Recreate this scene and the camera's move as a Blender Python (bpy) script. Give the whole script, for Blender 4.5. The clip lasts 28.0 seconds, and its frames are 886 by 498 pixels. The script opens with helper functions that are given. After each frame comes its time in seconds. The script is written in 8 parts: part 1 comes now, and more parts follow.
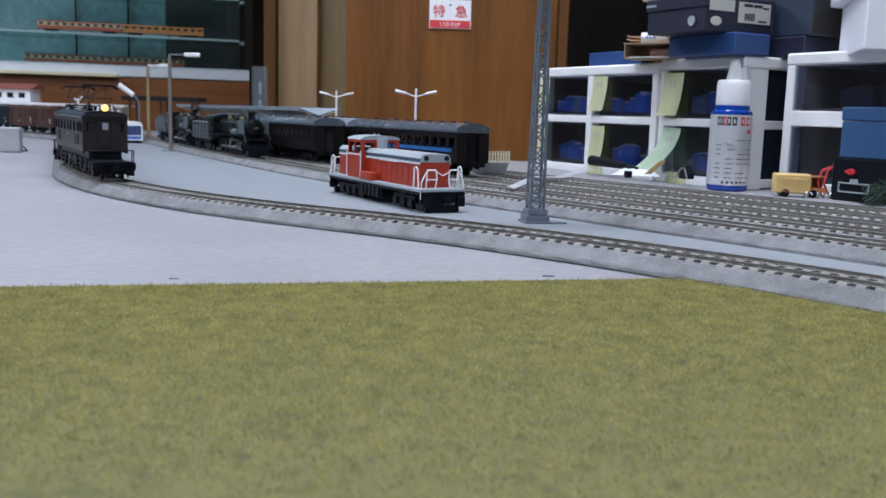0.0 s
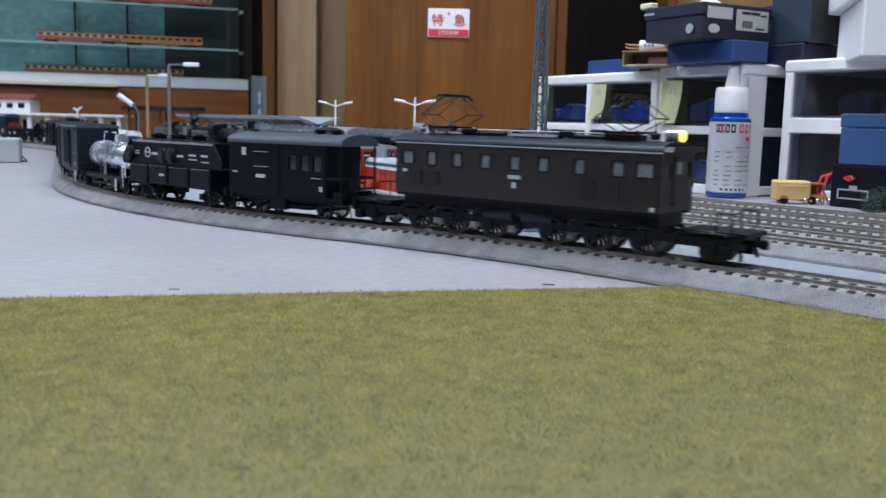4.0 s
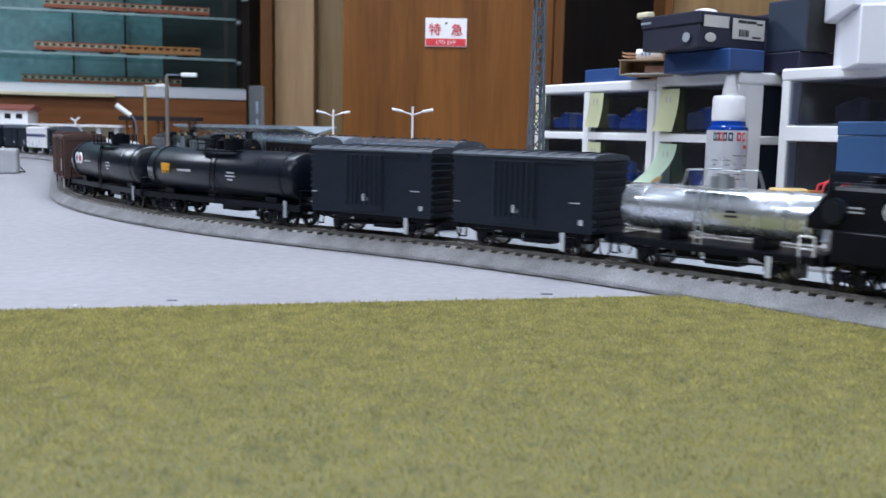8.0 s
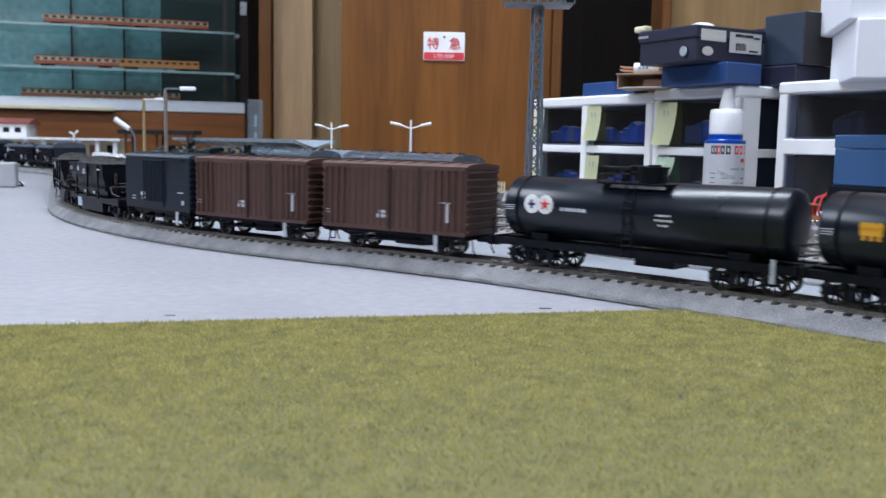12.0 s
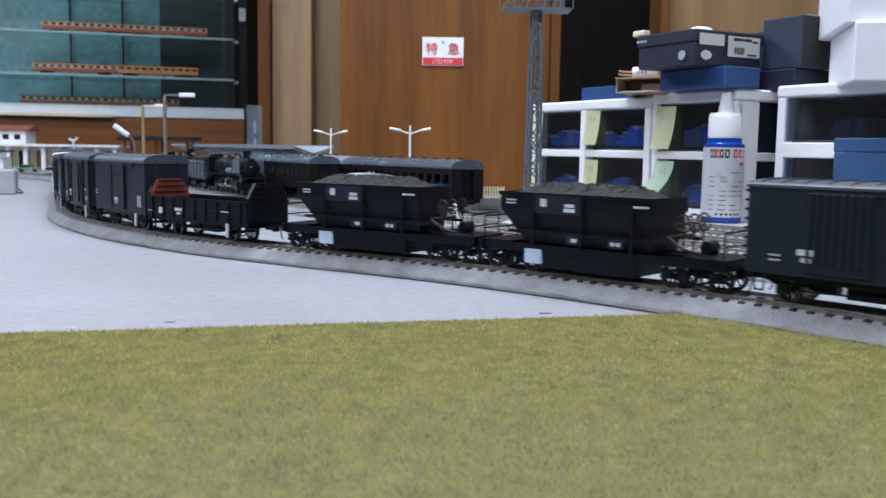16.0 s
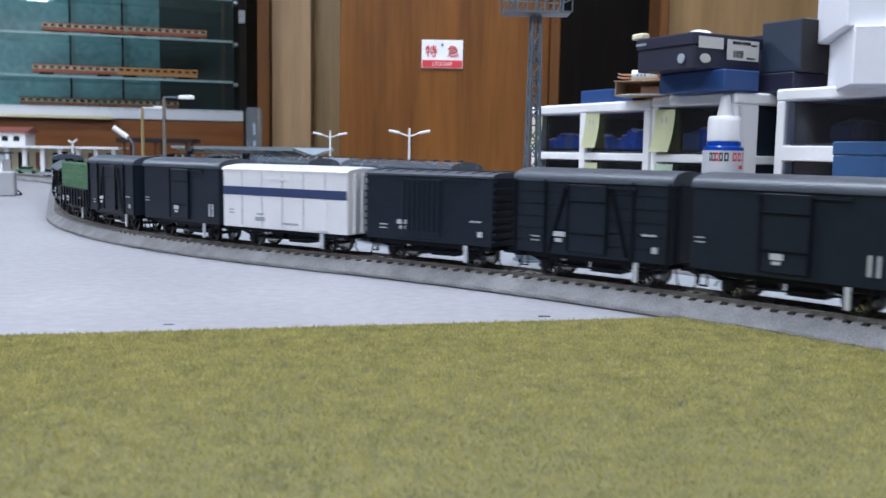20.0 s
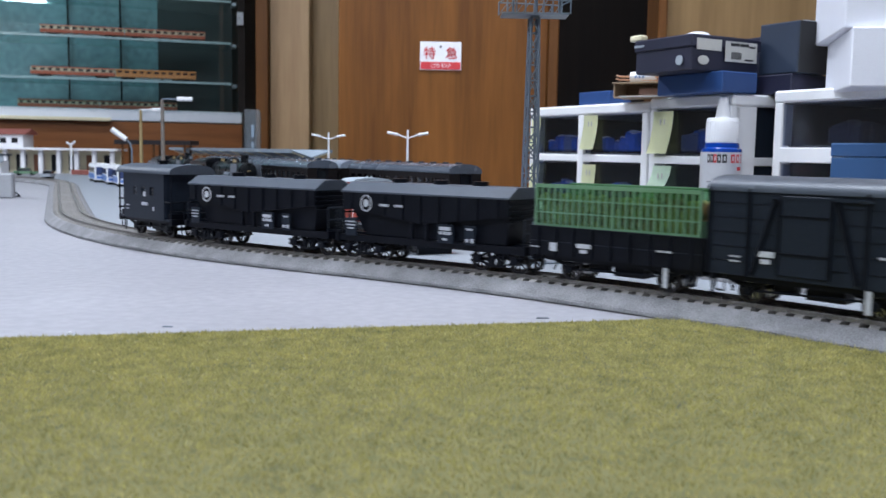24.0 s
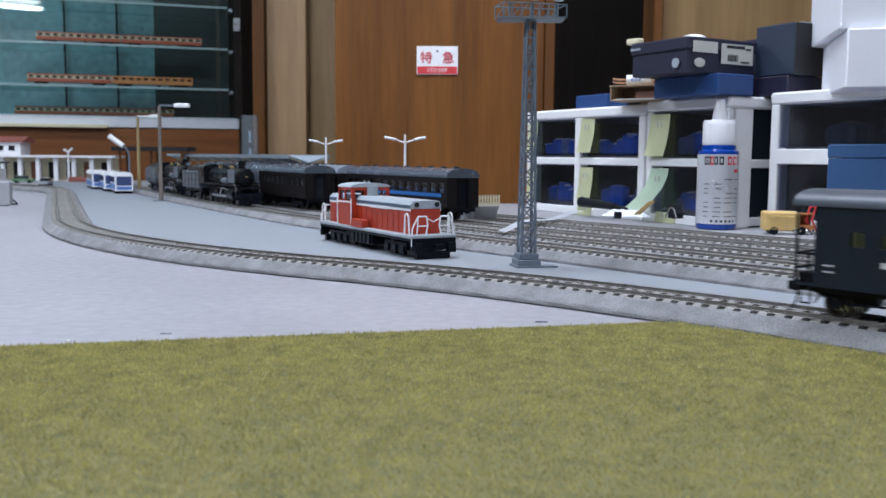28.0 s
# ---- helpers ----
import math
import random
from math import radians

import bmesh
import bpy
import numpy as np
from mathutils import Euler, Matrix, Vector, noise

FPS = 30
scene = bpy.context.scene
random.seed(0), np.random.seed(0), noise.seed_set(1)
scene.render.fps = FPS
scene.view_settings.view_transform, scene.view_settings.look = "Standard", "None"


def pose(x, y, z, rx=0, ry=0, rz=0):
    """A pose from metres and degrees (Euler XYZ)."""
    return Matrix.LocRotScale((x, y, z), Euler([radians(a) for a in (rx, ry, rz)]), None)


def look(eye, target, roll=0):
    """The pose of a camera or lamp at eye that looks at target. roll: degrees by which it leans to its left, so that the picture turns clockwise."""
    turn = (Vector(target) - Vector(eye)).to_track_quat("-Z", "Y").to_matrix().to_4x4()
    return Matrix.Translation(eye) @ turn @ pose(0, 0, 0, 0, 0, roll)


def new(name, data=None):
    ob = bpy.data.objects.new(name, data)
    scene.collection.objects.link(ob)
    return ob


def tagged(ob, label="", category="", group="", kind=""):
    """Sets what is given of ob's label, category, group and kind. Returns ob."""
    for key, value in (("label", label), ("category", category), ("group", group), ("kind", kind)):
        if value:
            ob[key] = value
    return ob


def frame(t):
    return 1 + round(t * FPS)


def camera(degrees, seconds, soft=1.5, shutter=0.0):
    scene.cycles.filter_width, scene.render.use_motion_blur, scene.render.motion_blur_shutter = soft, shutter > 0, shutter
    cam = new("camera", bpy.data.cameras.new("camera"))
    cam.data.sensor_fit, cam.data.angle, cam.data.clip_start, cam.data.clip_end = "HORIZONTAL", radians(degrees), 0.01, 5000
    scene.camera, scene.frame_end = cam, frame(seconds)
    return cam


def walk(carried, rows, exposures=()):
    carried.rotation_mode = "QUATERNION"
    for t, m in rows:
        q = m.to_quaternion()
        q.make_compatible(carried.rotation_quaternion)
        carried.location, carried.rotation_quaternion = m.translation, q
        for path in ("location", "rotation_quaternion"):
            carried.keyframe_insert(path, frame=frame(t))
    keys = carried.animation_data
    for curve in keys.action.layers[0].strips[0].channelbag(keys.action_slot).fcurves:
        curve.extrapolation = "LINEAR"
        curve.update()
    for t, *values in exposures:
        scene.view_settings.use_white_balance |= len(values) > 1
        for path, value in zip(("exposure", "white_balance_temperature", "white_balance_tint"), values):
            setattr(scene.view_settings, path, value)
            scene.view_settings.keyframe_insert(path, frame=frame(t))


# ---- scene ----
# A model railway on a table, scale 1:80, in metres; z = 0 is the table top, y runs away from the camera.
EYE = (0.0, 0.0, 0.070)          # at a tilt of 7 degrees; it tips about a foot behind the lens and rises as the tilt eases
# seconds, turn to the right, tilt down, lean (degrees): the camera sinks slowly back on its rest
TURNS = [
    (0, -0.263, 8.504, 1.679), (0.5, -0.352, 8.429, 1.62), (1, -0.367, 8.354, 1.60), (1.5, -0.38, 8.325, 1.59), (2, -0.359, 8.291, 1.57),
    (2.5, -0.305, 8.198, 1.527), (3, -0.28, 8.145, 1.47), (3.5, -0.261, 8.097, 1.43), (5.5, -0.276, 7.512, 1.35), (6, -0.253, 7.451, 1.34),
    (6.5, -0.22, 7.447, 1.303), (7, -0.18, 7.47, 1.26), (7.5, -0.18, 7.473, 1.21), (8, -0.154, 7.415, 1.19), (8.5, -0.141, 7.331, 1.20),
    (9, -0.149, 7.223, 1.21), (9.5, -0.156, 7.069, 1.19), (10, -0.172, 6.884, 1.14), (10.5, -0.17, 6.736, 1.11), (11, -0.131, 6.667, 1.107),
    (11.5, -0.086, 6.617, 1.11), (12, -0.07, 6.583, 1.12), (12.5, -0.076, 6.563, 1.094), (14.5, -0.085, 6.26, 0.98), (15, -0.064, 6.27, 0.908),
    (16, -0.06, 6.272, 0.84), (17, -0.058, 6.23, 0.85), (18, -0.051, 6.217, 0.855), (19, -0.017, 6.157, 0.90), (20, -0.002, 6.112, 0.95),
    (21, 0.028, 6.132, 0.93), (21.5, 0.039, 6.125, 0.92), (23.5, 0.093, 6.036, 0.95), (24, 0.093, 6.002, 0.93), (24.5, 0.088, 5.958, 0.87),
    (25, 0.101, 5.905, 0.84), (25.5, 0.125, 5.858, 0.855), (26, 0.135, 5.843, 0.84), (26.5, 0.144, 5.84, 0.765), (27, 0.155, 5.842, 0.66),
    (27.5, 0.183, 5.796, 0.563), (28, 0.205, 5.735, 0.475)]


def aim(turn, tilt, lean):
    rise = 0.00095 * (7.0 - tilt)
    eye = Vector(EYE) + Vector((0, 0, rise))
    a, p = radians(turn), radians(tilt) + rise / 1.2
    way = Vector((math.sin(a) * math.cos(p), math.cos(a) * math.cos(p), -math.sin(p)))
    return look(eye, eye + way, lean)


cam = camera(51.67, 28.0, soft=1.4, shutter=0.5)
cam.data.dof.use_dof, cam.data.dof.focus_distance, cam.data.dof.aperture_fstop = True, 0.52, 26.0
walk(cam, [(t, aim(a, p, r)) for t, a, p, r in TURNS], exposures=[(0, 0.07), (3, 0.11), (5.5, 0.27), (8, 0.33), (11, 0.37), (20, 0.36), (25, 0.36), (28, 0.18)])

# ---- light: a closed room under white fluorescent tubes ----
CEIL = 1.62
world = bpy.data.worlds.new("room_air")
world.use_nodes = True
world.node_tree.nodes["Background"].inputs[0].default_value = (0.75, 0.85, 1.0, 1)
world.node_tree.nodes["Background"].inputs[1].default_value = 0.03
scene.world = world
LIGHTS = [(-0.15, 0.75, 28), (-2.3, 1.6, 34), (-0.75, -1.05, 29), (1.2, -0.85, 8), (-0.24, -4.2, 12)]   # ceiling fittings: place and power


def ceiling_lamps():
    for x, y, power in LIGHTS:
        k = 1.0 if y > -3 else 0.45          # the far fitting is a short one
        data = bpy.data.lights.new("tube_light", "AREA")
        data.shape, data.size, data.size_y, data.energy, data.color = "RECTANGLE", 1.2 * k, 0.24, power, (0.755, 0.845, 1.0)
        ob = new("tube_light", data)
        ob.matrix_basis = pose(x, y, CEIL - 0.115)


ceiling_lamps()

# ---- materials ----
def material(name, color, rough=0.5, metal=0.0, vary=0.12, scale=60.0, bump=0.0, fine=900.0, stretch=(1, 1, 1), tint=None, emit=None, coat=0.0, rnd=0.0, spec=0.5):
    """A surface with two scales of variation: broad stains and fine grain, and a bump."""
    m = bpy.data.materials.new(name)
    m.use_nodes = True
    nt = m.node_tree
    n, l = nt.nodes, nt.links
    b = n["Principled BSDF"]
    tc = n.new("ShaderNodeTexCoord")
    mp = n.new("ShaderNodeMapping")
    mp.inputs["Scale"].default_value = stretch
    l.new(tc.outputs["Object"], mp.inputs["Vector"])
    big, small = n.new("ShaderNodeTexNoise"), n.new("ShaderNodeTexNoise")
    for t, s, d in ((big, scale, 4), (small, fine, 3)):
        t.inputs["Scale"].default_value, t.inputs["Detail"].default_value = s, d
        l.new(mp.outputs[0], t.inputs["Vector"])
    add = n.new("ShaderNodeMath")
    add.operation = "ADD"
    l.new(big.outputs[0], add.inputs[0]), l.new(small.outputs[0], add.inputs[1])
    src = add.outputs[0]
    if rnd:
        oi, mu, ad = n.new("ShaderNodeObjectInfo"), n.new("ShaderNodeMath"), n.new("ShaderNodeMath")
        mu.operation, mu.inputs[1].default_value = "MULTIPLY_ADD", rnd
        mu.inputs[2].default_value = -rnd / 2
        ad.operation = "ADD"
        l.new(oi.outputs["Random"], mu.inputs[0]), l.new(src, ad.inputs[0]), l.new(mu.outputs[0], ad.inputs[1])
        src = ad.outputs[0]
    ramp = n.new("ShaderNodeValToRGB")
    c = Vector(color[:3])
    lo = c * (1 - vary)
    hi = c * (1 + vary) if tint is None else Vector(tint)
    ramp.color_ramp.elements[0].position, ramp.color_ramp.elements[1].position = 0.3, 0.7
    ramp.color_ramp.elements[0].color, ramp.color_ramp.elements[1].color = (*lo, 1), (*hi, 1)
    half = n.new("ShaderNodeMath")
    half.operation, half.inputs[1].default_value = "MULTIPLY", 0.5
    l.new(src, half.inputs[0]), l.new(half.outputs[0], ramp.inputs[0])
    l.new(ramp.outputs[0], b.inputs["Base Color"])
    rr = n.new("ShaderNodeMapRange")
    rr.inputs["To Min"].default_value, rr.inputs["To Max"].default_value = max(0.03, rough - 0.08), min(1, rough + 0.08)
    l.new(big.outputs[0], rr.inputs["Value"]), l.new(rr.outputs[0], b.inputs["Roughness"])
    b.inputs["Metallic"].default_value = metal
    b.inputs["Coat Weight"].default_value = coat
    b.inputs["Specular IOR Level"].default_value = spec
    if bump:
        bp = n.new("ShaderNodeBump")
        bp.inputs["Strength"].default_value, bp.inputs["Distance"].default_value = 0.6, bump
        l.new(small.outputs[0], bp.inputs["Height"]), l.new(bp.outputs[0], b.inputs["Normal"])
    if emit:
        b.inputs["Emission Color"].default_value, b.inputs["Emission Strength"].default_value = (*emit[:3], 1), emit[3]
    return m


def wood(name, dark, light, scale=14.0, rough=0.38, along="z"):
    """Veneer with long grain and darker pores."""
    m = bpy.data.materials.new(name)
    m.use_nodes = True
    nt = m.node_tree
    n, l = nt.nodes, nt.links
    b = n["Principled BSDF"]
    tc, mp = n.new("ShaderNodeTexCoord"), n.new("ShaderNodeMapping")
    mp.inputs["Scale"].default_value = (1, 1, 0.07) if along == "z" else (0.07, 1, 1)
    l.new(tc.outputs["Object"], mp.inputs["Vector"])
    a, p = n.new("ShaderNodeTexNoise"), n.new("ShaderNodeTexNoise")
    a.inputs["Scale"].default_value, a.inputs["Detail"].default_value, a.inputs["Distortion"].default_value = scale, 5, 1.2
    p.inputs["Scale"].default_value, p.inputs["Detail"].default_value = scale * 14, 3
    l.new(mp.outputs[0], a.inputs["Vector"]), l.new(mp.outputs[0], p.inputs["Vector"])
    mix = n.new("ShaderNodeMath")
    mix.operation, mix.inputs[1].default_value = "MULTIPLY_ADD", 0.45
    l.new(p.outputs[0], mix.inputs[0]), l.new(a.outputs[0], mix.inputs[2])
    ramp = n.new("ShaderNodeValToRGB")
    e = ramp.color_ramp.elements
    e[0].position, e[0].color = 0.5, (*dark, 1)
    e[1].position, e[1].color = 0.95, (*light, 1)
    l.new(mix.outputs[0], ramp.inputs[0]), l.new(ramp.outputs[0], b.inputs["Base Color"])
    b.inputs["Roughness"].default_value, b.inputs["Specular IOR Level"].default_value = rough, 0.3
    bp = n.new("ShaderNodeBump")
    bp.inputs["Strength"].default_value, bp.inputs["Distance"].default_value = 0.25, 0.0006
    l.new(p.outputs[0], bp.inputs["Height"]), l.new(bp.outputs[0], b.inputs["Normal"])
    return m


def glass(name, color=(1, 1, 1), rough=0.02, gloss=0.08):
    """Thin clear or tinted pane: light passes, a little is mirrored."""
    m = bpy.data.materials.new(name)
    m.use_nodes = True
    n, l = m.node_tree.nodes, m.node_tree.links
    n.remove(n["Principled BSDF"])
    tr, gl, mix = n.new("ShaderNodeBsdfTransparent"), n.new("ShaderNodeBsdfGlossy"), n.new("ShaderNodeMixShader")
    tr.inputs["Color"].default_value = (*color, 1)
    gl.inputs["Roughness"].default_value = rough
    mix.inputs[0].default_value = gloss
    l.new(tr.outputs[0], mix.inputs[1]), l.new(gl.outputs[0], mix.inputs[2]), l.new(mix.outputs[0], n["Material Output"].inputs["Surface"])
    return m


def grass_material():
    m = bpy.data.materials.new("grass_mat_fibre")
    m.use_nodes = True
    nt = m.node_tree
    n, l = nt.nodes, nt.links
    b = n["Principled BSDF"]
    tc = n.new("ShaderNodeTexCoord")
    out = []
    for s, d in ((24, 4), (150, 3), (900, 3)):
        t = n.new("ShaderNodeTexNoise")
        t.inputs["Scale"].default_value, t.inputs["Detail"].default_value = s, d
        l.new(tc.outputs["Object"], t.inputs["Vector"])
        out.append(t)
    s1, s2 = n.new("ShaderNodeMath"), n.new("ShaderNodeMath")
    s1.operation = s2.operation = "MULTIPLY_ADD"
    s1.inputs[1].default_value, s2.inputs[1].default_value = 0.6, 0.7
    l.new(out[0].outputs[0], s1.inputs[0]), l.new(out[1].outputs[0], s1.inputs[2])
    l.new(out[2].outputs[0], s2.inputs[0]), l.new(s1.outputs[0], s2.inputs[2])
    ramp = n.new("ShaderNodeValToRGB")
    e = ramp.color_ramp.elements
    e[0].position, e[0].color = 0.85, (0.054, 0.057, 0.022, 1)
    e[1].position, e[1].color = 1.45, (0.170, 0.154, 0.055, 1)
    k = e.new(1.12)
    k.color = (0.102, 0.100, 0.037, 1)
    div = n.new("ShaderNodeMath")
    div.operation, div.inputs[1].default_value = "MULTIPLY", 0.5
    for el, p in zip(e, (0.43, 0.555, 0.69)):
        el.position = p
    l.new(s2.outputs[0], div.inputs[0]), l.new(div.outputs[0], ramp.inputs[0]), l.new(ramp.outputs[0], b.inputs["Base Color"])
    b.inputs["Roughness"].default_value = 0.9
    bp = n.new("ShaderNodeBump")
    bp.inputs["Strength"].default_value, bp.inputs["Distance"].default_value = 0.4, 0.0004
    l.new(out[2].outputs[0], bp.inputs["Height"]), l.new(bp.outputs[0], b.inputs["Normal"])
    return m


GRASS = grass_material()


def flock_material():
    """Thin fibres that let some light through, yellow to olive from fibre to fibre."""
    m = bpy.data.materials.new("grass_flock_fibre")
    m.use_nodes = True
    nt = m.node_tree
    n, l = nt.nodes, nt.links
    b = n["Principled BSDF"]
    geo, tc, big = n.new("ShaderNodeNewGeometry"), n.new("ShaderNodeTexCoord"), n.new("ShaderNodeTexNoise")
    big.inputs["Scale"].default_value, big.inputs["Detail"].default_value = 110, 4
    l.new(tc.outputs["Object"], big.inputs["Vector"])
    add = n.new("ShaderNodeMath")
    add.operation, add.inputs[1].default_value = "MULTIPLY_ADD", 0.5
    l.new(geo.outputs["Random Per Island"], add.inputs[0]), l.new(big.outputs[0], add.inputs[2])
    ramp = n.new("ShaderNodeValToRGB")
    e = ramp.color_ramp.elements
    e[0].position, e[0].color = 0.35, (0.215, 0.225, 0.096, 1)
    e[1].position, e[1].color = 1.0, (0.59, 0.52, 0.195, 1)
    l.new(add.outputs[0], ramp.inputs[0]), l.new(ramp.outputs[0], b.inputs["Base Color"])
    b.inputs["Roughness"].default_value, b.inputs["Specular IOR Level"].default_value = 0.8, 0.2
    tr, mix = n.new("ShaderNodeBsdfTranslucent"), n.new("ShaderNodeMixShader")
    l.new(ramp.outputs[0], tr.inputs["Color"])
    mix.inputs[0].default_value = 0.5
    l.new(b.outputs[0], mix.inputs[1]), l.new(tr.outputs[0], mix.inputs[2]), l.new(mix.outputs[0], n["Material Output"].inputs["Surface"])
    return m


FLOCK = flock_material()
BOARD = material("lilac_board", (0.278, 0.272, 0.298), 0.5, vary=0.10, scale=9, fine=160, bump=0.0002, tint=(0.36, 0.353, 0.378))
ROADGREY = material("blue_grey_paper", (0.245, 0.265, 0.295), 0.6, vary=0.07, scale=14, fine=300, bump=0.0001)
# darker copy of the ballast: shade of the sleeper gaps put into its colour
BALLASTSHADE = material("sleeper_gap_shade", (0.075, 0.072, 0.072), 0.9, vary=0.4, scale=200, fine=1500, bump=0.0009)
BALLAST = material("grey_ballast", (0.226, 0.224, 0.234), 0.9, vary=0.45, scale=70, fine=1500, bump=0.0016, spec=0.25)
SLEEPER = material("sleeper_grey", (0.245, 0.232, 0.222), 0.75, vary=0.2, scale=200, fine=1500, rnd=0.5)
RAIL = material("rail_steel", (0.34, 0.325, 0.31), 0.40, 0.85, vary=0.25, scale=150)
BLACK = material("black_paint", (0.0052, 0.0064, 0.0105), 0.40, spec=0.15, vary=0.3, scale=90, fine=700)
BLACKSATIN = material("satin_black_paint", (0.0055, 0.0090, 0.0165), 0.30, vary=0.3, scale=60, fine=600, spec=0.4)
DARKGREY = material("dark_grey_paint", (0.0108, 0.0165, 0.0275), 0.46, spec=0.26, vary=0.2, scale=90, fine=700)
ROOFGREY = material("roof_grey_paint", (0.052, 0.064, 0.085), 0.45, vary=0.2, scale=120, fine=600)
BROWN = material("brown_paint", (0.088, 0.044, 0.036), 0.5, vary=0.18, scale=110, fine=700)
BROWNDARK = material("dark_brown_paint", (0.040, 0.020, 0.017), 0.5, vary=0.18, scale=110)
LOCOBROWN = material("umber_paint", (0.0175, 0.0148, 0.0172), 0.36, spec=0.45, vary=0.2, scale=90, fine=700)
WHITE = material("white_paint", (0.80, 0.80, 0.82), 0.45, vary=0.04, scale=120)
NAVY = material("navy_stripe", (0.03, 0.05, 0.14), 0.45, vary=0.1)
SILVER = material("polished_silver", (0.66, 0.70, 0.77), 0.26, 0.80, vary=0.1, scale=160)
STEEL = material("wheel_steel", (0.045, 0.043, 0.045), 0.4, 0.8, vary=0.3, scale=300)
BRIGHT = material("bright_tread", (0.55, 0.55, 0.55), 0.22, 0.95, vary=0.1)
RED = material("orange_red_paint", (0.40, 0.038, 0.014), 0.4, vary=0.12, scale=120, fine=800)
CABGREY = material("light_blue_grey", (0.34, 0.38, 0.42), 0.45, vary=0.1, scale=120)
MARK = material("white_marking", (0.52, 0.54, 0.58), 0.6, vary=0.15, scale=500)
ORANGE = material("orange_mark", (0.72, 0.36, 0.03), 0.5, vary=0.1)
REDMARK = material("red_mark", (0.62, 0.04, 0.05), 0.5, vary=0.1)
COAL = material("coal_load", (0.020, 0.018, 0.017), 0.8, vary=0.5, scale=300, bump=0.001)
GREEN = material("green_tarp", (0.12, 0.26, 0.14), 0.6, vary=0.2, scale=150, fine=900, tint=(0.17, 0.33, 0.19))
CARGO = material("straw_cargo", (0.55, 0.38, 0.16), 0.8, vary=0.3, scale=200)
RUST = material("brick_red_inside", (0.20, 0.045, 0.026), 0.6, vary=0.25, scale=120)
RUSTIRON = material("rusty_iron", (0.022, 0.012, 0.010), 0.5, 0.3, vary=0.5, scale=300)
MASTGREY = material("mast_grey_plastic", (0.13, 0.16, 0.20), 0.45, vary=0.12, scale=150, coat=0.1)
CREAM = material("cream_plastic", (0.72, 0.66, 0.46), 0.5, vary=0.08)
DARKWIN = material("dark_window", (0.02, 0.022, 0.026), 0.12, vary=0.2)
# uneven pale colour stands for reflections in the panes and lenses
WINDOW = material("pale_reflection_window", (0.16, 0.18, 0.21), 0.14, vary=0.35, scale=70)
WARMWIN = material("amber_window", (0.26, 0.11, 0.06), 0.3, vary=0.25, scale=130)
LAMPON = material("headlamp_glow", (1.0, 0.8, 0.4), 0.3, emit=(1.0, 0.43, 0.07, 2.4))
DOORWOOD = wood("door_veneer", (0.104, 0.036, 0.006), (0.208, 0.078, 0.014), 11, rough=0.45)
TANWOOD = wood("tan_veneer", (0.175, 0.105, 0.045), (0.265, 0.165, 0.075), 9)
FOLDWOOD = wood("fold_veneer", (0.46, 0.29, 0.155), (0.60, 0.40, 0.22), 9)
FOLDDEEP = wood("deep_fold_veneer", (0.45, 0.30, 0.145), (0.58, 0.39, 0.20), 9)
POSTWOOD = wood("post_veneer", (0.085, 0.032, 0.008), (0.14, 0.056, 0.016), 16)
BASEWOOD = wood("cabinet_base_veneer", (0.185, 0.066, 0.020), (0.285, 0.108, 0.036), 13, along="x")
# dark case frame wood; on the recess back its near-black stands for shade
DARKWOOD = wood("dark_wood_and_recess_shade", (0.006, 0.003, 0.002), (0.014, 0.008, 0.005), 10, rough=0.7)
PLASTER = material("room_plaster", (0.17, 0.15, 0.13), 0.9, vary=0.05, scale=3, fine=80, bump=0.0005)
CEILMAT = material("ceiling_board", (0.72, 0.72, 0.70), 0.9, vary=0.05, scale=4, fine=120, bump=0.001)
FLOORMAT = wood("floor_board", (0.16, 0.10, 0.06), (0.28, 0.19, 0.12), 9, along="x")
IVORY = material("ivory_plastic", (0.80, 0.80, 0.81), 0.42, vary=0.04, scale=40)
SMOKE = glass("smoky_drawer", (0.58, 0.62, 0.72), 0.20, 0.10)
STICKY = material("yellow_sticky_paper", (0.78, 0.79, 0.53), 0.85, vary=0.04)
STICKYGREEN = material("green_sticky_paper", (0.66, 0.79, 0.64), 0.85, vary=0.04)
BOXNAVY = material("navy_card", (0.011, 0.012, 0.032), 0.5, vary=0.15, scale=20)
BOXBLUE = material("blue_card", (0.014, 0.055, 0.185), 0.45, vary=0.12, scale=20)
BOXSLATE = material("slate_card", (0.020, 0.032, 0.058), 0.5, vary=0.15, scale=20)
BOXWHITE = material("white_card", (0.80, 0.81, 0.87), 0.6, vary=0.03, scale=20)
LABEL = material("label_paper", (0.55, 0.54, 0.50), 0.7, vary=0.06)
INK = material("black_ink", (0.02, 0.02, 0.022), 0.7)
BOTTLEBLUE = material("blue_bottle", (0.003, 0.045, 0.30), 0.14, vary=0.1, coat=0.3)
BOTTLELABEL = material("silver_label", (0.70, 0.72, 0.76), 0.30, 0.45, vary=0.10, scale=30)
TEAL = material("case_back_teal", (0.27, 0.40, 0.44), 0.3, vary=0.42, scale=3, fine=60)
DARKBACK = material("case_back_dark", (0.02, 0.024, 0.027), 0.4, vary=0.2, scale=5)
BRIGHTALU = material("bright_aluminium", (0.74, 0.78, 0.84), 0.35, 0.2, vary=0.05, scale=30)
ALU = material("brushed_aluminium", (0.52, 0.56, 0.60), 0.3, 0.85, vary=0.08, scale=30)
PANE = glass("cabinet_glass", (0.90, 0.96, 0.96), 0.01, 0.07)
SHELFGLASS = glass("shelf_glass", (0.80, 0.93, 0.92), 0.02, 0.10)
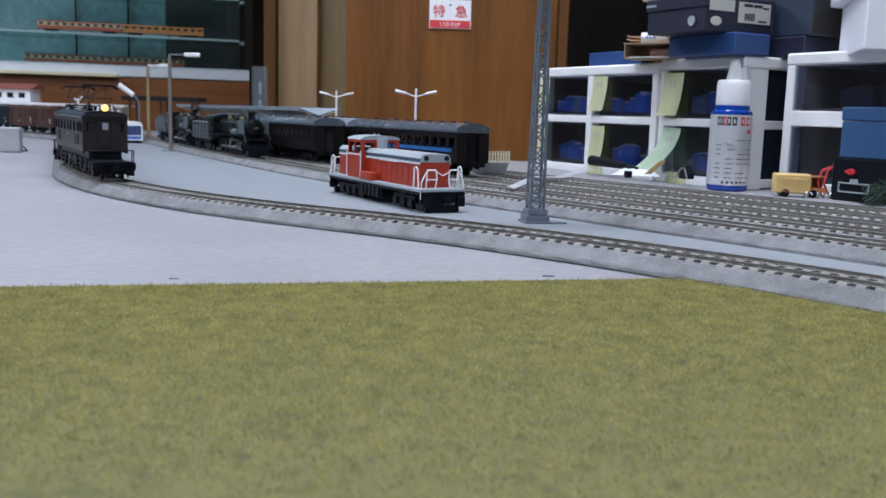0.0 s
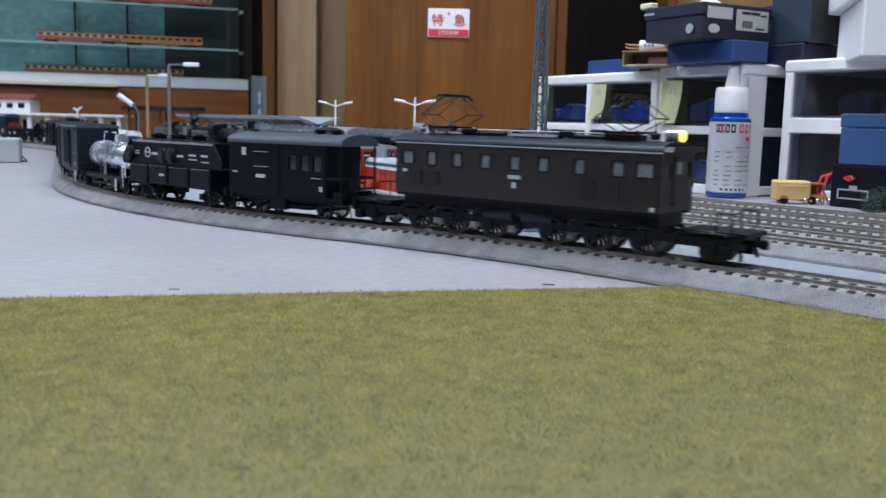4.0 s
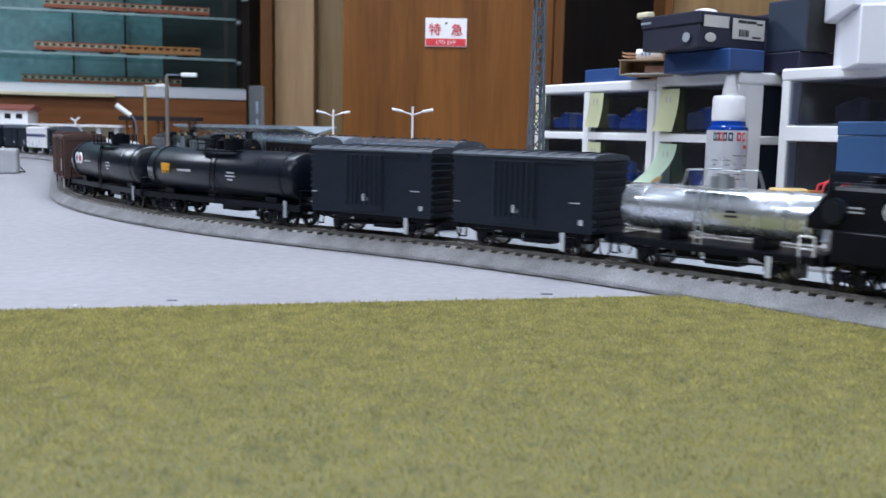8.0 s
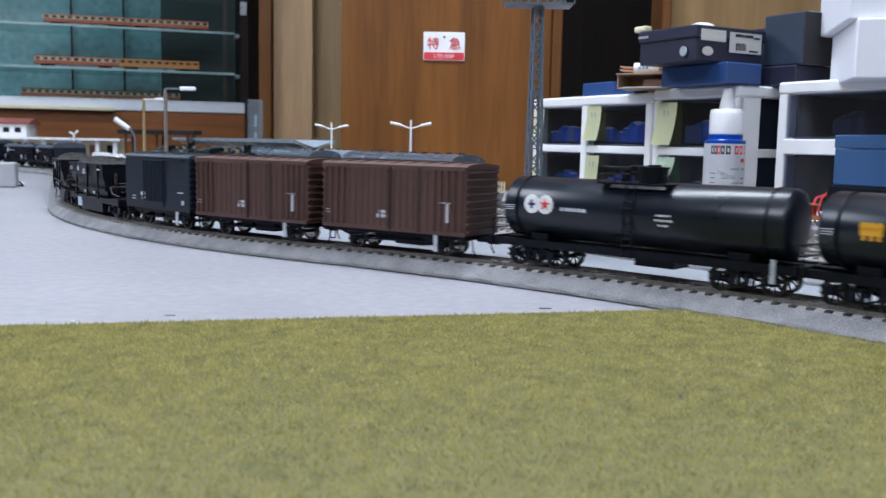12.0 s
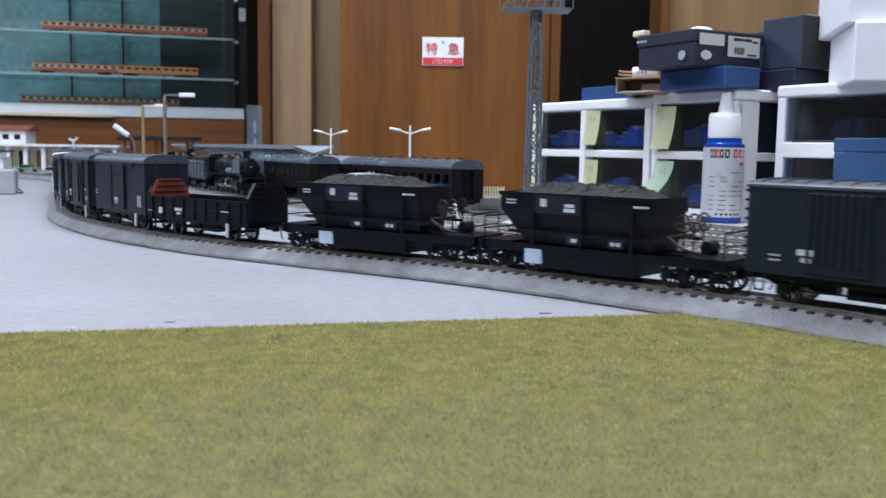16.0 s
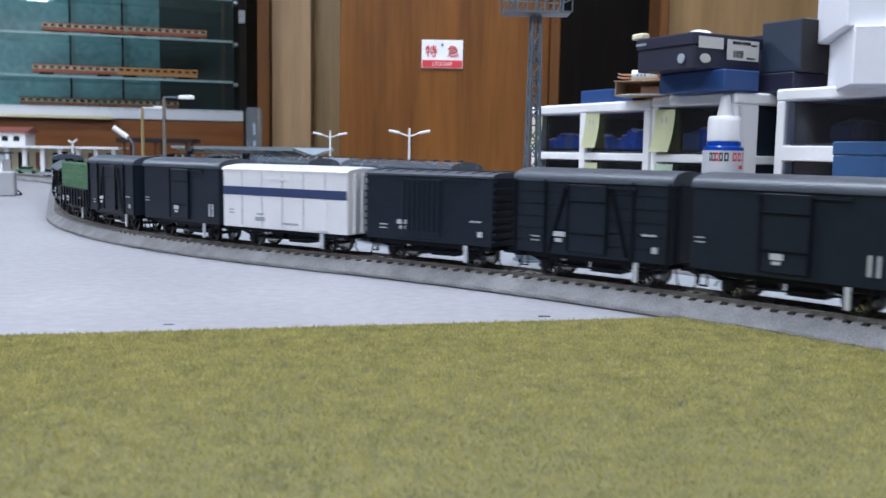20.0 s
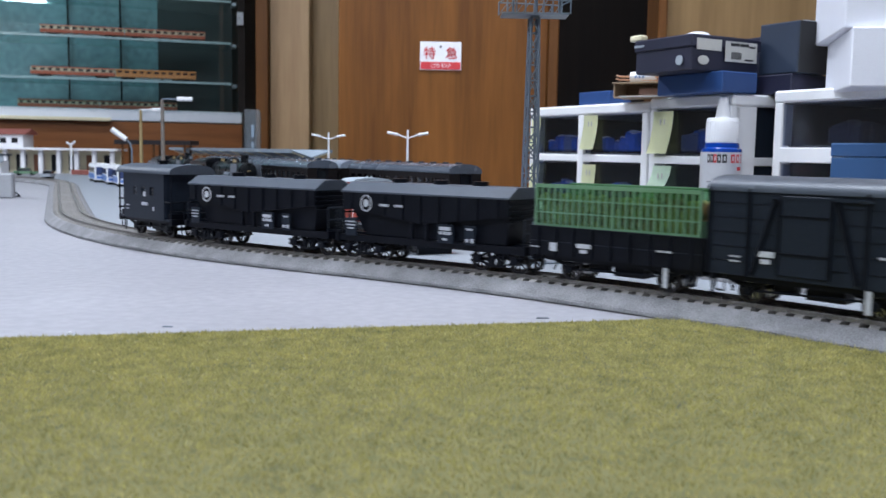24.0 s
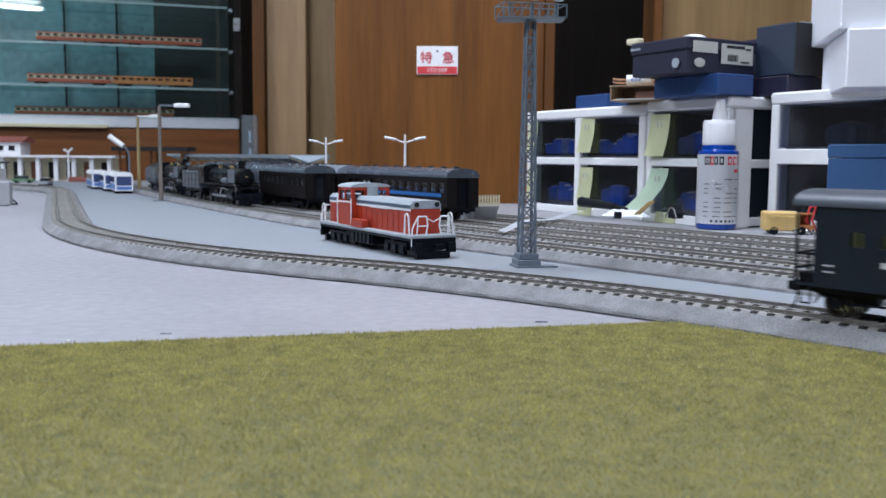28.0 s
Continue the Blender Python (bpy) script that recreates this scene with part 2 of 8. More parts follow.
SHELFEDGE = material("shelf_glass_edge", (0.46, 0.56, 0.57), 0.2, vary=0.1, scale=20)
CLEAR = glass("clear_plastic", (0.80, 0.91, 1.0), 0.5, 0.12)
TUBEGLOW = material("tube_glow", (1, 1, 1), 0.4, emit=(0.93, 0.97, 1.0, 9))

# ---- mesh helpers ----
def box(bm, c, s, m=None):
    r = bmesh.ops.create_cube(bm, size=1.0, matrix=(m or Matrix()) @ Matrix.Translation(c) @ Matrix.Diagonal((*s, 1)))
    return r["verts"]


def rod(bm, a, b, r, seg=8, r2=None):
    a, b = Vector(a), Vector(b)
    d = b - a
    m = Matrix.Translation((a + b) / 2) @ d.to_track_quat("Z", "Y").to_matrix().to_4x4()
    return bmesh.ops.create_cone(bm, cap_ends=True, segments=seg, radius1=r, radius2=r if r2 is None else r2, depth=d.length, matrix=m)["verts"]


def line_rods(bm, pts, r, seg=6):
    for a, b in zip(pts, pts[1:]):
        rod(bm, a, b, r, seg)


def ball(bm, c, r, u=10, v=7, s=(1, 1, 1)):
    return bmesh.ops.create_uvsphere(bm, u_segments=u, v_segments=v, radius=r, matrix=Matrix.Translation(c) @ Matrix.Diagonal((*s, 1)))["verts"]


def prism(bm, outline, x0, x1):
    """Extrude an outline of (y, z) along x."""
    a = [bm.verts.new((x0, y, z)) for y, z in outline]
    b = [bm.verts.new((x1, y, z)) for y, z in outline]
    k = len(outline)
    for i in range(k):
        bm.faces.new((a[i], a[(i + 1) % k], b[(i + 1) % k], b[i]))
    bm.faces.new(a[::-1]), bm.faces.new(b)


def lathe(bm, prof, seg=24, m=None, ring=False):
    """Turn (radius, z) round the z axis."""
    rings = []
    for r, z in prof:
        rings.append([bm.verts.new((m or Matrix()) @ Vector((r * math.cos(2 * math.pi * i / seg), r * math.sin(2 * math.pi * i / seg), z))) for i in range(seg)])
    for a, b in zip(rings, rings[1:]):
        for i in range(seg):
            bm.faces.new((a[i], a[(i + 1) % seg], b[(i + 1) % seg], b[i]))
    if ring:
        for i in range(seg):
            j = (i + 1) % seg
            bm.faces.new((rings[-1][i], rings[-1][j], rings[0][j], rings[0][i]))
    else:
        bm.faces.new(rings[0][::-1]), bm.faces.new(rings[-1])


def bevel(bm, w, seg=1):
    bmesh.ops.bevel(bm, geom=[e for e in bm.edges if e.calc_face_angle(0) > 0.6], offset=w, segments=seg, affect="EDGES", clamp_overlap=True)


def mesh_of(name, bm, mat, smooth=False):
    bmesh.ops.recalc_face_normals(bm, faces=bm.faces)
    me = bpy.data.meshes.new(name)
    bm.to_mesh(me)
    bm.free()
    me.materials.append(mat)
    if smooth:
        me.shade_smooth()
        me.set_sharp_from_angle(angle=radians(40))
    return me


def part(name, bm, mat, parent=None, label="", smooth=False, at=None):
    ob = new(name, mesh_of(name, bm, mat, smooth))
    ob.parent = parent
    if at is not None:
        ob.matrix_basis = at
    if label:
        ob["label"] = label
    return ob


WHOLE = ("emblem_frame", "gangway", "buffer_beam", "body", "coupler")


def boxes(name, lst, mat, parent, bev=0.0, label=""):
    """One part for each box of the list; the boxes of a WHOLE part stay together."""
    if name in WHOLE:
        bm = bmesh.new()
        for c, s in lst:
            box(bm, c, s)
        if bev:
            bevel(bm, bev)
        return part(name, bm, mat, parent, label)
    first = None
    for c, s in lst:
        bm = bmesh.new()
        box(bm, c, s)
        if bev:
            bevel(bm, bev)
        ob = part(name, bm, mat, parent, label)
        first = first or ob
    return first


def thing(name, label, category, m=None, group="", kind=""):
    ob = new(name)
    ob.empty_display_size = 0.02
    if m is not None:
        ob.matrix_basis = m
    return tagged(ob, label, category, group, kind)


def structure(name, bm, mat, label, category="", smooth=False):
    return tagged(part(name, bm, mat, None, "", smooth), label, category or name.split("_")[0], "", "structure")


def marks(parent, rows, y, mat=None):
    """Small painted writing as plain bars on the side at y: (x, z, width, height)."""
    for x, z, w, h in rows:
        bm = bmesh.new()
        n = min(6, int(w / (1.5 * h)))
        if n > 2:
            # a line of writing: short blocks of uneven width
            for i in range(n):
                k = 0.62 + 0.26 * ((i * 7 + int(x * 9000)) % 3) / 2
                box(bm, (x - w / 2 + (i + 0.5) * w / n, y, z), (w / n * k, 0.0003, h))
        else:
            box(bm, (x, y, z), (w, 0.0003, h))
        part("marking", bm, mat or MARK, parent)

# ---- the room ----
def room():
    x0, x1, y0, y1, f = -5.4, 2.9, -4.7, 3.7, -0.78
    for nm, c, s, mt, lb in (
            ("floor", ((x0 + x1) / 2, (y0 + y1) / 2, f - 0.03), (x1 - x0, y1 - y0, 0.06), FLOORMAT, "brown wooden floor boards of the room"),
            ("wall_north", ((x0 + x1) / 2, y1 + 0.05, (CEIL + f) / 2), (x1 - x0, 0.1, CEIL - f), PLASTER, "plain plastered wall behind the display case"),
            ("wall_south", ((x0 + x1) / 2, y0 - 0.05, (CEIL + f) / 2), (x1 - x0, 0.1, CEIL - f), PLASTER, "plain plastered wall of the room"),
            ("wall_west", (x0 - 0.05, (y0 + y1) / 2, (CEIL + f) / 2), (0.1, y1 - y0, CEIL - f), PLASTER, "plain plastered wall of the room"),
            ("wall_east", (x1 + 0.05, (y0 + y1) / 2, (CEIL + f) / 2), (0.1, y1 - y0, CEIL - f), PLASTER, "plain plastered wall of the room"),
            ("ceiling", ((x0 + x1) / 2, (y0 + y1) / 2, CEIL + 0.04), (x1 - x0, y1 - y0, 0.08), CEILMAT, "white ceiling board")):
        bm = bmesh.new()
        box(bm, c, s)
        structure(nm, bm, mt, lb)


def ceiling_fitting(x, y, half=0.62, gap=0.06):
    t = thing("ceiling_light", "white ceiling fitting with two bright fluorescent tubes", "ceiling light", pose(x, y, CEIL), "ceiling lights")
    bm = bmesh.new()
    prism(bm, [(-gap - 0.05, -0.001), (0.01 - gap, -0.05), (gap - 0.01, -0.05), (gap + 0.05, -0.001)], -half, half)
    part("housing", bm, WHITE, t)
    for s in (-1, 1):
        bm = bmesh.new()
        rod(bm, (0.04 - half, s * gap, -0.075), (half - 0.04, s * gap, -0.075), 0.014, 12)
        tube = part("tube", bm, TUBEGLOW, t, "glowing fluorescent tube", True)
        for e in (-1, 1):
            bm = bmesh.new()
            box(bm, (e * (half - 0.025), s * gap, -0.06), (0.02, 0.03, 0.06))
            part("holder", bm, WHITE, tube)


room()
for lx, ly, _ in LIGHTS[:4]:
    ceiling_fitting(lx, ly)
ceiling_fitting(*LIGHTS[4][:2], 0.27, 0.15)


def veneer_wall(name, c, s, mat, label):
    bm = bmesh.new()
    box(bm, c, s)
    bevel(bm, 0.002)
    return structure(name, bm, mat, label, "wall")


# the veneered cupboard front with the sign, and the wood beside it
veneer_wall("wall_door_panel", (-0.0025, 1.43, 0.4), (0.315, 0.06, 2.36), DOORWOOD, "orange-brown wood veneer cupboard door behind the platform")
veneer_wall("wall_door_edge", (0.1635, 1.44, 0.4), (0.017, 0.07, 2.36), POSTWOOD, "darker wooden stile beside the cupboard door")
# the shade inside the open recess is put into this panel's colour
veneer_wall("wall_recess_back", (0.27, 2.05, 0.4), (0.40, 0.05, 2.36), DARKWOOD, "back of the open cupboard recess, coloured near black for its shade")
veneer_wall("wall_recess_post", (0.331, 1.46, 0.4), (0.014, 0.08, 2.36), POSTWOOD, "wooden post at the end of the cupboard recess")
veneer_wall("wall_tan_panel", (0.90, 1.475, 0.4), (1.12, 0.05, 2.36), TANWOOD, "pale wood veneer panel behind the stacked boxes")
veneer_wall("wall_fold_panel", (-0.482, 2.92, 0.4), (0.122, 0.05, 2.36), FOLDWOOD, "pale wooden folding panel beside the display case")
veneer_wall("wall_fold_panel_deep", (-0.33, 3.02, 0.4), (0.26, 0.05, 2.36), FOLDDEEP, "pale wooden panel deeper in the corner")
veneer_wall("wall_case_post", (-0.564, 2.90, 0.4), (0.038, 0.06, 2.36), DOORWOOD, "brown wooden post beside the display case")


# ---- the table, the grass mat and the grey ground sheets ----
def table():
    t = thing("layout_table", "long table with a pale lilac painted board", "table")
    bm = bmesh.new()
    box(bm, (-0.35, 0.35, -0.015), (4.6, 4.2, 0.03))
    part("tabletop", bm, BOARD, t)
    for x in (-2.5, 1.8):
        for y in (-1.6, 2.3):
            bm = bmesh.new()
            box(bm, (x, y, -0.405), (0.07, 0.07, 0.75))
            part("leg", bm, POSTWOOD, t)


table()


def sheet(name, pts, z, thick, mat, label, category):
    bm = bmesh.new()
    top = [bm.verts.new((x, y, z)) for x, y in pts]
    low = [bm.verts.new((x, y, z - thick)) for x, y in pts]
    bm.faces.new(top)
    for i in range(len(pts)):
        j = (i + 1) % len(pts)
        bm.faces.new((top[j], top[i], low[i], low[j]))
    return structure(name, bm, mat, label, category)


# ---- the railway lines: straight and curved lengths, from a start point and heading ----
STEP = 0.0075


def centre(x, y, th, segs, step=STEP):
    """Points (x, y, heading, distance) along a line of (length, curvature) pieces."""
    out, s = [], 0.0
    for length, k in segs:
        n = max(1, round(length / step))
        d = length / n
        for _ in range(n):
            out.append((x, y, th, s))
            mid = th + k * d / 2
            x, y, th, s = x + math.cos(mid) * d, y + math.sin(mid) * d, th + k * d, s + d
    out.append((x, y, th, s))
    return out


def at_side(p, off, z):
    """A point beside the line; off is to the right of its heading."""
    return (p[0] + off * math.sin(p[2]), p[1] - off * math.cos(p[2]), z)


def sweep(bm, pts, prof):
    """Sweep an outline of (offset, z) along the points."""
    rings = [[bm.verts.new(at_side(p, o, z)) for o, z in prof] for p in pts]
    k = len(prof)
    for a, b in zip(rings, rings[1:]):
        for i in range(k):
            bm.faces.new((a[i], a[(i + 1) % k], b[(i + 1) % k], b[i]))
    bm.faces.new(rings[0]), bm.faces.new(rings[-1][::-1])


RT = 0.0098            # rail top above the table
GAUGE = 0.0165
BEDHALF = [(0.0205, 0.0), (0.0207, 0.0005), (0.0230, 0.0007), (0.0228, 0.0022), (0.0220, 0.0030), (0.0171, 0.0070), (0.0160, 0.0076), (0.0152, 0.0076), (0.0146, 0.0046)]
BEDPROF = [(-o, z) for o, z in BEDHALF] + BEDHALF[::-1]


def sleeper_mesh():
    bm = bmesh.new()
    prism(bm, [(-0.0155, -0.0020), (-0.0152, 0.0006), (-0.0136, 0.0016), (0.0136, 0.0016), (0.0152, 0.0006), (0.0155, -0.0020)], -0.0020, 0.0020)
    for y in (-0.0100, -0.0066, 0.0066, 0.0100):
        box(bm, (0, y, 0.0018), (0.0014, 0.0011, 0.0007))
    return mesh_of("sleeper", bm, SLEEPER)


SLEEPERMESH = sleeper_mesh()


def railway(label, pts, joints=(), keep=(0, 10 ** 6), base=0.0, seed=1, flare=0.0):
    """One line: bed in sections, two rails, sleepers; sleepers outside keep (distances) are joined. flare widens the foot of the first straight."""
    t = thing("railway_track", label, "railway track", group="railway tracks")
    rng = random.Random(seed)
    cuts = [0] + [min(range(len(pts)), key=lambda i: abs(pts[i][3] - j)) for j in joints] + [len(pts) - 1]
    for a, b in zip(cuts, cuts[1:]):
        if b - a < 2:
            continue
        bm = bmesh.new()
        seg = pts[a:b + 1]
        rings = []
        for i, p in enumerate(seg):
            w = 0.9993 if i in (0, len(seg) - 1) else 1.0
            wide = flare * min(1.0, max(0.0, (2.42 - p[3]) / 0.25))
            rings.append([bm.verts.new(at_side(p, (o - wide if o < -0.0202 else o) * w + rng.uniform(-1, 1) * 0.00022, max(0, z * w + base * (z > 0) + (rng.uniform(-1, 1) * 0.00018 if 0.002 < z < 0.0050 else 0)))) for o, z in BEDPROF])
        k = len(BEDPROF)
        for r1, r2 in zip(rings, rings[1:]):
            for i in range(k - 1):
                bm.faces.new((r1[i], r1[i + 1], r2[i + 1], r2[i]))
        bm.faces.new(rings[0]), bm.faces.new(rings[-1][::-1])
        part("trackbed", bm, BALLAST, t, "grey ballast-textured trackbed")
        # strip coloured dark for the shade in the gaps between sleepers
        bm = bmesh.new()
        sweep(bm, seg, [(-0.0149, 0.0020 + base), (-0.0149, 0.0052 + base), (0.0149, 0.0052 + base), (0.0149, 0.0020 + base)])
        part("ballast_infill", bm, BALLASTSHADE, t, "ballast between the sleepers, dark to stand for the shade in the gaps")
    for s in (-1, 1):
        bm = bmesh.new()
        c = s * GAUGE / 2 + s * 0.0004
        z = RT + base
        sweep(bm, pts, [(c - 0.0011, z - 0.0019), (c - 0.0004, z - 0.0016), (c - 0.0003, z - 0.0006), (c - 0.0005, z - 0.0003), (c - 0.0004, z), (c + 0.0004, z),
                        (c + 0.0005, z - 0.0003), (c + 0.0003, z - 0.0006), (c + 0.0004, z - 0.0016), (c + 0.0011, z - 0.0019)])
        part("rail", bm, RAIL, t, "dull steel rail")
    rest = bmesh.new()
    for p in pts:
        m = Matrix.Translation((p[0], p[1], 0.0066 + base)) @ Matrix.Rotation(p[2], 4, "Z")
        if keep[0] <= p[3] <= keep[1]:
            ob = new("sleeper", SLEEPERMESH)
            ob.parent, ob.matrix_basis = t, m
        else:
            box(rest, (0, 0, 0.0007), (0.0038, 0.0296, 0.0014), m)
    if rest.verts:
        tagged(part("sleeper_strip", rest, SLEEPER, t), kind="stuff")
    else:
        rest.free()
    return t


# main line, from beside the camera to the far left, and on round the end of the table
H0 = 2.2049
MAIN = centre(0.2203 - 2.0 * math.cos(H0), 0.2884 - 2.0 * math.sin(H0), H0, [(2.0, 0.0), (0.3845, 1.06), (0.3096, -1.4355), (0.1557, -1.2531), (0.7256, -0.0129), (2.1, 1.7), (1.9, 0.0)])
MAINX = np.array(MAIN)


def on_main(s):
    """Place and heading on the main line; s = 0 where its curve begins at the right."""
    s = s + 2.0
    x, y, th = (np.interp(s, MAINX[:, 3], MAINX[:, i]) for i in range(3))
    return x, y, th


def bezier(p0, p1, p2, n=30):
    return [tuple((1 - u) ** 2 * a + 2 * u * (1 - u) * b + u * u * c for a, b, c in zip(p0, p1, p2)) for u in (i / n for i in range(n + 1))]


railway("curved main line of grey roadbed track with steel rails", MAIN, [2.0 - 0.02, 2.093, 2.19, 2.43, 2.62, 2.78, 3.05, 3.3, 3.6], keep=(1.92, 3.75), seed=3, flare=0.0026)
# the yard: lines side by side behind the main line
YH = 2.256
def yard_line(x, y, extra, th=YH):
    return centre(x, y, th, [(0.55, 0.0), (0.45, -0.34), (extra, -0.1)])


YARD = []


def on_yard(i, y):
    """The place on yard line i at the distance y from the camera's side."""
    return min(YARD[i], key=lambda p: abs(p[1] - y))


def yard():
    ux, uy = math.cos(YH), math.sin(YH)
    for i, (off, back, extra, up) in enumerate(((0.0, 0.35, 1.1, 0), (0.048, 0.35, 0.95, 0), (0.092, 0.35, 0.75, 0), (0.140, 0.35, 0.12, 0), (0.188, 0.30, 0.0, 0))):
        x, y = 0.200 + off * uy - back * ux, 0.496 - off * ux - back * uy
        pts = yard_line(x, y, extra)
        YARD.append(pts)
        railway("yard track of grey roadbed with steel rails", pts, [0.31, 0.6, 0.86, 1.1], keep=(0.2, 0.75), seed=10 + i)


yard()


# ---- parts of the rolling stock ----
def wheel_mesh(r, spokes):
    """A pair of wheels on an axle; spoked wheels are open between rim and hub."""
    bm = bmesh.new()
    for s in (-1, 1):
        m = Matrix.Translation((0, s * 0.0072, 0)) @ Matrix.Rotation(radians(90) * s, 4, "X")
        if spokes:
            lathe(bm, [(r * 1.08, -0.0014), (r * 1.08, -0.0008), (r, -0.0006), (r, 0.0014), (r * 0.82, 0.0014), (r * 0.82, -0.0014)], 24, m, True)
            for i in range(spokes):
                a = 2 * math.pi * i / spokes
                rod(bm, (0, s * 0.0078, 0), (r * 0.85 * math.cos(a), s * 0.0078, r * 0.85 * math.sin(a)), r * 0.065, 5)
            rod(bm, (0, s * 0.0065, 0), (0, s * 0.0092, 0), r * 0.24, 10)
        else:
            lathe(bm, [(r * 1.08, -0.0014), (r * 1.08, -0.0008), (r, -0.0006), (r, 0.0014), (r * 0.84, 0.0014), (r * 0.80, 0.0008)], 24, m)
            lathe(bm, [(r * 0.3, 0.0005), (r * 0.26, 0.0019), (0.0001, 0.0019)], 12, m)
            for i in range(3):
                a = 2 * math.pi * i / 3
                box(bm, (r * 0.55 * math.cos(a), s * 0.0083, r * 0.55 * math.sin(a)), (r * 0.16, 0.0006, r * 0.16))
    rod(bm, (0, -0.0075, 0), (0, 0.0075, 0), 0.0011, 8)
    return mesh_of("wheelset", bm, STEEL, True)


def tyre_mesh(r):
    bm = bmesh.new()
    for s in (-1, 1):
        m = Matrix.Translation((0, s * 0.0072, 0)) @ Matrix.Rotation(radians(90) * s, 4, "X")
        lathe(bm, [(r * 0.985, 0.0013), (r * 0.985, 0.00165), (r * 0.87, 0.00165), (r * 0.87, 0.0013)], 28, m)
    return mesh_of("tyre", bm, BRIGHT, True)


WHEELR = 0.0054
WHEELS = {False: wheel_mesh(WHEELR, 0), True: wheel_mesh(0.0078, 12)}
SPOKED = wheel_mesh(WHEELR, 8)
TYRES = {False: tyre_mesh(WHEELR), True: tyre_mesh(0.0078)}
TURNING = []           # wheelset, radius, place on its thing


def wheelset(parent, x, big=False, keyed=True, bright=False, spoked=False):
    r = 0.0078 if big else WHEELR
    w = new("wheelset", SPOKED if spoked else WHEELS[big])
    w.parent, w.matrix_basis = parent, pose(x, 0, r)
    if bright or big:
        t = new("tyre", TYRES[big])
        t.parent = w
    if keyed:
        TURNING.append((w, r, x))
    return w


def coupler(bm, x, s):
    """Knuckle coupler at an end; s is +1 at the front."""
    box(bm, (x + s * 0.003, 0, 0.0095), (0.008, 0.0022, 0.0024))
    box(bm, (x + s * 0.0072, 0.0006, 0.0095), (0.0026, 0.0040, 0.0040))
    box(bm, (x + s * 0.0082, -0.0016, 0.0095), (0.0022, 0.0016, 0.0036))


def frame_2axle(t, half, wb, floor=0.0128, mat=None, step=True, lever=True):
    """Underframe of a two-axle wagon: beams, axle guards, springs, steps, brake gear."""
    mat = mat or BLACK
    lst = [((0, 0, floor - 0.0012), (2 * half, 0.024, 0.0024))]
    lst += [((s * (half - 0.001), 0, floor - 0.0015), (0.002, 0.032, 0.0036)) for s in (-1, 1)]
    lst += [((0, y, floor - 0.0016), (2 * half, 0.0016, 0.0028)) for y in (-0.0135, 0.0135)]
    boxes("underframe", lst, mat, t)
    for sx in (-1, 1):
        wheelset(t, sx * wb, bright=True, spoked=True)
        for y in (-0.0112, 0.0112):
            bm = bmesh.new()
            x = sx * wb
            for d in (-1, 1):
                rod(bm, (x + d * 0.0012, y, 0.0045), (x + d * 0.0048, y, floor - 0.002), 0.0006, 5)
            box(bm, (x, y, 0.0056), (0.0034, 0.0018, 0.0036))
            line_rods(bm, [(x - 0.0092, y, floor - 0.0028), (x - 0.004, y, 0.0082), (x + 0.004, y, 0.0082), (x + 0.0092, y, floor - 0.0028)], 0.0008, 5)
            part("axle_guard", bm, mat, t)
    for s in (-1, 1):
        bm = bmesh.new()
        coupler(bm, s * half, s)
        part("coupler", bm, mat, t)
        for y in (-0.0095, 0.0095):
            bm = bmesh.new()
            line_rods(bm, [(s * (half + 0.001), y, 0.010), (s * (half + 0.002), y, 0.004), (s * (half + 0.0035), y, 0.0015)], 0.0004, 5)
            part("brake_hose", bm, mat, t)
    bm = bmesh.new()
    box(bm, (0.006, -0.004, 0.0075), (0.016, 0.010, 0.006))
    rod(bm, (-0.016, -0.006, 0.008), (-0.006, -0.006, 0.008), 0.0028, 10)
    rod(bm, (-wb + 0.005, -0.0126, 0.006), (wb - 0.004, -0.0126, 0.0072), 0.0005, 5)
    part("brake_gear", bm, mat, t)
    if lever:
        boxes("brake_handle", [((half * 0.62, -0.0158, 0.0072), (0.0022, 0.0009, 0.0088))], MARK, t, label="white painted brake handle")
    if step:
        for s in (-1, 1):
            bm = bmesh.new()
            x = s * (half - 0.005)
            line_rods(bm, [(x - 0.002, -0.0152, floor), (x - 0.002, -0.0152, 0.005), (x + 0.002, -0.0152, 0.005), (x + 0.002, -0.0152, floor)], 0.0004, 5)
            part("step", bm, mat, t)


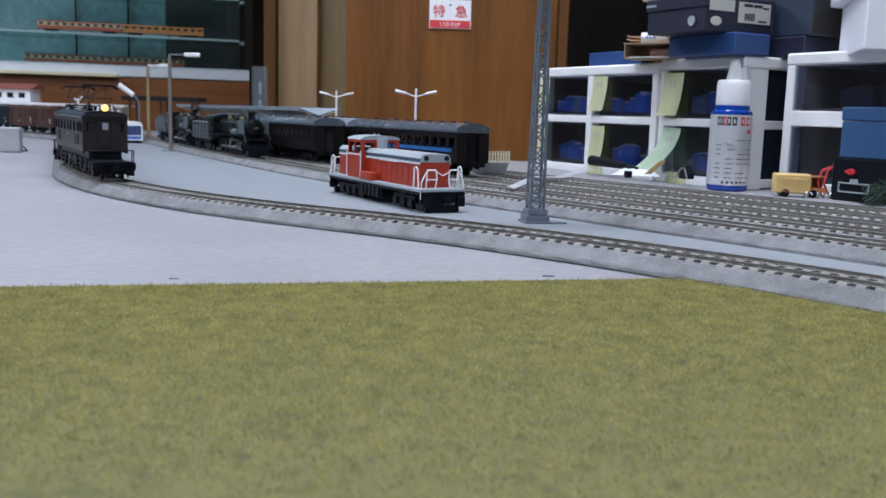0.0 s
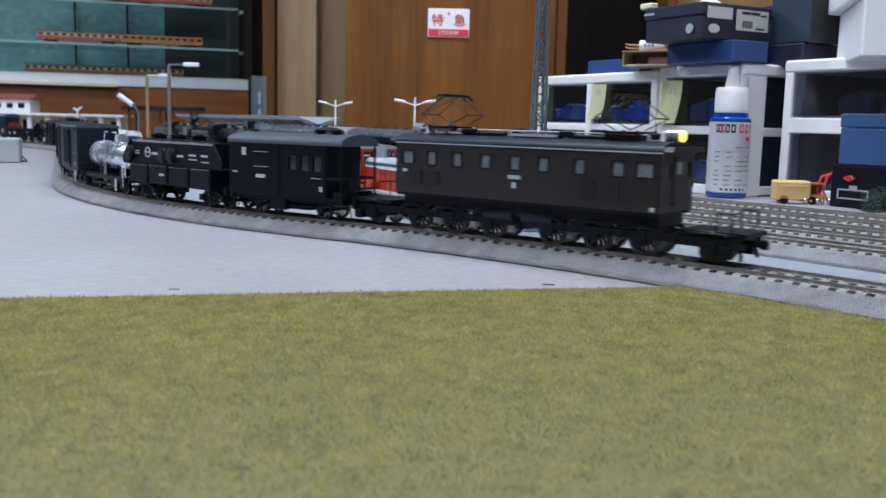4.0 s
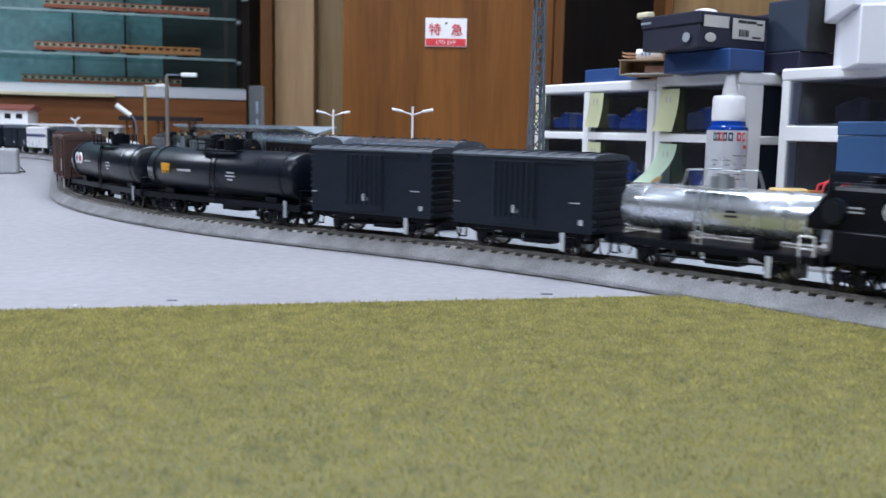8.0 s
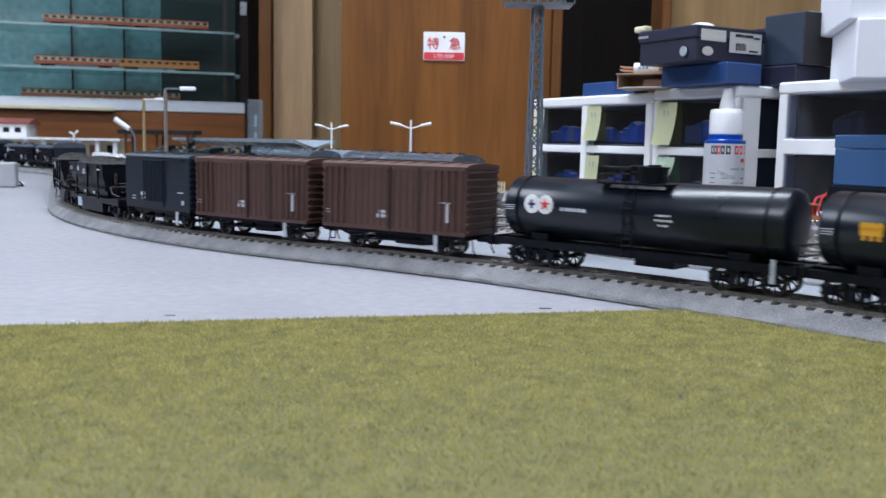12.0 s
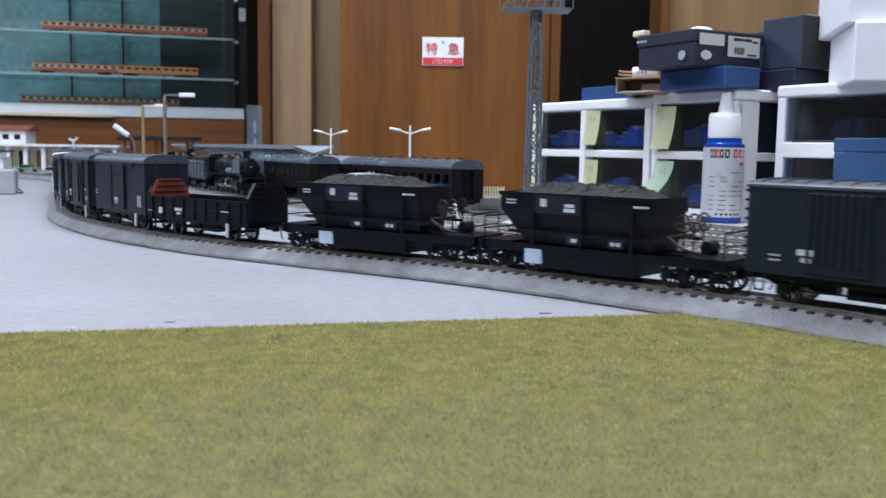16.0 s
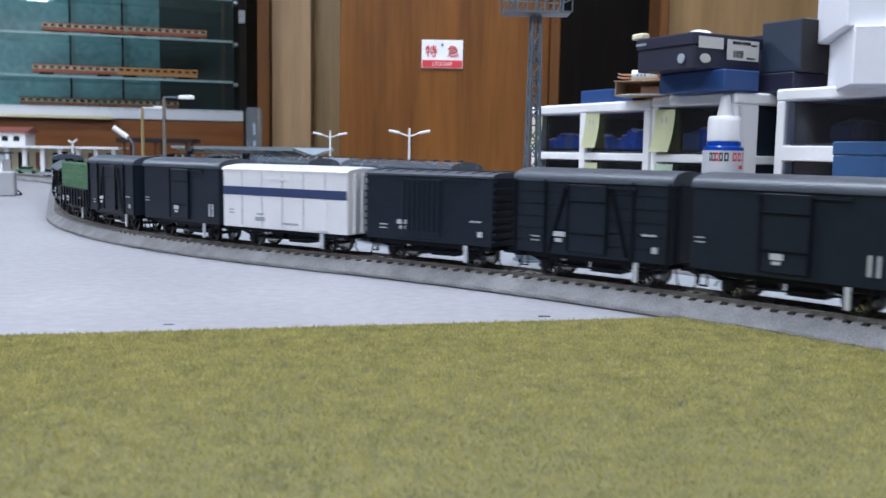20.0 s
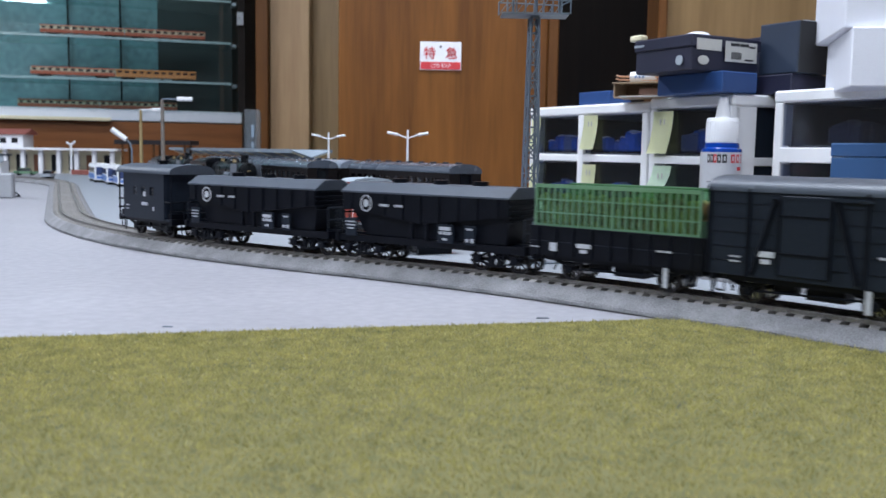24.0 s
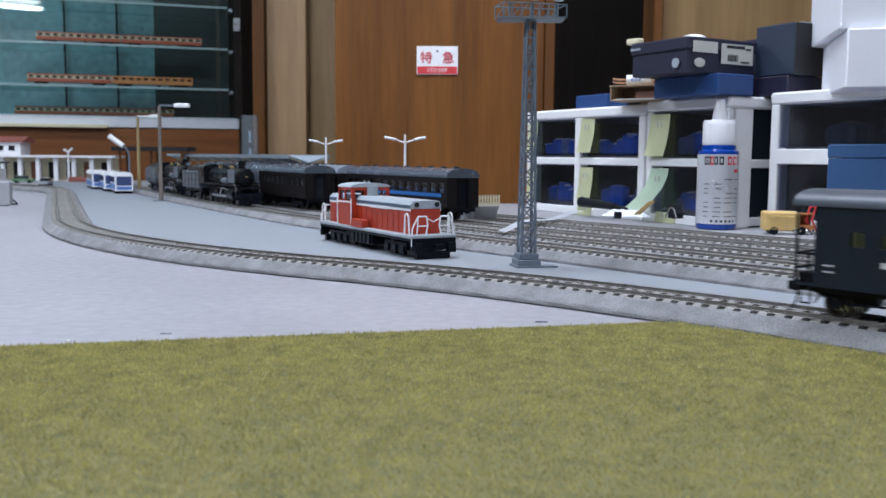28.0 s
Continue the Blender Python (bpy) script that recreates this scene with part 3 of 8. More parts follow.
def bogie(t, x, mat=None):
    mat = mat or BLACK
    b = thing_part("bogie", t, pose(x, 0, 0))
    for y in (-0.0118, 0.0118):
        bm = bmesh.new()
        # arch bars over and under the two axle boxes, column and springs between
        for z0, z1, z2 in ((0.0078, 0.0082, 0.0104), (0.0052, 0.0050, 0.0032)):
            for p, q in (((-0.0152, z0), (-0.0082, z1)), ((-0.0082, z1), (-0.0046, z2)), ((-0.0046, z2), (0.0046, z2)), ((0.0046, z2), (0.0082, z1)), ((0.0082, z1), (0.0152, z0))):
                box(bm, (0, 0, 0), (math.hypot(q[0] - p[0], q[1] - p[1]) + 0.0006, 0.0015, 0.0010), Matrix.Translation(((p[0] + q[0]) / 2, y, (p[1] + q[1]) / 2)) @ Matrix.Rotation(-math.atan2(q[1] - p[1], q[0] - p[0]), 4, "Y"))
        for dx in (-0.0115, 0.0115):
            box(bm, (dx, y * 1.07, 0.0064), (0.0040, 0.0024, 0.0036))
        for dx in (-0.0044, 0.0044):
            box(bm, (dx, y, 0.0068), (0.0010, 0.0015, 0.0068))
        for dx in (-0.0018, 0.0018):
            rod(bm, (dx, y * 1.05, 0.0038), (dx, y * 1.05, 0.0086), 0.0012, 7)
        part("side_frame", bm, mat, b)
    for dx in (-0.0115, 0.0115):
        wheelset(b, dx, spoked=True)
    return b


def thing_part(name, parent, m):
    """A small solid block that carries the sub-parts of a part."""
    bm = bmesh.new()
    box(bm, (0, 0, 0.0085), (0.006, 0.020, 0.004))
    ob = new(name, mesh_of(name, bm, BLACK))
    ob.parent, ob.matrix_basis = parent, m
    return ob


def arch(w, z, h, n=10, drop=0.0):
    """Upper outline of an arched roof, from -w to w."""
    return [(w * math.cos(math.pi * (1 - i / n)), z + h * math.sin(math.pi * i / n) ** 0.8) for i in range(n + 1)]


def van_roof(t, half, w, z, h, mat, ribs=0, over=0.0006):
    bm = bmesh.new()
    prism(bm, [(-w, z - 0.0008)] + arch(w, z, h) + [(w, z - 0.0008)], -half - over, half + over)
    roof = part("roof", bm, mat, t, smooth=True)
    if ribs:
        for i in range(ribs):
            bm = bmesh.new()
            x = -half + (i + 0.5) * 2 * half / ribs
            prism(bm, [(-w - 0.0002, z)] + arch(w + 0.0002, z, h + 0.0005) + [(w + 0.0002, z)], x - 0.0005, x + 0.0005)
            part("roof_rib", bm, mat, roof, smooth=True)
    return roof


def van(name, label, half=0.0425, paint=None, roof=None, style="plain", wb=0.026, top=0.0395, low=0.0118, rows=(), group="wagons of the goods train", flat=False):
    """A two-axle covered wagon."""
    paint, roof = paint or DARKGREY, roof or ROOFGREY
    t = thing(name, label, "goods wagon", group=group)
    w = 0.0164
    bm = bmesh.new()
    box(bm, (0, 0, (top + low) / 2), (2 * half, 2 * w, top - low))
    bevel(bm, 0.0003)
    part("body", bm, paint, t)
    van_roof(t, half, w + 0.0007, top, 0.0016 if flat else 0.0042, roof, 9 if flat else 0)
    frame_2axle(t, half - 0.001, wb)
    for y in (-1, 1):
        yy = y * (w + 0.0004)
        if style in ("plain", "diag"):
            # sliding door with frame, hanging rail above
            boxes("door", [((0.0, yy, (top + low) / 2), (0.0215, 0.0010, top - low - 0.003))], paint, t, 0.0003)
            bm = bmesh.new()
            for dx in (-0.0105, 0.0105):
                box(bm, (dx, yy + y * 0.0005, (top + low) / 2), (0.0010, 0.0010, top - low - 0.003))
            for dz in (0.30, 0.72):
                box(bm, (0, yy + y * 0.0005, low + (top - low) * dz), (0.0205, 0.0008, 0.0007))
            part("door_frame", bm, BLACK, t, "black door edges")
            boxes("door_rail", [((0.006, yy, top - 0.0022), (0.040, 0.0014, 0.0010))], paint, t)
        if style == "diag":
            for s in (-1, 1):
                bm = bmesh.new()
                a, b = Vector((s * 0.0125, yy, top - 0.003)), Vector((s * 0.0215, yy, low + 0.001))
                rod(bm, a, b, 0.0011, 6)
                part("side_brace", bm, BLACK, t)
                boxes("side_post", [((s * (half - 0.0006), yy, (top + low) / 2), (0.0012, 0.0012, top - low)), ((s * 0.0240, yy, (top + low) / 2), (0.0012, 0.0012, top - low))], BLACK, t)
            bm = bmesh.new()
            for i in range(5):
                box(bm, (0, y * (w + 0.0001), low + (i + 1) * (top - low) / 6), (2 * half, 0.0004, 0.0002))
            part("plank_joint", bm, BLACK, t)
        if style == "ribbed":
            boxes("door", [((-0.003, yy, (top + low) / 2), (0.026, 0.0010, top - low - 0.0028))], paint, t, 0.0003)
            for i in range(8):
                boxes("door_rib", [((-0.0145 + i * 0.0033, yy + y * 0.0005, (top + low) / 2 + 0.001), (0.0014, 0.0020, top - low - 0.006))], paint, t, 0.0003)
            boxes("door_rail", [((0.008, yy, top - 0.0018), (0.052, 0.0014, 0.0010))], paint, t)
        if style == "brown":
            boxes("door", [((s * half * 0.31, yy, (top + low) / 2), (half * 0.60, 0.0010, top - low - 0.002)) for s in (-1, 1)], paint, t, 0.0003)
            n = 22
            for i in range(n):
                x = -half + (i + 0.5) * 2 * half / n
                boxes("side_rib", [((x, yy + y * 0.0005, (top + low) / 2), (0.0011, 0.0014, top - low - 0.003))], paint, t, 0.0003)
            boxes("door_post", [((px * half, yy + y * 0.0007, (top + low) / 2), (0.0013, 0.0022, top - low - 0.001)) for px in (0.0, 0.40)], BROWNDARK, t)
            boxes("door_latch", [((half * 0.78, yy + y * 0.0009, low + 0.009), (0.0014, 0.0012, 0.0075))], MARK, t)
            boxes("sill", [((0, yy, low + 0.0006), (2 * half, 0.0012, 0.0014))], paint, t)
            boxes("eave", [((0, yy, top - 0.0006), (2 * half, 0.0016, 0.0016))], paint, t)
    # ends: ladder-like ribs or plain posts
    for s in (-1, 1):
        x = s * (half + 0.0003)
        if style in ("ribbed", "brown"):
            boxes("end_rib", [((x, 0, low + 0.002 + i * (top - low - 0.004) / 8), (0.0024, 2 * w - 0.001, 0.0008)) for i in range(9)], paint, t)
        else:
            boxes("end_post", [((x, y, (top + low) / 2), (0.0012, 0.0014, top - low)) for y in (-0.008, 0.008)], paint, t)
    y = -(w + 0.0011)
    k = half / (0.054 if style == "brown" else 0.044)
    marks(t, [(mx * k, mz, mw, mh) for mx, mz, mw, mh in rows], y)
    return t

# ---- ground sheets ----
def ground_sheets():
    pts = [(-1.9, -0.076), (0.076, 0.3828), (0.090, 0.3868), (0.100, 0.3872), (0.110, 0.3840), (0.119, 0.3745), (0.1353, 0.3554), (0.1596, 0.3275), (0.62, -0.225), (0.95, -0.62), (-1.9, -0.95)]
    sheet("ground_grass_mat", pts, 0.0012, 0.0012, GRASS, "olive-green grass mat laid on the table", "ground")
    inner = [at_side(p, 0.0232, 0)[:2] for p in MAIN if 1.75 < p[3] < 3.70][::6]
    outer = [at_side(p, -0.0232, 0)[:2] for p in YARD[0] if p[3] < 1.75][::8]
    sheet("ground_grey_sheet", inner + [(-1.05, 2.35), (-0.72, 2.15)] + outer[::-1], 0.0006, 0.0005, ROADGREY, "blue-grey paper ground between the tracks", "ground")


ground_sheets()


def fibres(n=230000, seed=8):
    """Short flock of the mat in leaning tufts, thickest toward its far edge."""
    rng = np.random.default_rng(seed)
    u, v = rng.random(n), rng.random(n) ** 0.66
    x = -0.225 + u * 0.50
    edge = np.minimum(0.3645 + 0.232 * x, 0.3862 - np.maximum(0, x - 0.108) * 1.17)
    y = 0.145 + v * (edge - 0.1465)
    # neighbouring fibres lean the same way: a slow swirl over the mat
    lean = 2.2 * np.sin(x * 190 + 2.0 * np.sin(y * 160)) + 2.0 * np.sin(y * 230 + 1.7 * np.sin(x * 140)) + rng.normal(0, 0.9, n)
    rim = np.clip(1 - (edge - y) / 0.010, 0, 1)          # the cut edge stands up
    a, w = rng.random(n) * 6.283, 0.00012 + rng.random(n) * 0.00014
    h = 0.0004 + rng.random(n) ** 1.7 * (0.0011 + 0.0006 * rim)
    reach = rng.random(n) * 0.0014
    lx, ly = np.cos(lean) * reach, np.sin(lean) * reach
    co = np.empty((n, 3, 3))
    co[:, 0] = np.stack([x - np.cos(a) * w, y - np.sin(a) * w, np.full(n, 0.00122)], 1)
    co[:, 1] = np.stack([x + np.cos(a) * w, y + np.sin(a) * w, np.full(n, 0.00122)], 1)
    co[:, 2] = np.stack([x + lx, y + ly, 0.00124 + h], 1)
    me = bpy.data.meshes.new("grass_fibres")
    me.from_pydata(co.reshape(-1, 3).tolist(), [], np.arange(3 * n).reshape(-1, 3).tolist())
    me.materials.append(FLOCK)
    tagged(new("grass_fibres", me), "short olive-green flock fibres of the grass mat", "grass", "", "stuff")


fibres()


# ---- lattice lamp mast ----
def lattice_mast():
    t = thing("lattice_mast", "grey plastic lattice mast with floodlights on a square top", "lamp mast", pose(0.0560, 0.588, 0, 0, 0, 12))
    bm = bmesh.new()
    box(bm, (0, 0, 0.0010), (0.0175, 0.0175, 0.0020))
    for z, k in ((0.0020, 0.0150), (0.0058, 0.0128)):
        box(bm, (0, 0, z + 0.0018), (k, k, 0.0037))
    bevel(bm, 0.0004)
    part("base", bm, MASTGREY, t)
    boxes("foot_plate", [((0.013, -0.003, 0.0010), (0.012, 0.010, 0.0008))], MASTGREY, t)
    z0, z1, w0, w1 = 0.0094, 0.1560, 0.0045, 0.0025
    wid = lambda z: w0 + (w1 - w0) * (z - z0) / (z1 - z0)
    for sx in (-1, 1):
        for sy in (-1, 1):
            bm = bmesh.new()
            a, b = Vector((sx * wid(z0), sy * wid(z0), z0)), Vector((sx * wid(z1), sy * wid(z1), z1))
            m = Matrix.Translation((a + b) / 2) @ (b - a).to_track_quat("Z", "Y").to_matrix().to_4x4()
            box(bm, (0, 0, 0), (0.0013, 0.0013, (b - a).length), m)
            part("corner_post", bm, MASTGREY, t)
    n = 15
    for face in range(4):
        rot = Matrix.Rotation(face * math.pi / 2, 4, "Z")
        for i in range(n):
            za, zb = z0 + (z1 - z0) * i / n, z0 + (z1 - z0) * (i + 1) / n
            bm = bmesh.new()
            s = 1 if (i + face) % 2 else -1
            for k in (s, -s) if i % 3 == 0 else (s,):
                p, q = rot @ Vector((-k * wid(za), -wid(za), za)), rot @ Vector((k * wid(zb), -wid(zb), zb))
                rod(bm, p, q, 0.00045, 5)
            rod(bm, rot @ Vector((-wid(zb), -wid(zb), zb)), rot @ Vector((wid(zb), -wid(zb), zb)), 0.0004, 5)
            part("lattice_brace", bm, MASTGREY, t)
    top = pose(0, 0, -0.0032, 0, 0, -12)
    dz = -0.0032
    bm = bmesh.new()
    box(bm, (0, 0, 0.1605), (0.0415, 0.0190, 0.0014), top)
    deck = part("deck", bm, MASTGREY, t)
    bm = bmesh.new()
    for y in (-0.0098, 0.0098):
        for z in ((0.1690 + dz),):
            rod(bm, (-0.0205, y, z), (0.0205, y, z), 0.0005, 6)
        for i in range(8):
            x = -0.0205 + i * 0.041 / 7
            rod(bm, (x, y, (0.161 + dz)), (x, y, (0.169 + dz)), 0.0005, 6)
        for i in range(4):
            x = -0.0205 + i * 0.041 / 4
            rod(bm, (x, y, (0.161 + dz)), (x + 0.0056, y, (0.169 + dz)), 0.0003, 5)
    for x in (-0.0205, 0.0205):
        rod(bm, (x, -0.0098, (0.169 + dz)), (x, 0.0098, (0.169 + dz)), 0.0005, 6)
    part("deck_railing", bm, MASTGREY, t)
    for x in (-0.015, 0.0, 0.015):
        bm = bmesh.new()
        rod(bm, (x, -0.004, (0.1612 + dz)), (x, -0.004, (0.1700 + dz)), 0.0009, 8)
        lathe(bm, [(0.0012, 0.0), (0.0048, 0.0040), (0.0052, 0.0052)], 16, Matrix.Translation((x, -0.006, (0.1745 + dz))) @ Matrix.Rotation(radians(75), 4, "X") @ Matrix.Translation((0, 0, -0.002)))
        f = part("floodlight", bm, MASTGREY, t, "small grey floodlight", True)


lattice_mast()


# ---- bottle of cleaning fluid ----
def bottle():
    t = thing("cleaner_bottle", "blue plastic dropper bottle with a silver label and white cap", "bottle", pose(0.2800, 0.926, 0.0))
    bm = bmesh.new()
    lathe(bm, [(0.0175, 0.0), (0.0196, 0.0012), (0.0198, 0.004), (0.0200, 0.0765), (0.0196, 0.0785), (0.0172, 0.0800), (0.0168, 0.0842), (0.0150, 0.0846)], 40)
    part("bottle_body", bm, BOTTLEBLUE, t, "glossy blue bottle body", True)
    bm = bmesh.new()
    lathe(bm, [(0.01985, 0.0060), (0.02015, 0.0061), (0.02015, 0.0752), (0.01985, 0.0753)], 40)
    lab = part("label", bm, BOTTLELABEL, t, "silver paper label", True)
    bm = bmesh.new()
    lathe(bm, [(0.0140, 0.0840), (0.0158, 0.0846), (0.0160, 0.086), (0.0157, 0.1075), (0.0147, 0.1093), (0.0085, 0.1096)], 36)
    part("cap", bm, WHITE, t, "white screw cap", True)
    bm = bmesh.new()
    for i in range(36):
        a = 2 * math.pi * i / 36
        box(bm, (0, 0.0159, 0.096), (0.0010, 0.0005, 0.019), Matrix.Rotation(a, 4, "Z"))
    part("cap_ribs", bm, WHITE, t)
    bm = bmesh.new()
    lathe(bm, [(0.0078, 0.1094), (0.0076, 0.1105), (0.0046, 0.127), (0.0048, 0.1285), (0.0042, 0.1303), (0.0022, 0.1312)], 24)
    part("nozzle", bm, WHITE, t, "white dropper tip", True)

    def bar(ang, z, w, h, mat):
        bm = bmesh.new()
        n = max(2, int(w / 0.0015))
        r = 0.02025 if mat is not BOTTLELABEL else 0.02035
        a0 = radians(ang)
        vs = []
        for i in range(n + 1):
            a = a0 + (i / n - 0.5) * w / r
            vs.append([bm.verts.new((r * math.sin(a), -r * math.cos(a), z + d * h / 2)) for d in (-1, 1)])
        for p, q in zip(vs, vs[1:]):
            bm.faces.new((p[0], q[0], q[1], p[1]))
        part("label_print", bm, mat, lab)
    # printed name as plain blocks: four dark, one red among them, three red, and a small red tag
    for ang, w, mt in ((-52, 0.0030, INK), (-42, 0.0030, INK), (-33, 0.0032, REDMARK), (-22, 0.0036, INK), (-7, 0.0044, INK), (17, 0.0046, REDMARK), (34, 0.0046, REDMARK), (51, 0.0022, REDMARK)):
        bar(ang, 0.0690, w, 0.0084, mt)
        bar(ang, 0.0690, w * 0.42, 0.0044, BOTTLELABEL)
    bar(42, 0.0590, 0.0062, 0.0036, REDMARK)
    rng = random.Random(4)
    for i in range(9):
        z = 0.0505 - i * 0.0046
        for a, w in ((-48, 0.004 + rng.random() * 0.003), (-18 + rng.random() * 5, 0.007), (12 + rng.random() * 8, 0.009), (44, 0.006)):
            if rng.random() > 0.22:
                bar(a, z, w, 0.0007, INK)
    for a in (-30, -16, -3, 10, 23, 36):
        bar(a, 0.0090, 0.0026, 0.0022, INK)


bottle()


# ---- drawer units behind the yard ----
PACKBLUE = material("blue_packet", (0.07, 0.24, 0.80), 0.25, vary=0.5, scale=160)
DRAWERBACK = material("smoky_drawer_shell", (0.075, 0.082, 0.10), 0.4, vary=0.2)
PACKDIM = material("dim_packet", (0.07, 0.075, 0.10), 0.3, vary=0.4, scale=150)
PACKPALE = material("pale_packet", (0.22, 0.30, 0.48), 0.4, vary=0.3, scale=150)
UX, UY = 0.484, -0.875          # along the fronts, toward the camera's right
UANG = math.degrees(math.atan2(UY, UX))


def along(u, v=0.0):
    """A point u metres along the fronts and v metres behind them."""
    return 0.1335 + u * UX - v * UY, 1.205 + u * UY + v * UX


def drawer_unit(name, label, u0, u1, depth, cols, height, back=0.0, bars=((0.0, 0.010), (0.062, 0.071)), packs=None):
    x, y = along(u0, back)
    t = thing(name, label, "drawer unit", pose(x, y, 0, 0, 0, UANG), "drawer units")
    L, fr = u1 - u0, 0.0095
    # shell: top, bottom, sides
    boxes("top_plate", [((L / 2, depth / 2, height - 0.006), (L + 0.004, depth, 0.012))], IVORY, t, 0.002)
    edges = [0.0] + list(cols) + [L]
    for e in edges:
        w = 0.012 if e not in (0.0, L) else 0.010
        c = min(max(e, w / 2), L - w / 2)
        boxes("upright", [((c, 0.006, (height - 0.012) / 2), (w, 0.012, height - 0.012))], IVORY, t, 0.001)
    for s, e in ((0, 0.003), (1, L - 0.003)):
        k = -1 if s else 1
        # dark grey instead of ivory: the recess shade is painted onto the panel
        boxes("side_panel", [((e + k * 0.004, depth / 2 + 0.01, (height - 0.012) / 2), (0.004, depth - 0.02, height - 0.012))], DARKGREY, t, 0.001, "side panel, dark grey to stand for the shade between its posts")
        for d, k2 in ((0.0205, 0.031), (depth - 0.012, 0.023)):
            boxes("side_post", [((e, d, (height - 0.012) / 2), (0.006, k2, height - 0.012))], IVORY, t, 0.0012)
        for z in (0.006, bars[1][0] + 0.004):
            boxes("side_rib", [((e + k * 0.001, depth / 2, z), (0.005, depth - 0.06, 0.009))], IVORY, t, 0.001)
    boxes("back_panel", [((L / 2, depth - 0.003, (height - 0.012) / 2), (L - 0.012, 0.005, height - 0.014))], DRAWERBACK, t)
    for z0, z1 in bars:
        for a, b in zip(edges, edges[1:]):
            boxes("crossbar", [(((a + b) / 2, 0.005, (z0 + z1) / 2), (b - a - 0.012, 0.010, z1 - z0))], IVORY, t, 0.001)
    rng = random.Random(int(u0 * 1000) + 3)
    for a, b in zip(edges, edges[1:]):
        for z0, z1 in ((bars[0][1] + 0.0005, bars[1][0] - 0.0005), (bars[1][1] + 0.0005, height - 0.0125)):
            bm = bmesh.new()
            w = b - a - 0.0135
            box(bm, ((a + b) / 2, 0.004, (z0 + z1) / 2), (w, 0.003, z1 - z0 - 0.002))
            bevel(bm, 0.0008)
            d = part("drawer_front", bm, SMOKE, t, "smoky see-through drawer front")
            # blurred contents: small blue packages inside
            n = max(2, int(w / 0.012))
            for i in range(n):
                cx = (a + b) / 2 - w * 0.30 + i * w * 0.74 / max(1, n - 1)
                if cx > b - 0.014:
                    continue
                bm = bmesh.new()
                hh = 0.011 + rng.random() * 0.013
                cy = 0.018 + rng.random() * 0.018
                box(bm, (0, 0, 0), (0.014 + rng.random() * 0.010, 0.012, hh), Matrix.Translation((cx, cy, z0 + 0.0035 + hh / 2)) @ Matrix.Rotation(rng.uniform(-0.5, 0.5), 4, "Z"))
                bevel(bm, 0.0022)
                pack = part("package", bm, packs or (PACKBLUE if rng.random() < 0.7 else PACKPALE), d)
                bm = bmesh.new()
                ball(bm, (cx + rng.uniform(-0.004, 0.004), cy - 0.001, z0 + 0.0035 + hh), 0.0055, 8, 6, (1.4, 0.8, 0.35))
                part("package_top", bm, packs or (BOXWHITE if rng.random() < 0.6 else PACKPALE), pack, smooth=True)
            boxes("drawer_floor", [(((a + b) / 2, depth / 2, z0 + 0.001), (w, depth - 0.03, 0.002))], DRAWERBACK, d)
    return t


def note(u, z, w, h, curl, mat):
    """A sticky note hanging on a drawer front."""
    x, y = along(u, -0.0012)
    t = thing("sticky_note", "pale yellow sticky note stuck on a drawer" if mat is STICKY else "pale green sticky note stuck on a drawer", "sticky note", pose(x, y, z, 0, 0, UANG), "sticky notes")
    bm = bmesh.new()
    n = 8
    prev = None
    for i in range(n + 1):
        f = i / n
        zz = -h * f
        yy = -curl * f * f
        xx = -curl * 0.85 * f * f
        row = [bm.verts.new((xx - w / 2, yy, zz)), bm.verts.new((xx + w / 2, yy, zz))]
        if prev:
            bm.faces.new((prev[0], row[0], row[1], prev[1]))
        prev = row
    bmesh.ops.solidify(bm, geom=bm.faces[:], thickness=0.0002)
    p = part("paper", bm, mat, t)
    marks(t, [(-0.003, -h * 0.25, 0.002, 0.006), (0.003, -h * 0.25, 0.002, 0.006)], -0.0009 - curl * 0.08, LABEL)


drawer_unit("drawer_unit", "ivory plastic drawer unit with four smoky drawers", -0.036, 0.196, 0.26, (0.1105,), 0.131)
drawer_unit("drawer_unit", "ivory plastic drawer unit with two smoky drawers", 0.200, 0.320, 0.26, (), 0.134)
drawer_unit("drawer_unit", "large ivory plastic drawer unit with clear drawers", 0.339, 0.600, 0.26, (), 0.137, 0.039, ((0.0, 0.012), (0.066, 0.081)), PACKDIM)
note(0.0955, 0.118, 0.027, 0.041, 0.004, STICKY)
note(0.0945, 0.059, 0.026, 0.041, 0.003, STICKY)
note(0.2225, 0.119, 0.031, 0.046, 0.005, STICKY)
note(0.2235, 0.060, 0.029, 0.046, 0.022, STICKYGREEN)
note(-0.020, 0.117, 0.020, 0.040, 0.003, STICKY)
note(-0.020, 0.058, 0.020, 0.044, 0.003, STICKY)
note(0.0920, 0.0125, 0.028, 0.0120, 0.001, STICKY)
note(0.2350, 0.0125, 0.030, 0.0120, 0.001, STICKY)


def carton(name, label, c, s, ang, mat, z, lid=0.0):
    t = thing(name, label, "box", pose(c[0], c[1], z, 0, 0, ang), "stacked boxes")
    bm = bmesh.new()
    box(bm, (0, 0, s[2] / 2 - lid / 2), (s[0], s[1], s[2] - lid))
    bevel(bm, 0.0012)
    part("tray", bm, mat, t)
    if lid:
        bm = bmesh.new()
        box(bm, (0, 0, s[2] - lid / 2), (s[0] + 0.003, s[1] + 0.003, lid))
        bevel(bm, 0.0012)
        part("lid", bm, mat, t)
    return t


def tape(t, x, y, z, w, d, mat):
    boxes("tape_strip", [((x, y, z), (w, d, 0.0003))], mat, t)


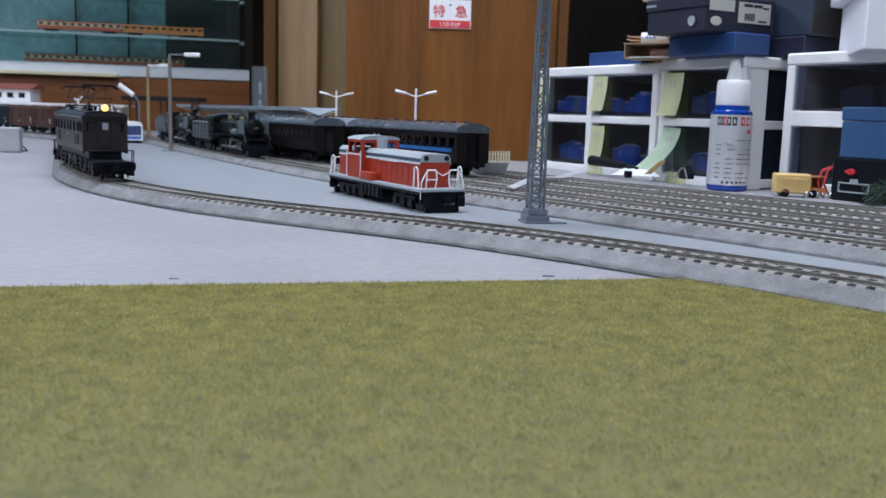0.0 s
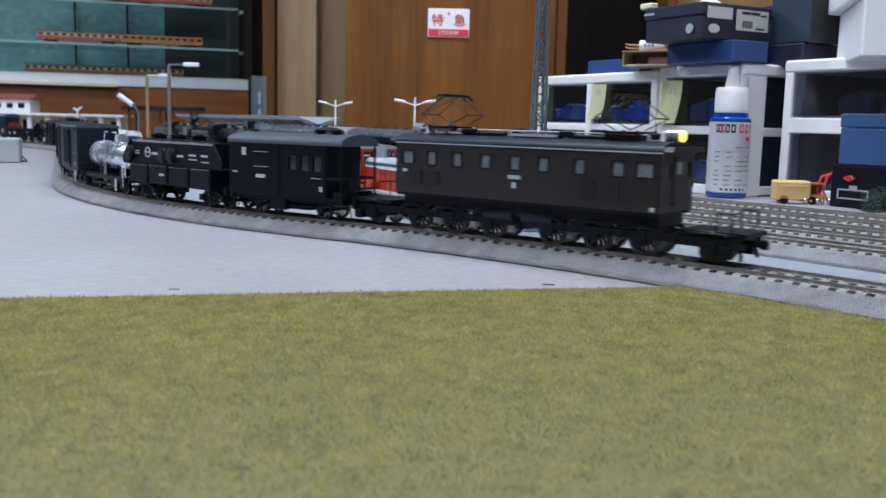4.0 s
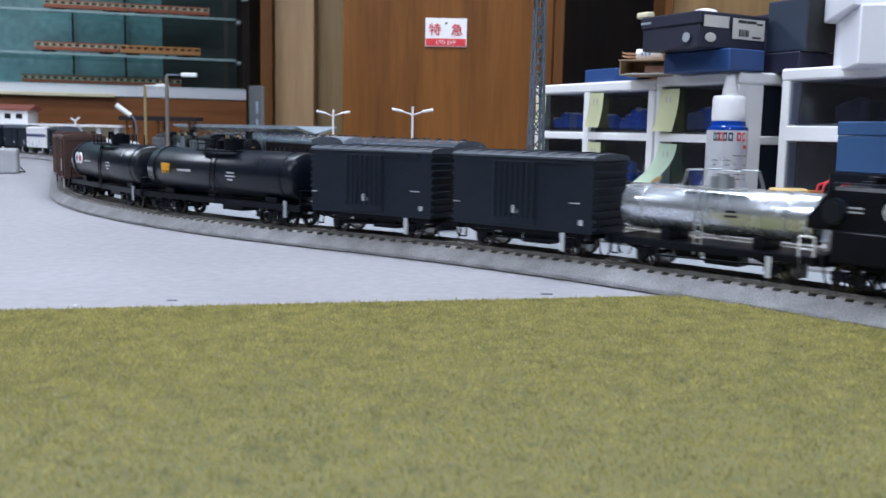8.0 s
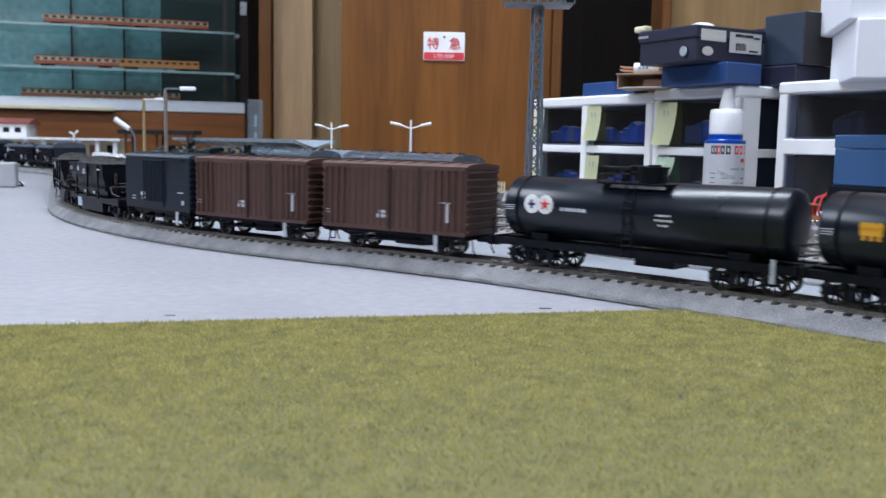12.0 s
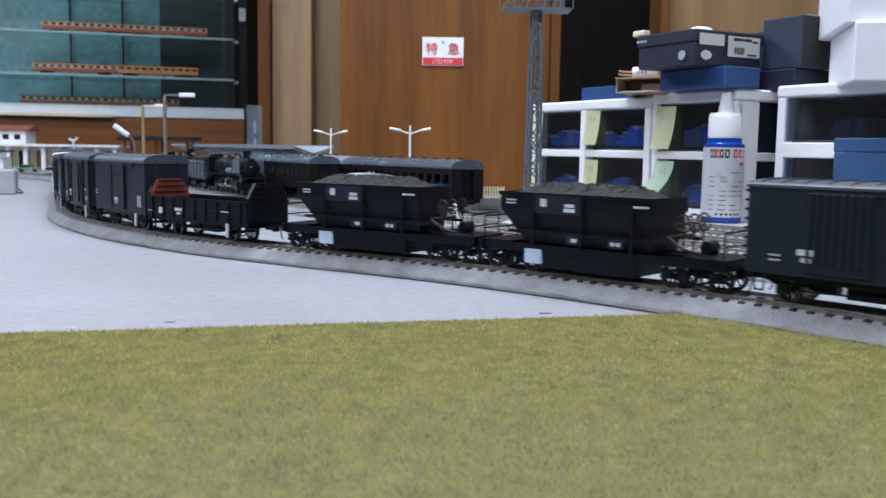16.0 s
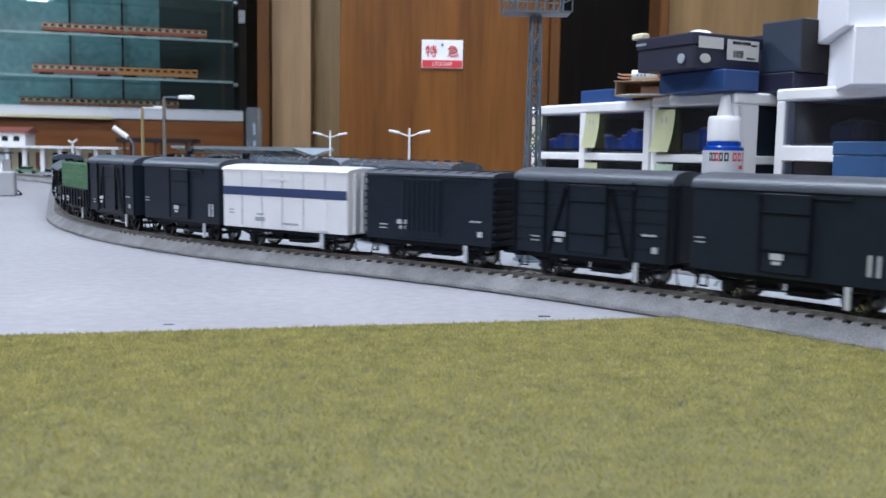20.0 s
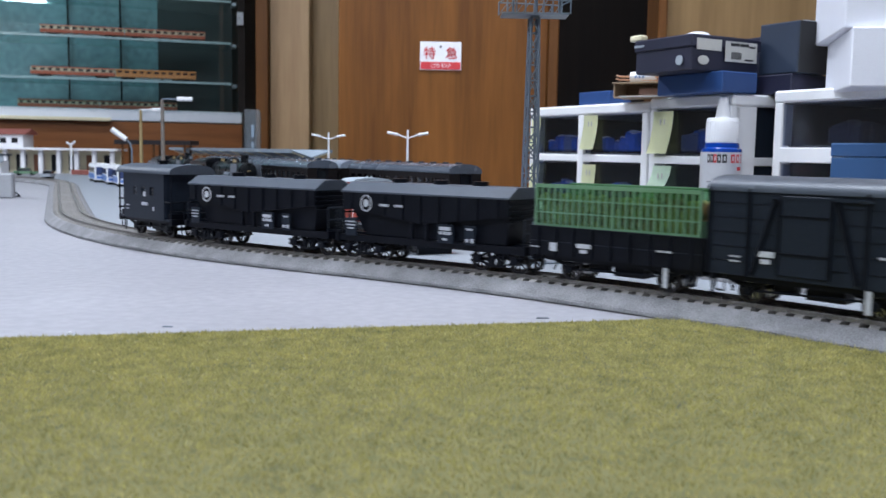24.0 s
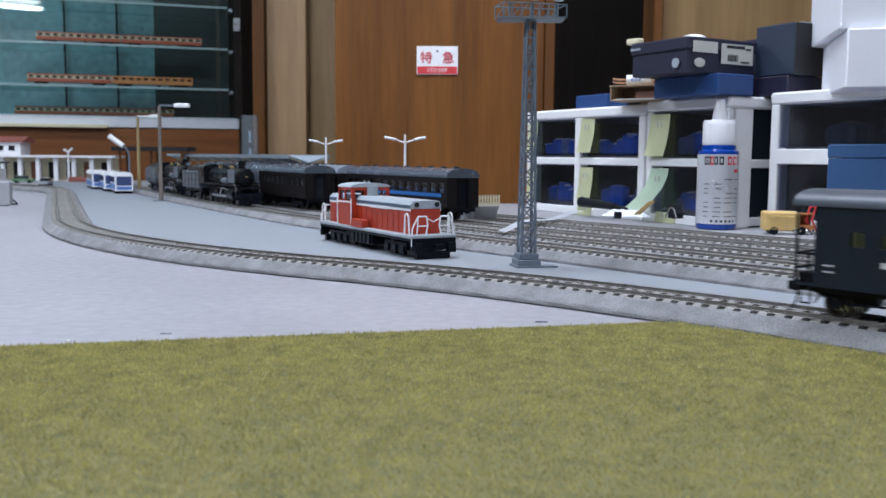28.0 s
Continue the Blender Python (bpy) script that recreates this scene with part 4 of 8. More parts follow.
# ---- sign on the cupboard door ----
def plate_sign():
    t = thing("door_sign", "small white and red enamel sign on the wood door", "sign", pose(-0.0060, 1.3985, 0.2145, 0, 0, 0))
    bm = bmesh.new()
    box(bm, (0, 0, 0), (0.0620, 0.0016, 0.0420))
    bevel(bm, 0.0004)
    part("plate", bm, WHITE, t)
    boxes("red_band", [((0, -0.0010, -0.0145), (0.0600, 0.0006, 0.0110))], REDMARK, t, label="red band with white letters")
    for txt, x, z, size, mt in (("特", -0.0165, -0.0030, 0.0190, REDMARK), ("急", 0.0165, -0.0030, 0.0190, REDMARK), ("LTD EXP", 0.0, -0.0172, 0.0078, WHITE)):
        cu = bpy.data.curves.new("sign_text", "FONT")
        cu.body, cu.size, cu.align_x, cu.extrude, cu.offset = txt, size, "CENTER", 0.0001, 0.00012 if size > 0.01 else 0.0
        cu.materials.append(mt)
        ob = new("lettering", cu)
        ob.parent, ob.matrix_basis = t, pose(x, -0.0014, z, 90, 0, 0)
    bm = bmesh.new()
    rod(bm, (0, -0.001, 0.0135), (0, -0.0016, 0.0135), 0.0016, 12)
    part("hanging_hole", bm, INK, t)


plate_sign()

# ---- boxes and small things on the drawer units ----
def near_box(name, label, corner, u, v, z0, z1, mat, lid=0.0):
    """A carton whose near corner stands at corner; u along the drawer fronts, v behind them."""
    cx = corner[0] - UX * u / 2 - UY * v / 2
    cy = corner[1] - UY * u / 2 + UX * v / 2
    return carton(name, label, (cx, cy), (u, v, z1 - z0), UANG, mat, z0, lid)


def boxes_on_top():
    near_box("blue_carton", "flat bright blue cardboard box on the drawer unit", (0.273, 0.910), 0.0935, 0.0486, 0.1342, 0.1550, BOXBLUE)
    t = near_box("navy_carton", "dark navy model box with paper labels, lying on a blue box", (0.241, 0.909), 0.0815, 0.0932, 0.1552, 0.1900, BOXNAVY, 0.012)
    # labels on the end that faces the camera's right; x = u/2 is that end
    e = 0.0815 / 2 + 0.0017
    for y, z, w, h, mt in ((-0.0250, 0.0255, 0.0330, 0.0110, LABEL), (0.0190, 0.0205, 0.0440, 0.0200, LABEL)):
        bm = bmesh.new()
        box(bm, (e, y, z), (0.0006, w, h))
        part("paper_label", bm, mt, t, "pale paper label")
    for y, z, w, h in ((0.0100, 0.0275, 0.012, 0.0030), (0.0230, 0.0275, 0.012, 0.0030), (0.0340, 0.0260, 0.008, 0.0020), (0.0300, 0.0130, 0.012, 0.0018)):
        bm = bmesh.new()
        box(bm, (e + 0.0004, y, z), (0.0004, w, h))
        part("label_print", bm, INK, t)
    for i in range(9):
        bm = bmesh.new()
        box(bm, (e + 0.0004, 0.0060 + i * 0.0016, 0.0165), (0.0004, 0.0007 if i % 3 else 0.0011, 0.0070))
        part("label_print", bm, INK, t)
    for x, z, w, h in ((-0.034, 0.0285, 0.015, 0.0022),):
        bm = bmesh.new()
        box(bm, (x, -0.0932 / 2 - 0.0018, z), (w, 0.0004, h))
        part("label_print", bm, CABGREY, t)
    for x, z in ((0.026, 0.0100),):
        bm = bmesh.new()
        rod(bm, (x, -0.0932 / 2 - 0.0010, z), (x, -0.0932 / 2 - 0.0022, z), 0.0048, 18)
        part("round_sticker", bm, CABGREY, t, "small round silver sticker")
    bm = bmesh.new()
    ball(bm, (e, -0.0320, 0.0100), 0.0060, 16, 8, (0.05, 1.25, 0.75))
    part("round_sticker", bm, LABEL, t, "small oval pale sticker", True)
    near_box("slate_carton", "dark flat cardboard box under a slate box", (0.345, 0.922), 0.055, 0.080, 0.1342, 0.1545, BOXNAVY)
    t = near_box("slate_carton", "slate-blue upright cardboard box with a black end", (0.349, 0.918), 0.0500, 0.0460, 0.1548, 0.2060, BOXSLATE)
    boxes("end_panel", [((0.0254, 0, 0.0256), (0.0008, 0.0450, 0.0500))], INK, t, label="black end panel")
    boxes("wrapping_edge", [((0, 0.004, 0.0516), (0.0490, 0.0360, 0.0008))], CABGREY, t, label="crinkled clear wrapping")
    t = carton("white_carton", "plain white cardboard box on the drawer unit", (0.439, 0.835), (0.16, 0.13, 0.0500), -14, BOXWHITE, 0.1322, 0.0)
    t = carton("white_carton", "plain white cardboard box stacked on another", (0.447, 0.850), (0.184, 0.14, 0.0900), -12, BOXWHITE, 0.1825, 0.03)
    near_box("blue_carton", "small blue box with a pale lid", (0.1980, 1.1087), 0.060, 0.034, 0.1312, 0.1475, BOXBLUE)
    near_box("long_carton", "long dark box at the back of the stack", (0.345, 0.985), 0.110, 0.030, 0.1342, 0.1990, BOXNAVY)
    # cardboard scraps, a roll of white tape and a coil of copper wire
    t = thing("cardboard_tray", "open shallow tan cardboard tray with worn edges on the drawer unit", "cardboard tray", pose(0.2260, 1.0420, 0.1345, 0, 0, UANG + 30))
    for nm, c, d, mt in (("tray_floor", (0, 0, 0.0006), (0.060, 0.040, 0.0012), CARDPALE), ("tray_flap", (0.006, -0.0240, 0.0009), (0.052, 0.012, 0.0010), LABEL), ("tray_back", (0, 0.0194, 0.0085), (0.060, 0.0012, 0.0146), CARDBROWN),
                         ("tray_side", (-0.0294, -0.0006, 0.0085), (0.0012, 0.0385, 0.0146), CARDPALE), ("tray_side", (0.0294, -0.0006, 0.0085), (0.0012, 0.0385, 0.0146), CARDPALE), ("tray_top", (0, -0.001, 0.0164), (0.062, 0.042, 0.0010), CARDPALE), ("inner_card", (0.010, 0.004, 0.0062), (0.030, 0.020, 0.0090), CARDPINK)):
        boxes(nm, [(c, d)], mt, t, 0.0003)
    t = thing("wire_coil", "bundle of copper wire held in a white paper sleeve", "wire", pose(0.2240, 1.0360, 0.1515, 0, 0, UANG + 38))
    bm = bmesh.new()
    rod(bm, (-0.016, 0, 0.0062), (0.012, 0, 0.0062), 0.0060, 18)
    part("paper_sleeve", bm, WHITE, t, "white paper sleeve with faint blue print", True)
    for x in (-0.009, -0.005, -0.001):
        boxes("sleeve_print", [((x, -0.0061, 0.0062), (0.0028, 0.0003, 0.0030))], PACKPALE, t)
    for k in range(2):
        bm = bmesh.new()
        q = 0.0036 + k * 0.0036
        line_rods(bm, [(0.040, -0.004, q - 0.002), (-0.028, -0.004, q), (-0.0315, -0.002, q + 0.0012), (-0.0315, 0.002, q + 0.0012), (-0.028, 0.004, q), (0.040, 0.004, q - 0.002)], 0.0008, 6)
        part("wire_loop", bm, COPPER, t, "bare copper wire")
    t = thing("tape_lump", "crumpled white tape on a navy box", "tape", pose(0.262, 0.965, 0.1902))
    bm = bmesh.new()
    ball(bm, (0, 0, 0.004), 0.011, 12, 7, (1.2, 0.9, 0.45))
    part("crumpled_tape", bm, BOXWHITE, t, smooth=True)
    carton("eraser", "small yellow block on a navy box", (0.205, 0.985), (0.018, 0.010, 0.006), UANG, CREAM, 0.1902)


CARDPALE = material("pale_tan_card", (0.40, 0.29, 0.19), 0.75, vary=0.15, scale=60)
CARDPINK = material("pinkish_card", (0.50, 0.30, 0.24), 0.75, vary=0.12, scale=60)
CARDBROWN = material("brown_card", (0.33, 0.20, 0.13), 0.75, vary=0.1)
COPPER = material("copper_wire", (0.72, 0.42, 0.28), 0.4, 0.6, vary=0.1)
PINE = material("pine_green", (0.025, 0.055, 0.030), 0.8, vary=0.4, scale=200)
WHEAT = material("yellow_plastic", (0.62, 0.42, 0.16), 0.5, vary=0.12, scale=80)
TERRA = material("orange_plastic", (0.45, 0.16, 0.05), 0.5, vary=0.15)
TRIMBLUE = material("bright_blue_seat", (0.015, 0.13, 0.42), 0.5, vary=0.1)
CONCRETE = material("concrete_grey", (0.34, 0.35, 0.37), 0.8, vary=0.12, scale=60, fine=500, bump=0.0003)
CANOPY = material("canopy_blue_grey", (0.27, 0.32, 0.37), 0.6, vary=0.12, scale=40)
FOIL = material("white_paper_strip", (0.66, 0.68, 0.72), 0.4, vary=0.06)
BUSBLUE = material("bus_blue", (0.06, 0.17, 0.48), 0.35, vary=0.1)
ROOFRED = material("red_brown_roof", (0.26, 0.08, 0.06), 0.7, vary=0.15)
BRASSPOLE = material("brass_pole", (0.42, 0.32, 0.16), 0.4, 0.5, vary=0.2)
TRAINRED = material("vermilion_train", (0.50, 0.10, 0.045), 0.45, vary=0.08)
TRAINCREAM = material("cream_train", (0.66, 0.52, 0.36), 0.45, vary=0.08)
TRAINORANGE = material("orange_train", (0.62, 0.24, 0.07), 0.45, vary=0.08)
boxes_on_top()


# ---- clutter by the bottle ----
CTX, CTY = along(0.447, 0.020)


def clutter():
    t = thing("paper_strip", "long white paper strip lying across the yard", "paper", pose(0.098, 0.852, 0.0104, 0, 0, 68))
    bm = bmesh.new()
    prev = None
    for i in range(13):
        f = i / 12
        z = 0.0006 + 0.0035 * math.sin(f * 5) ** 2
        row = [bm.verts.new((-0.13 + 0.26 * f, -0.0035 + 0.004 * math.sin(f * 4), z)), bm.verts.new((-0.13 + 0.26 * f, 0.0035 + 0.004 * math.sin(f * 4), z + 0.001))]
        if prev:
            bm.faces.new((prev[0], row[0], row[1], prev[1]))
        prev = row
    bmesh.ops.solidify(bm, geom=bm.faces[:], thickness=0.0004)
    part("strip", bm, FOIL, t)
    t = thing("black_pen", "black felt pen lying at the foot of the drawers", "pen", pose(0.188, 1.058, 0.0112, 0, 0, -64) @ Matrix.Diagonal((1.35, 1, 1, 1)))
    bm = bmesh.new()
    rod(bm, (-0.032, 0, 0.007), (0.018, 0, 0.0045), 0.0062, 14, 0.0040)
    part("barrel", bm, BLACK, t, smooth=True)
    bm = bmesh.new()
    rod(bm, (0.018, 0, 0.0045), (0.034, 0, 0.0035), 0.0030, 12, 0.0014)
    part("tip", bm, BLACK, t, smooth=True)
    t = thing("rag", "crumpled white cloth on the yard tracks", "cloth", pose(0.196, 0.965, 0.0100, 0, 0, -22))
    bm = bmesh.new()
    heap(bm, -0.025, 0.025, 0.008, 0.0, 0.006, 18, 7, 21)
    part("cloth_fold", bm, FOIL, t, smooth=True)
    t = thing("black_cube", "small black plastic cube on the yard tracks", "cube", pose(0.180, 0.925, 0.0100, 0, 0, 10))
    bm = bmesh.new()
    box(bm, (0, 0, 0.0033), (0.0066, 0.0066, 0.0066))
    bevel(bm, 0.0006)
    part("cube", bm, BLACK, t)
    t = thing("spatula", "small yellowish plastic spatula propped on the track", "tool", pose(0.213, 0.935, 0.0102, 0, 0, -50))
    bm = bmesh.new()
    m = Matrix.Rotation(radians(-38), 4, "Y")
    box(bm, (0, 0, 0.0075), (0.024, 0.010, 0.0014), Matrix.Translation((0, 0, 0.004)) @ m)
    bevel(bm, 0.0006)
    part("blade", bm, WHEAT, t)
    t = thing("clip", "black binder clip with bright wire arms", "clip", pose(0.240, 0.930, 0.0102, 0, 0, 20) @ Matrix.Diagonal((0.85, 0.85, 0.9, 1)))
    bm = bmesh.new()
    prism(bm, [(-0.007, 0.0), (-0.007, 0.006), (0.0, 0.015), (0.007, 0.015), (0.007, 0.0)], -0.006, 0.006)
    part("jaw", bm, BLACK, t)
    bm = bmesh.new()
    line_rods(bm, [(-0.004, -0.007, 0.001), (-0.010, -0.010, 0.012), (-0.014, -0.009, 0.013), (-0.018, -0.006, 0.002)], 0.0010, 6)
    part("wire_arm", bm, BRIGHT, t)
    # yellow shunting tractor body with an open orange end
    t = thing("toy_truck", "small yellow plastic truck body with an orange open end", "toy truck", pose(0.3310, 0.868, 0.0000, 0, 0, -8) @ Matrix.Diagonal((0.90, 0.9, 0.87, 1)))
    bm = bmesh.new()
    box(bm, (-0.008, 0, 0.0145), (0.036, 0.022, 0.021))
    bevel(bm, 0.0016)
    part("cargo_box", bm, WHEAT, t)
    for i in range(3):
        bm = bmesh.new()
        line_rods(bm, [(-0.022 + i * 0.009, -0.0114, 0.021), (-0.017 + i * 0.009, -0.0114, 0.0185), (-0.012 + i * 0.009, -0.0114, 0.021)], 0.0006, 5)
        part("side_rib", bm, WHEAT, t)
    bm = bmesh.new()
    box(bm, (0.017, 0.008, 0.0135), (0.016, 0.002, 0.018))
    box(bm, (0.017, -0.008, 0.0075), (0.016, 0.002, 0.007))
    box(bm, (0.017, 0, 0.0225), (0.016, 0.018, 0.0015))
    part("cab_shell", bm, TERRA, t, "orange open cab shell")
    for x in (-0.016, 0.012):
        bm = bmesh.new()
        rod(bm, (x, -0.011, 0.0045), (x, 0.011, 0.0045), 0.0045, 14)
        part("wheel", bm, BLACK, t, smooth=True)
    t = thing("screw_heap", "row of small shiny screws on the table", "screws", pose(0.3500, 0.856, 0.0))
    for i in range(5):
        bm = bmesh.new()
        ball(bm, (i * 0.0055 - 0.016, (i % 2) * 0.003, 0.0040), 0.0026, 10, 7)
        rod(bm, (i * 0.0055 - 0.016, (i % 2) * 0.003, 0), (i * 0.0055 - 0.016, (i % 2) * 0.003, 0.004), 0.0013, 8)
        part("screw", bm, BRIGHT, t, smooth=True)
    # black power controller with a blue box on it
    t = thing("controller_box", "black power controller with a red knob and pale emblem", "controller", pose(CTX, CTY, 0.0, 0, 0, UANG))
    bm = bmesh.new()
    box(bm, (0.03, 0.03, 0.0195), (0.120, 0.060, 0.039))
    bevel(bm, 0.0015)
    part("case", bm, BLACK, t)
    bm = bmesh.new()
    rod(bm, (-0.008, 0.001, 0.027), (-0.008, -0.004, 0.027), 0.0028, 14)
    box(bm, (-0.008, -0.0025, 0.027), (0.010, 0.003, 0.0022))
    part("knob", bm, REDMARK, t, "red knob")
    boxes("emblem_frame", [((-0.005, -0.0005, 0.0165), (0.032, 0.0010, 0.0012)), ((-0.005, -0.0005, 0.0085), (0.032, 0.0010, 0.0012)), ((-0.0205, -0.0005, 0.0125), (0.0012, 0.0010, 0.008)), ((0.0105, -0.0005, 0.0125), (0.0012, 0.0010, 0.008)), ((-0.005, -0.0005, 0.0185), (0.008, 0.0010, 0.004))], CABGREY, t)
    t = thing("blue_storage_box", "flat blue cardboard storage box standing on the controller", "box", pose(CTX, CTY, 0.0392, 0, 0, UANG))
    bm = bmesh.new()
    box(bm, (0.033, 0.03, 0.0165), (0.114, 0.060, 0.033))
    bevel(bm, 0.0012)
    part("tray", bm, BLUEBOX, t)
    bm = bmesh.new()
    box(bm, (0.033, 0.03, 0.0395), (0.1150, 0.061, 0.0125))
    bevel(bm, 0.0012)
    part("lid", bm, BLUEBOX, t)
    t = thing("red_cable", "red insulated cable looped beside the controller", "cable", pose(0.3530, 0.858, 0.0))
    for d in (0.0, 0.004):
        bm = bmesh.new()
        line_rods(bm, [(0.002 - d, d, 0.004), (-0.003 - d, d, 0.014), (0.000 - d, d, 0.026), (0.008, d, 0.034 - d), (0.016, 0, 0.030)], 0.0011, 7)
        part("strand", bm, REDMARK, t, smooth=True)
    t = thing("pine_twig", "dark green bristly twig of a model conifer", "model tree", pose(0.3740, 0.792, 0.0))
    rng = random.Random(6)
    bm = bmesh.new()
    line_rods(bm, [(-0.014, 0, 0.003), (0.004, 0.003, 0.012), (0.024, 0.004, 0.030), (0.050, 0, 0.034)], 0.0013, 6)
    part("trunk", bm, DARKGREY, t)
    n = 1500
    co = []
    for i in range(n):
        f = rng.random()
        c = Vector((-0.014 + 0.064 * f, rng.uniform(-0.010, 0.010), 0.003 + 0.030 * f + rng.uniform(-0.012, 0.012)))
        c.z = max(0.0008, c.z)
        d = Vector((rng.uniform(-1, 1), rng.uniform(-1, 1), rng.uniform(-0.4, 1))).normalized() * 0.0055
        s = d.orthogonal().normalized() * 0.00035
        co += [c - s, c + s, c + d]
    me = bpy.data.meshes.new("needles")
    me.from_pydata([tuple(v) for v in co], [], [(3 * i, 3 * i + 1, 3 * i + 2) for i in range(n)])
    me.materials.append(PINE)
    ob = new("needles", me)
    ob.parent = t
    tagged(ob, kind="stuff")


def crumbs():
    """Scraps that lie about on the board and along the mat's edge."""
    for nm, lb, x, y, z, sx, sy, sz, mt in (
            ("paper_crumb", "tiny white paper crumb at the edge of the grass mat", -0.1377, 0.3350, 0.0012, 0.0016, 0.0012, 0.0012, WHITE),
            ("paper_crumb", "tiny white paper crumb beside the main line", -0.1846, 0.6122, 0.0, 0.0026, 0.0018, 0.0014, WHITE),
            ("tape_scrap", "small grey smudged tape scrap on the board", 0.0443, 0.3912, 0.0, 0.0052, 0.0020, 0.0003, ROOFGREY),
            ("tape_scrap", "small grey smudged tape scrap on the board", -0.1086, 0.3590, 0.0, 0.0040, 0.0014, 0.0003, MASTGREY)):
        t = thing(nm, lb, "scrap", pose(x, y, z))
        bm = bmesh.new()
        if sz > 0.0008:
            ball(bm, (0, 0, sz * 0.45), 0.5, 8, 5, (sx, sy, sz))
        else:
            box(bm, (0, 0, sz / 2), (sx, sy, sz))
        part("scrap", bm, mt, t)


BLUEBOX = material("mid_blue_card", (0.022, 0.075, 0.19), 0.55, vary=0.1, scale=15)


def heap(bm, x0, x1, w, z, h, nx=26, ny=9, seed=5):
    """A lumpy load or a crumpled cloth."""
    rng = random.Random(seed)
    g = []
    for i in range(nx + 1):
        row = []
        for j in range(ny + 1):
            u, v = i / nx, 2 * j / ny - 1
            e = min(1.0, 5 * u, 5 * (1 - u)) * (1 - abs(v) ** 3)
            row.append(bm.verts.new((x0 + (x1 - x0) * u + rng.uniform(-1, 1) * 0.0004, v * w, z + h * e * (0.75 + 0.5 * rng.random()))))
        g.append(row)
    for i in range(nx):
        for j in range(ny):
            bm.faces.new((g[i][j], g[i + 1][j], g[i + 1][j + 1], g[i][j + 1]))


clutter()
crumbs()


# ---- red diesel locomotive standing beside the main line ----
def diesel():
    t = thing("diesel_locomotive", "orange-red diesel shunting locomotive with grey tops and white handrails", "locomotive", pose(-0.0445, 0.699, 0.0, 0, 0, -60.5))
    boxes("footplate", [((0, 0, 0.0160), (0.165, 0.0360, 0.0022))], CABGREY, t, 0.0004, "pale grey footplate edge")
    boxes("side_sill", [((0, y, 0.0140), (0.162, 0.0012, 0.0020)) for y in (-0.0168, 0.0168)], BLACK, t)
    for x0, x1, nm in ((-0.020, 0.070, "long_hood"), (-0.073, -0.045, "short_hood")):
        bm = bmesh.new()
        prism(bm, [(-0.0118, 0.0170), (-0.0118, 0.0345), (0.0118, 0.0345), (0.0118, 0.0170)], x0, x1)
        bevel(bm, 0.0005)
        hood = part(nm, bm, RED, t, "orange-red hood")
        bm = bmesh.new()
        prism(bm, [(-0.0121, 0.0345), (-0.0121, 0.0375), (-0.0095, 0.0402), (0.0095, 0.0402), (0.0121, 0.0375), (0.0121, 0.0345)], x0 - 0.0004, x1 + 0.0004)
        part("hood_top", bm, CABGREY, hood, "pale blue-grey hood top")
        for y in (-0.0120, 0.0120):
            boxes("white_line", [(((x0 + x1) / 2, y, 0.0338), (x1 - x0, 0.0008, 0.0014))], WHITE, hood)
            boxes("dark_band", [(((x0 + x1) / 2, y * 1.004, 0.0360), (x1 - x0, 0.0008, 0.0020))], NAVYGREY, hood)
        n = int((x1 - x0) / 0.009)
        for i in range(1, n):
            for y in (-0.0120, 0.0120):
                boxes("door_joint", [((x0 + i * (x1 - x0) / n, y, 0.0255), (0.0003, 0.0003, 0.0160))], RED, hood)
    boxes("letter_row", [((0.008 + i * 0.0030, -0.0126, 0.0338), (0.0019, 0.0006, 0.0022)) for i in range(10)], WHITE, t)
    # cab with pillars and windows
    bm = bmesh.new()
    z0, z1 = 0.0365, 0.0445
    for y in (-1, 1):
        box(bm, (-0.0325, y * 0.0158, 0.0267), (0.0250, 0.0014, 0.0195))
        box(bm, (-0.0325, y * 0.0158, 0.0458), (0.0250, 0.0014, 0.0026))
        for x in (-0.0443, -0.0325, -0.0207):
            box(bm, (x, y * 0.0158, (z0 + z1) / 2), (0.0014, 0.0014, z1 - z0))
    for x in (-0.0445, -0.0205):
        box(bm, (x, 0, 0.0267), (0.0014, 0.0302, 0.0195))
        box(bm, (x, 0, 0.0458), (0.0014, 0.0302, 0.0026))
        for y in (-0.0144, -0.0042, 0.0042, 0.0144):
            box(bm, (x, y, (z0 + z1) / 2), (0.0014, 0.0022, z1 - z0))
    cab = part("cab", bm, RED, t, "orange-red cab")
    boxes("cab_seat", [((-0.0325, 0, 0.0300), (0.020, 0.024, 0.0100))], TRIMBLUE, cab)
    for x in (-0.0385, -0.0266):
        for y in (-0.0156, 0.0156):
            boxes("window", [((x, y, (z0 + z1) / 2), (0.0100, 0.0004, z1 - z0))], PANE2, cab)
    bm = bmesh.new()
    prism(bm, [(-0.0170, 0.0466)] + arch(0.0170, 0.0466, 0.0034) + [(0.0170, 0.0466)], -0.0455, -0.0195)
    part("cab_roof", bm, CABGREY, t, "grey arched cab roof", True)
    boxes("cab_trim", [((-0.0325, -0.0167, 0.0352), (0.0250, 0.0006, 0.0012))], WHITE, t)
    bm = bmesh.new()
    rod(bm, (-0.0165, 0, 0.0400), (-0.0165, 0, 0.0480), 0.0042, 14)
    part("exhaust", bm, CABGREY, t, "grey exhaust stack", True)
    for x in (-0.038, -0.030):
        bm = bmesh.new()
        rod(bm, (x, 0.003, 0.0495), (x, 0.003, 0.0512), 0.0010, 8)
        part("whistle", bm, ALU, t, smooth=True)
    for y in (-0.0080, 0.0080):
        bm = bmesh.new()
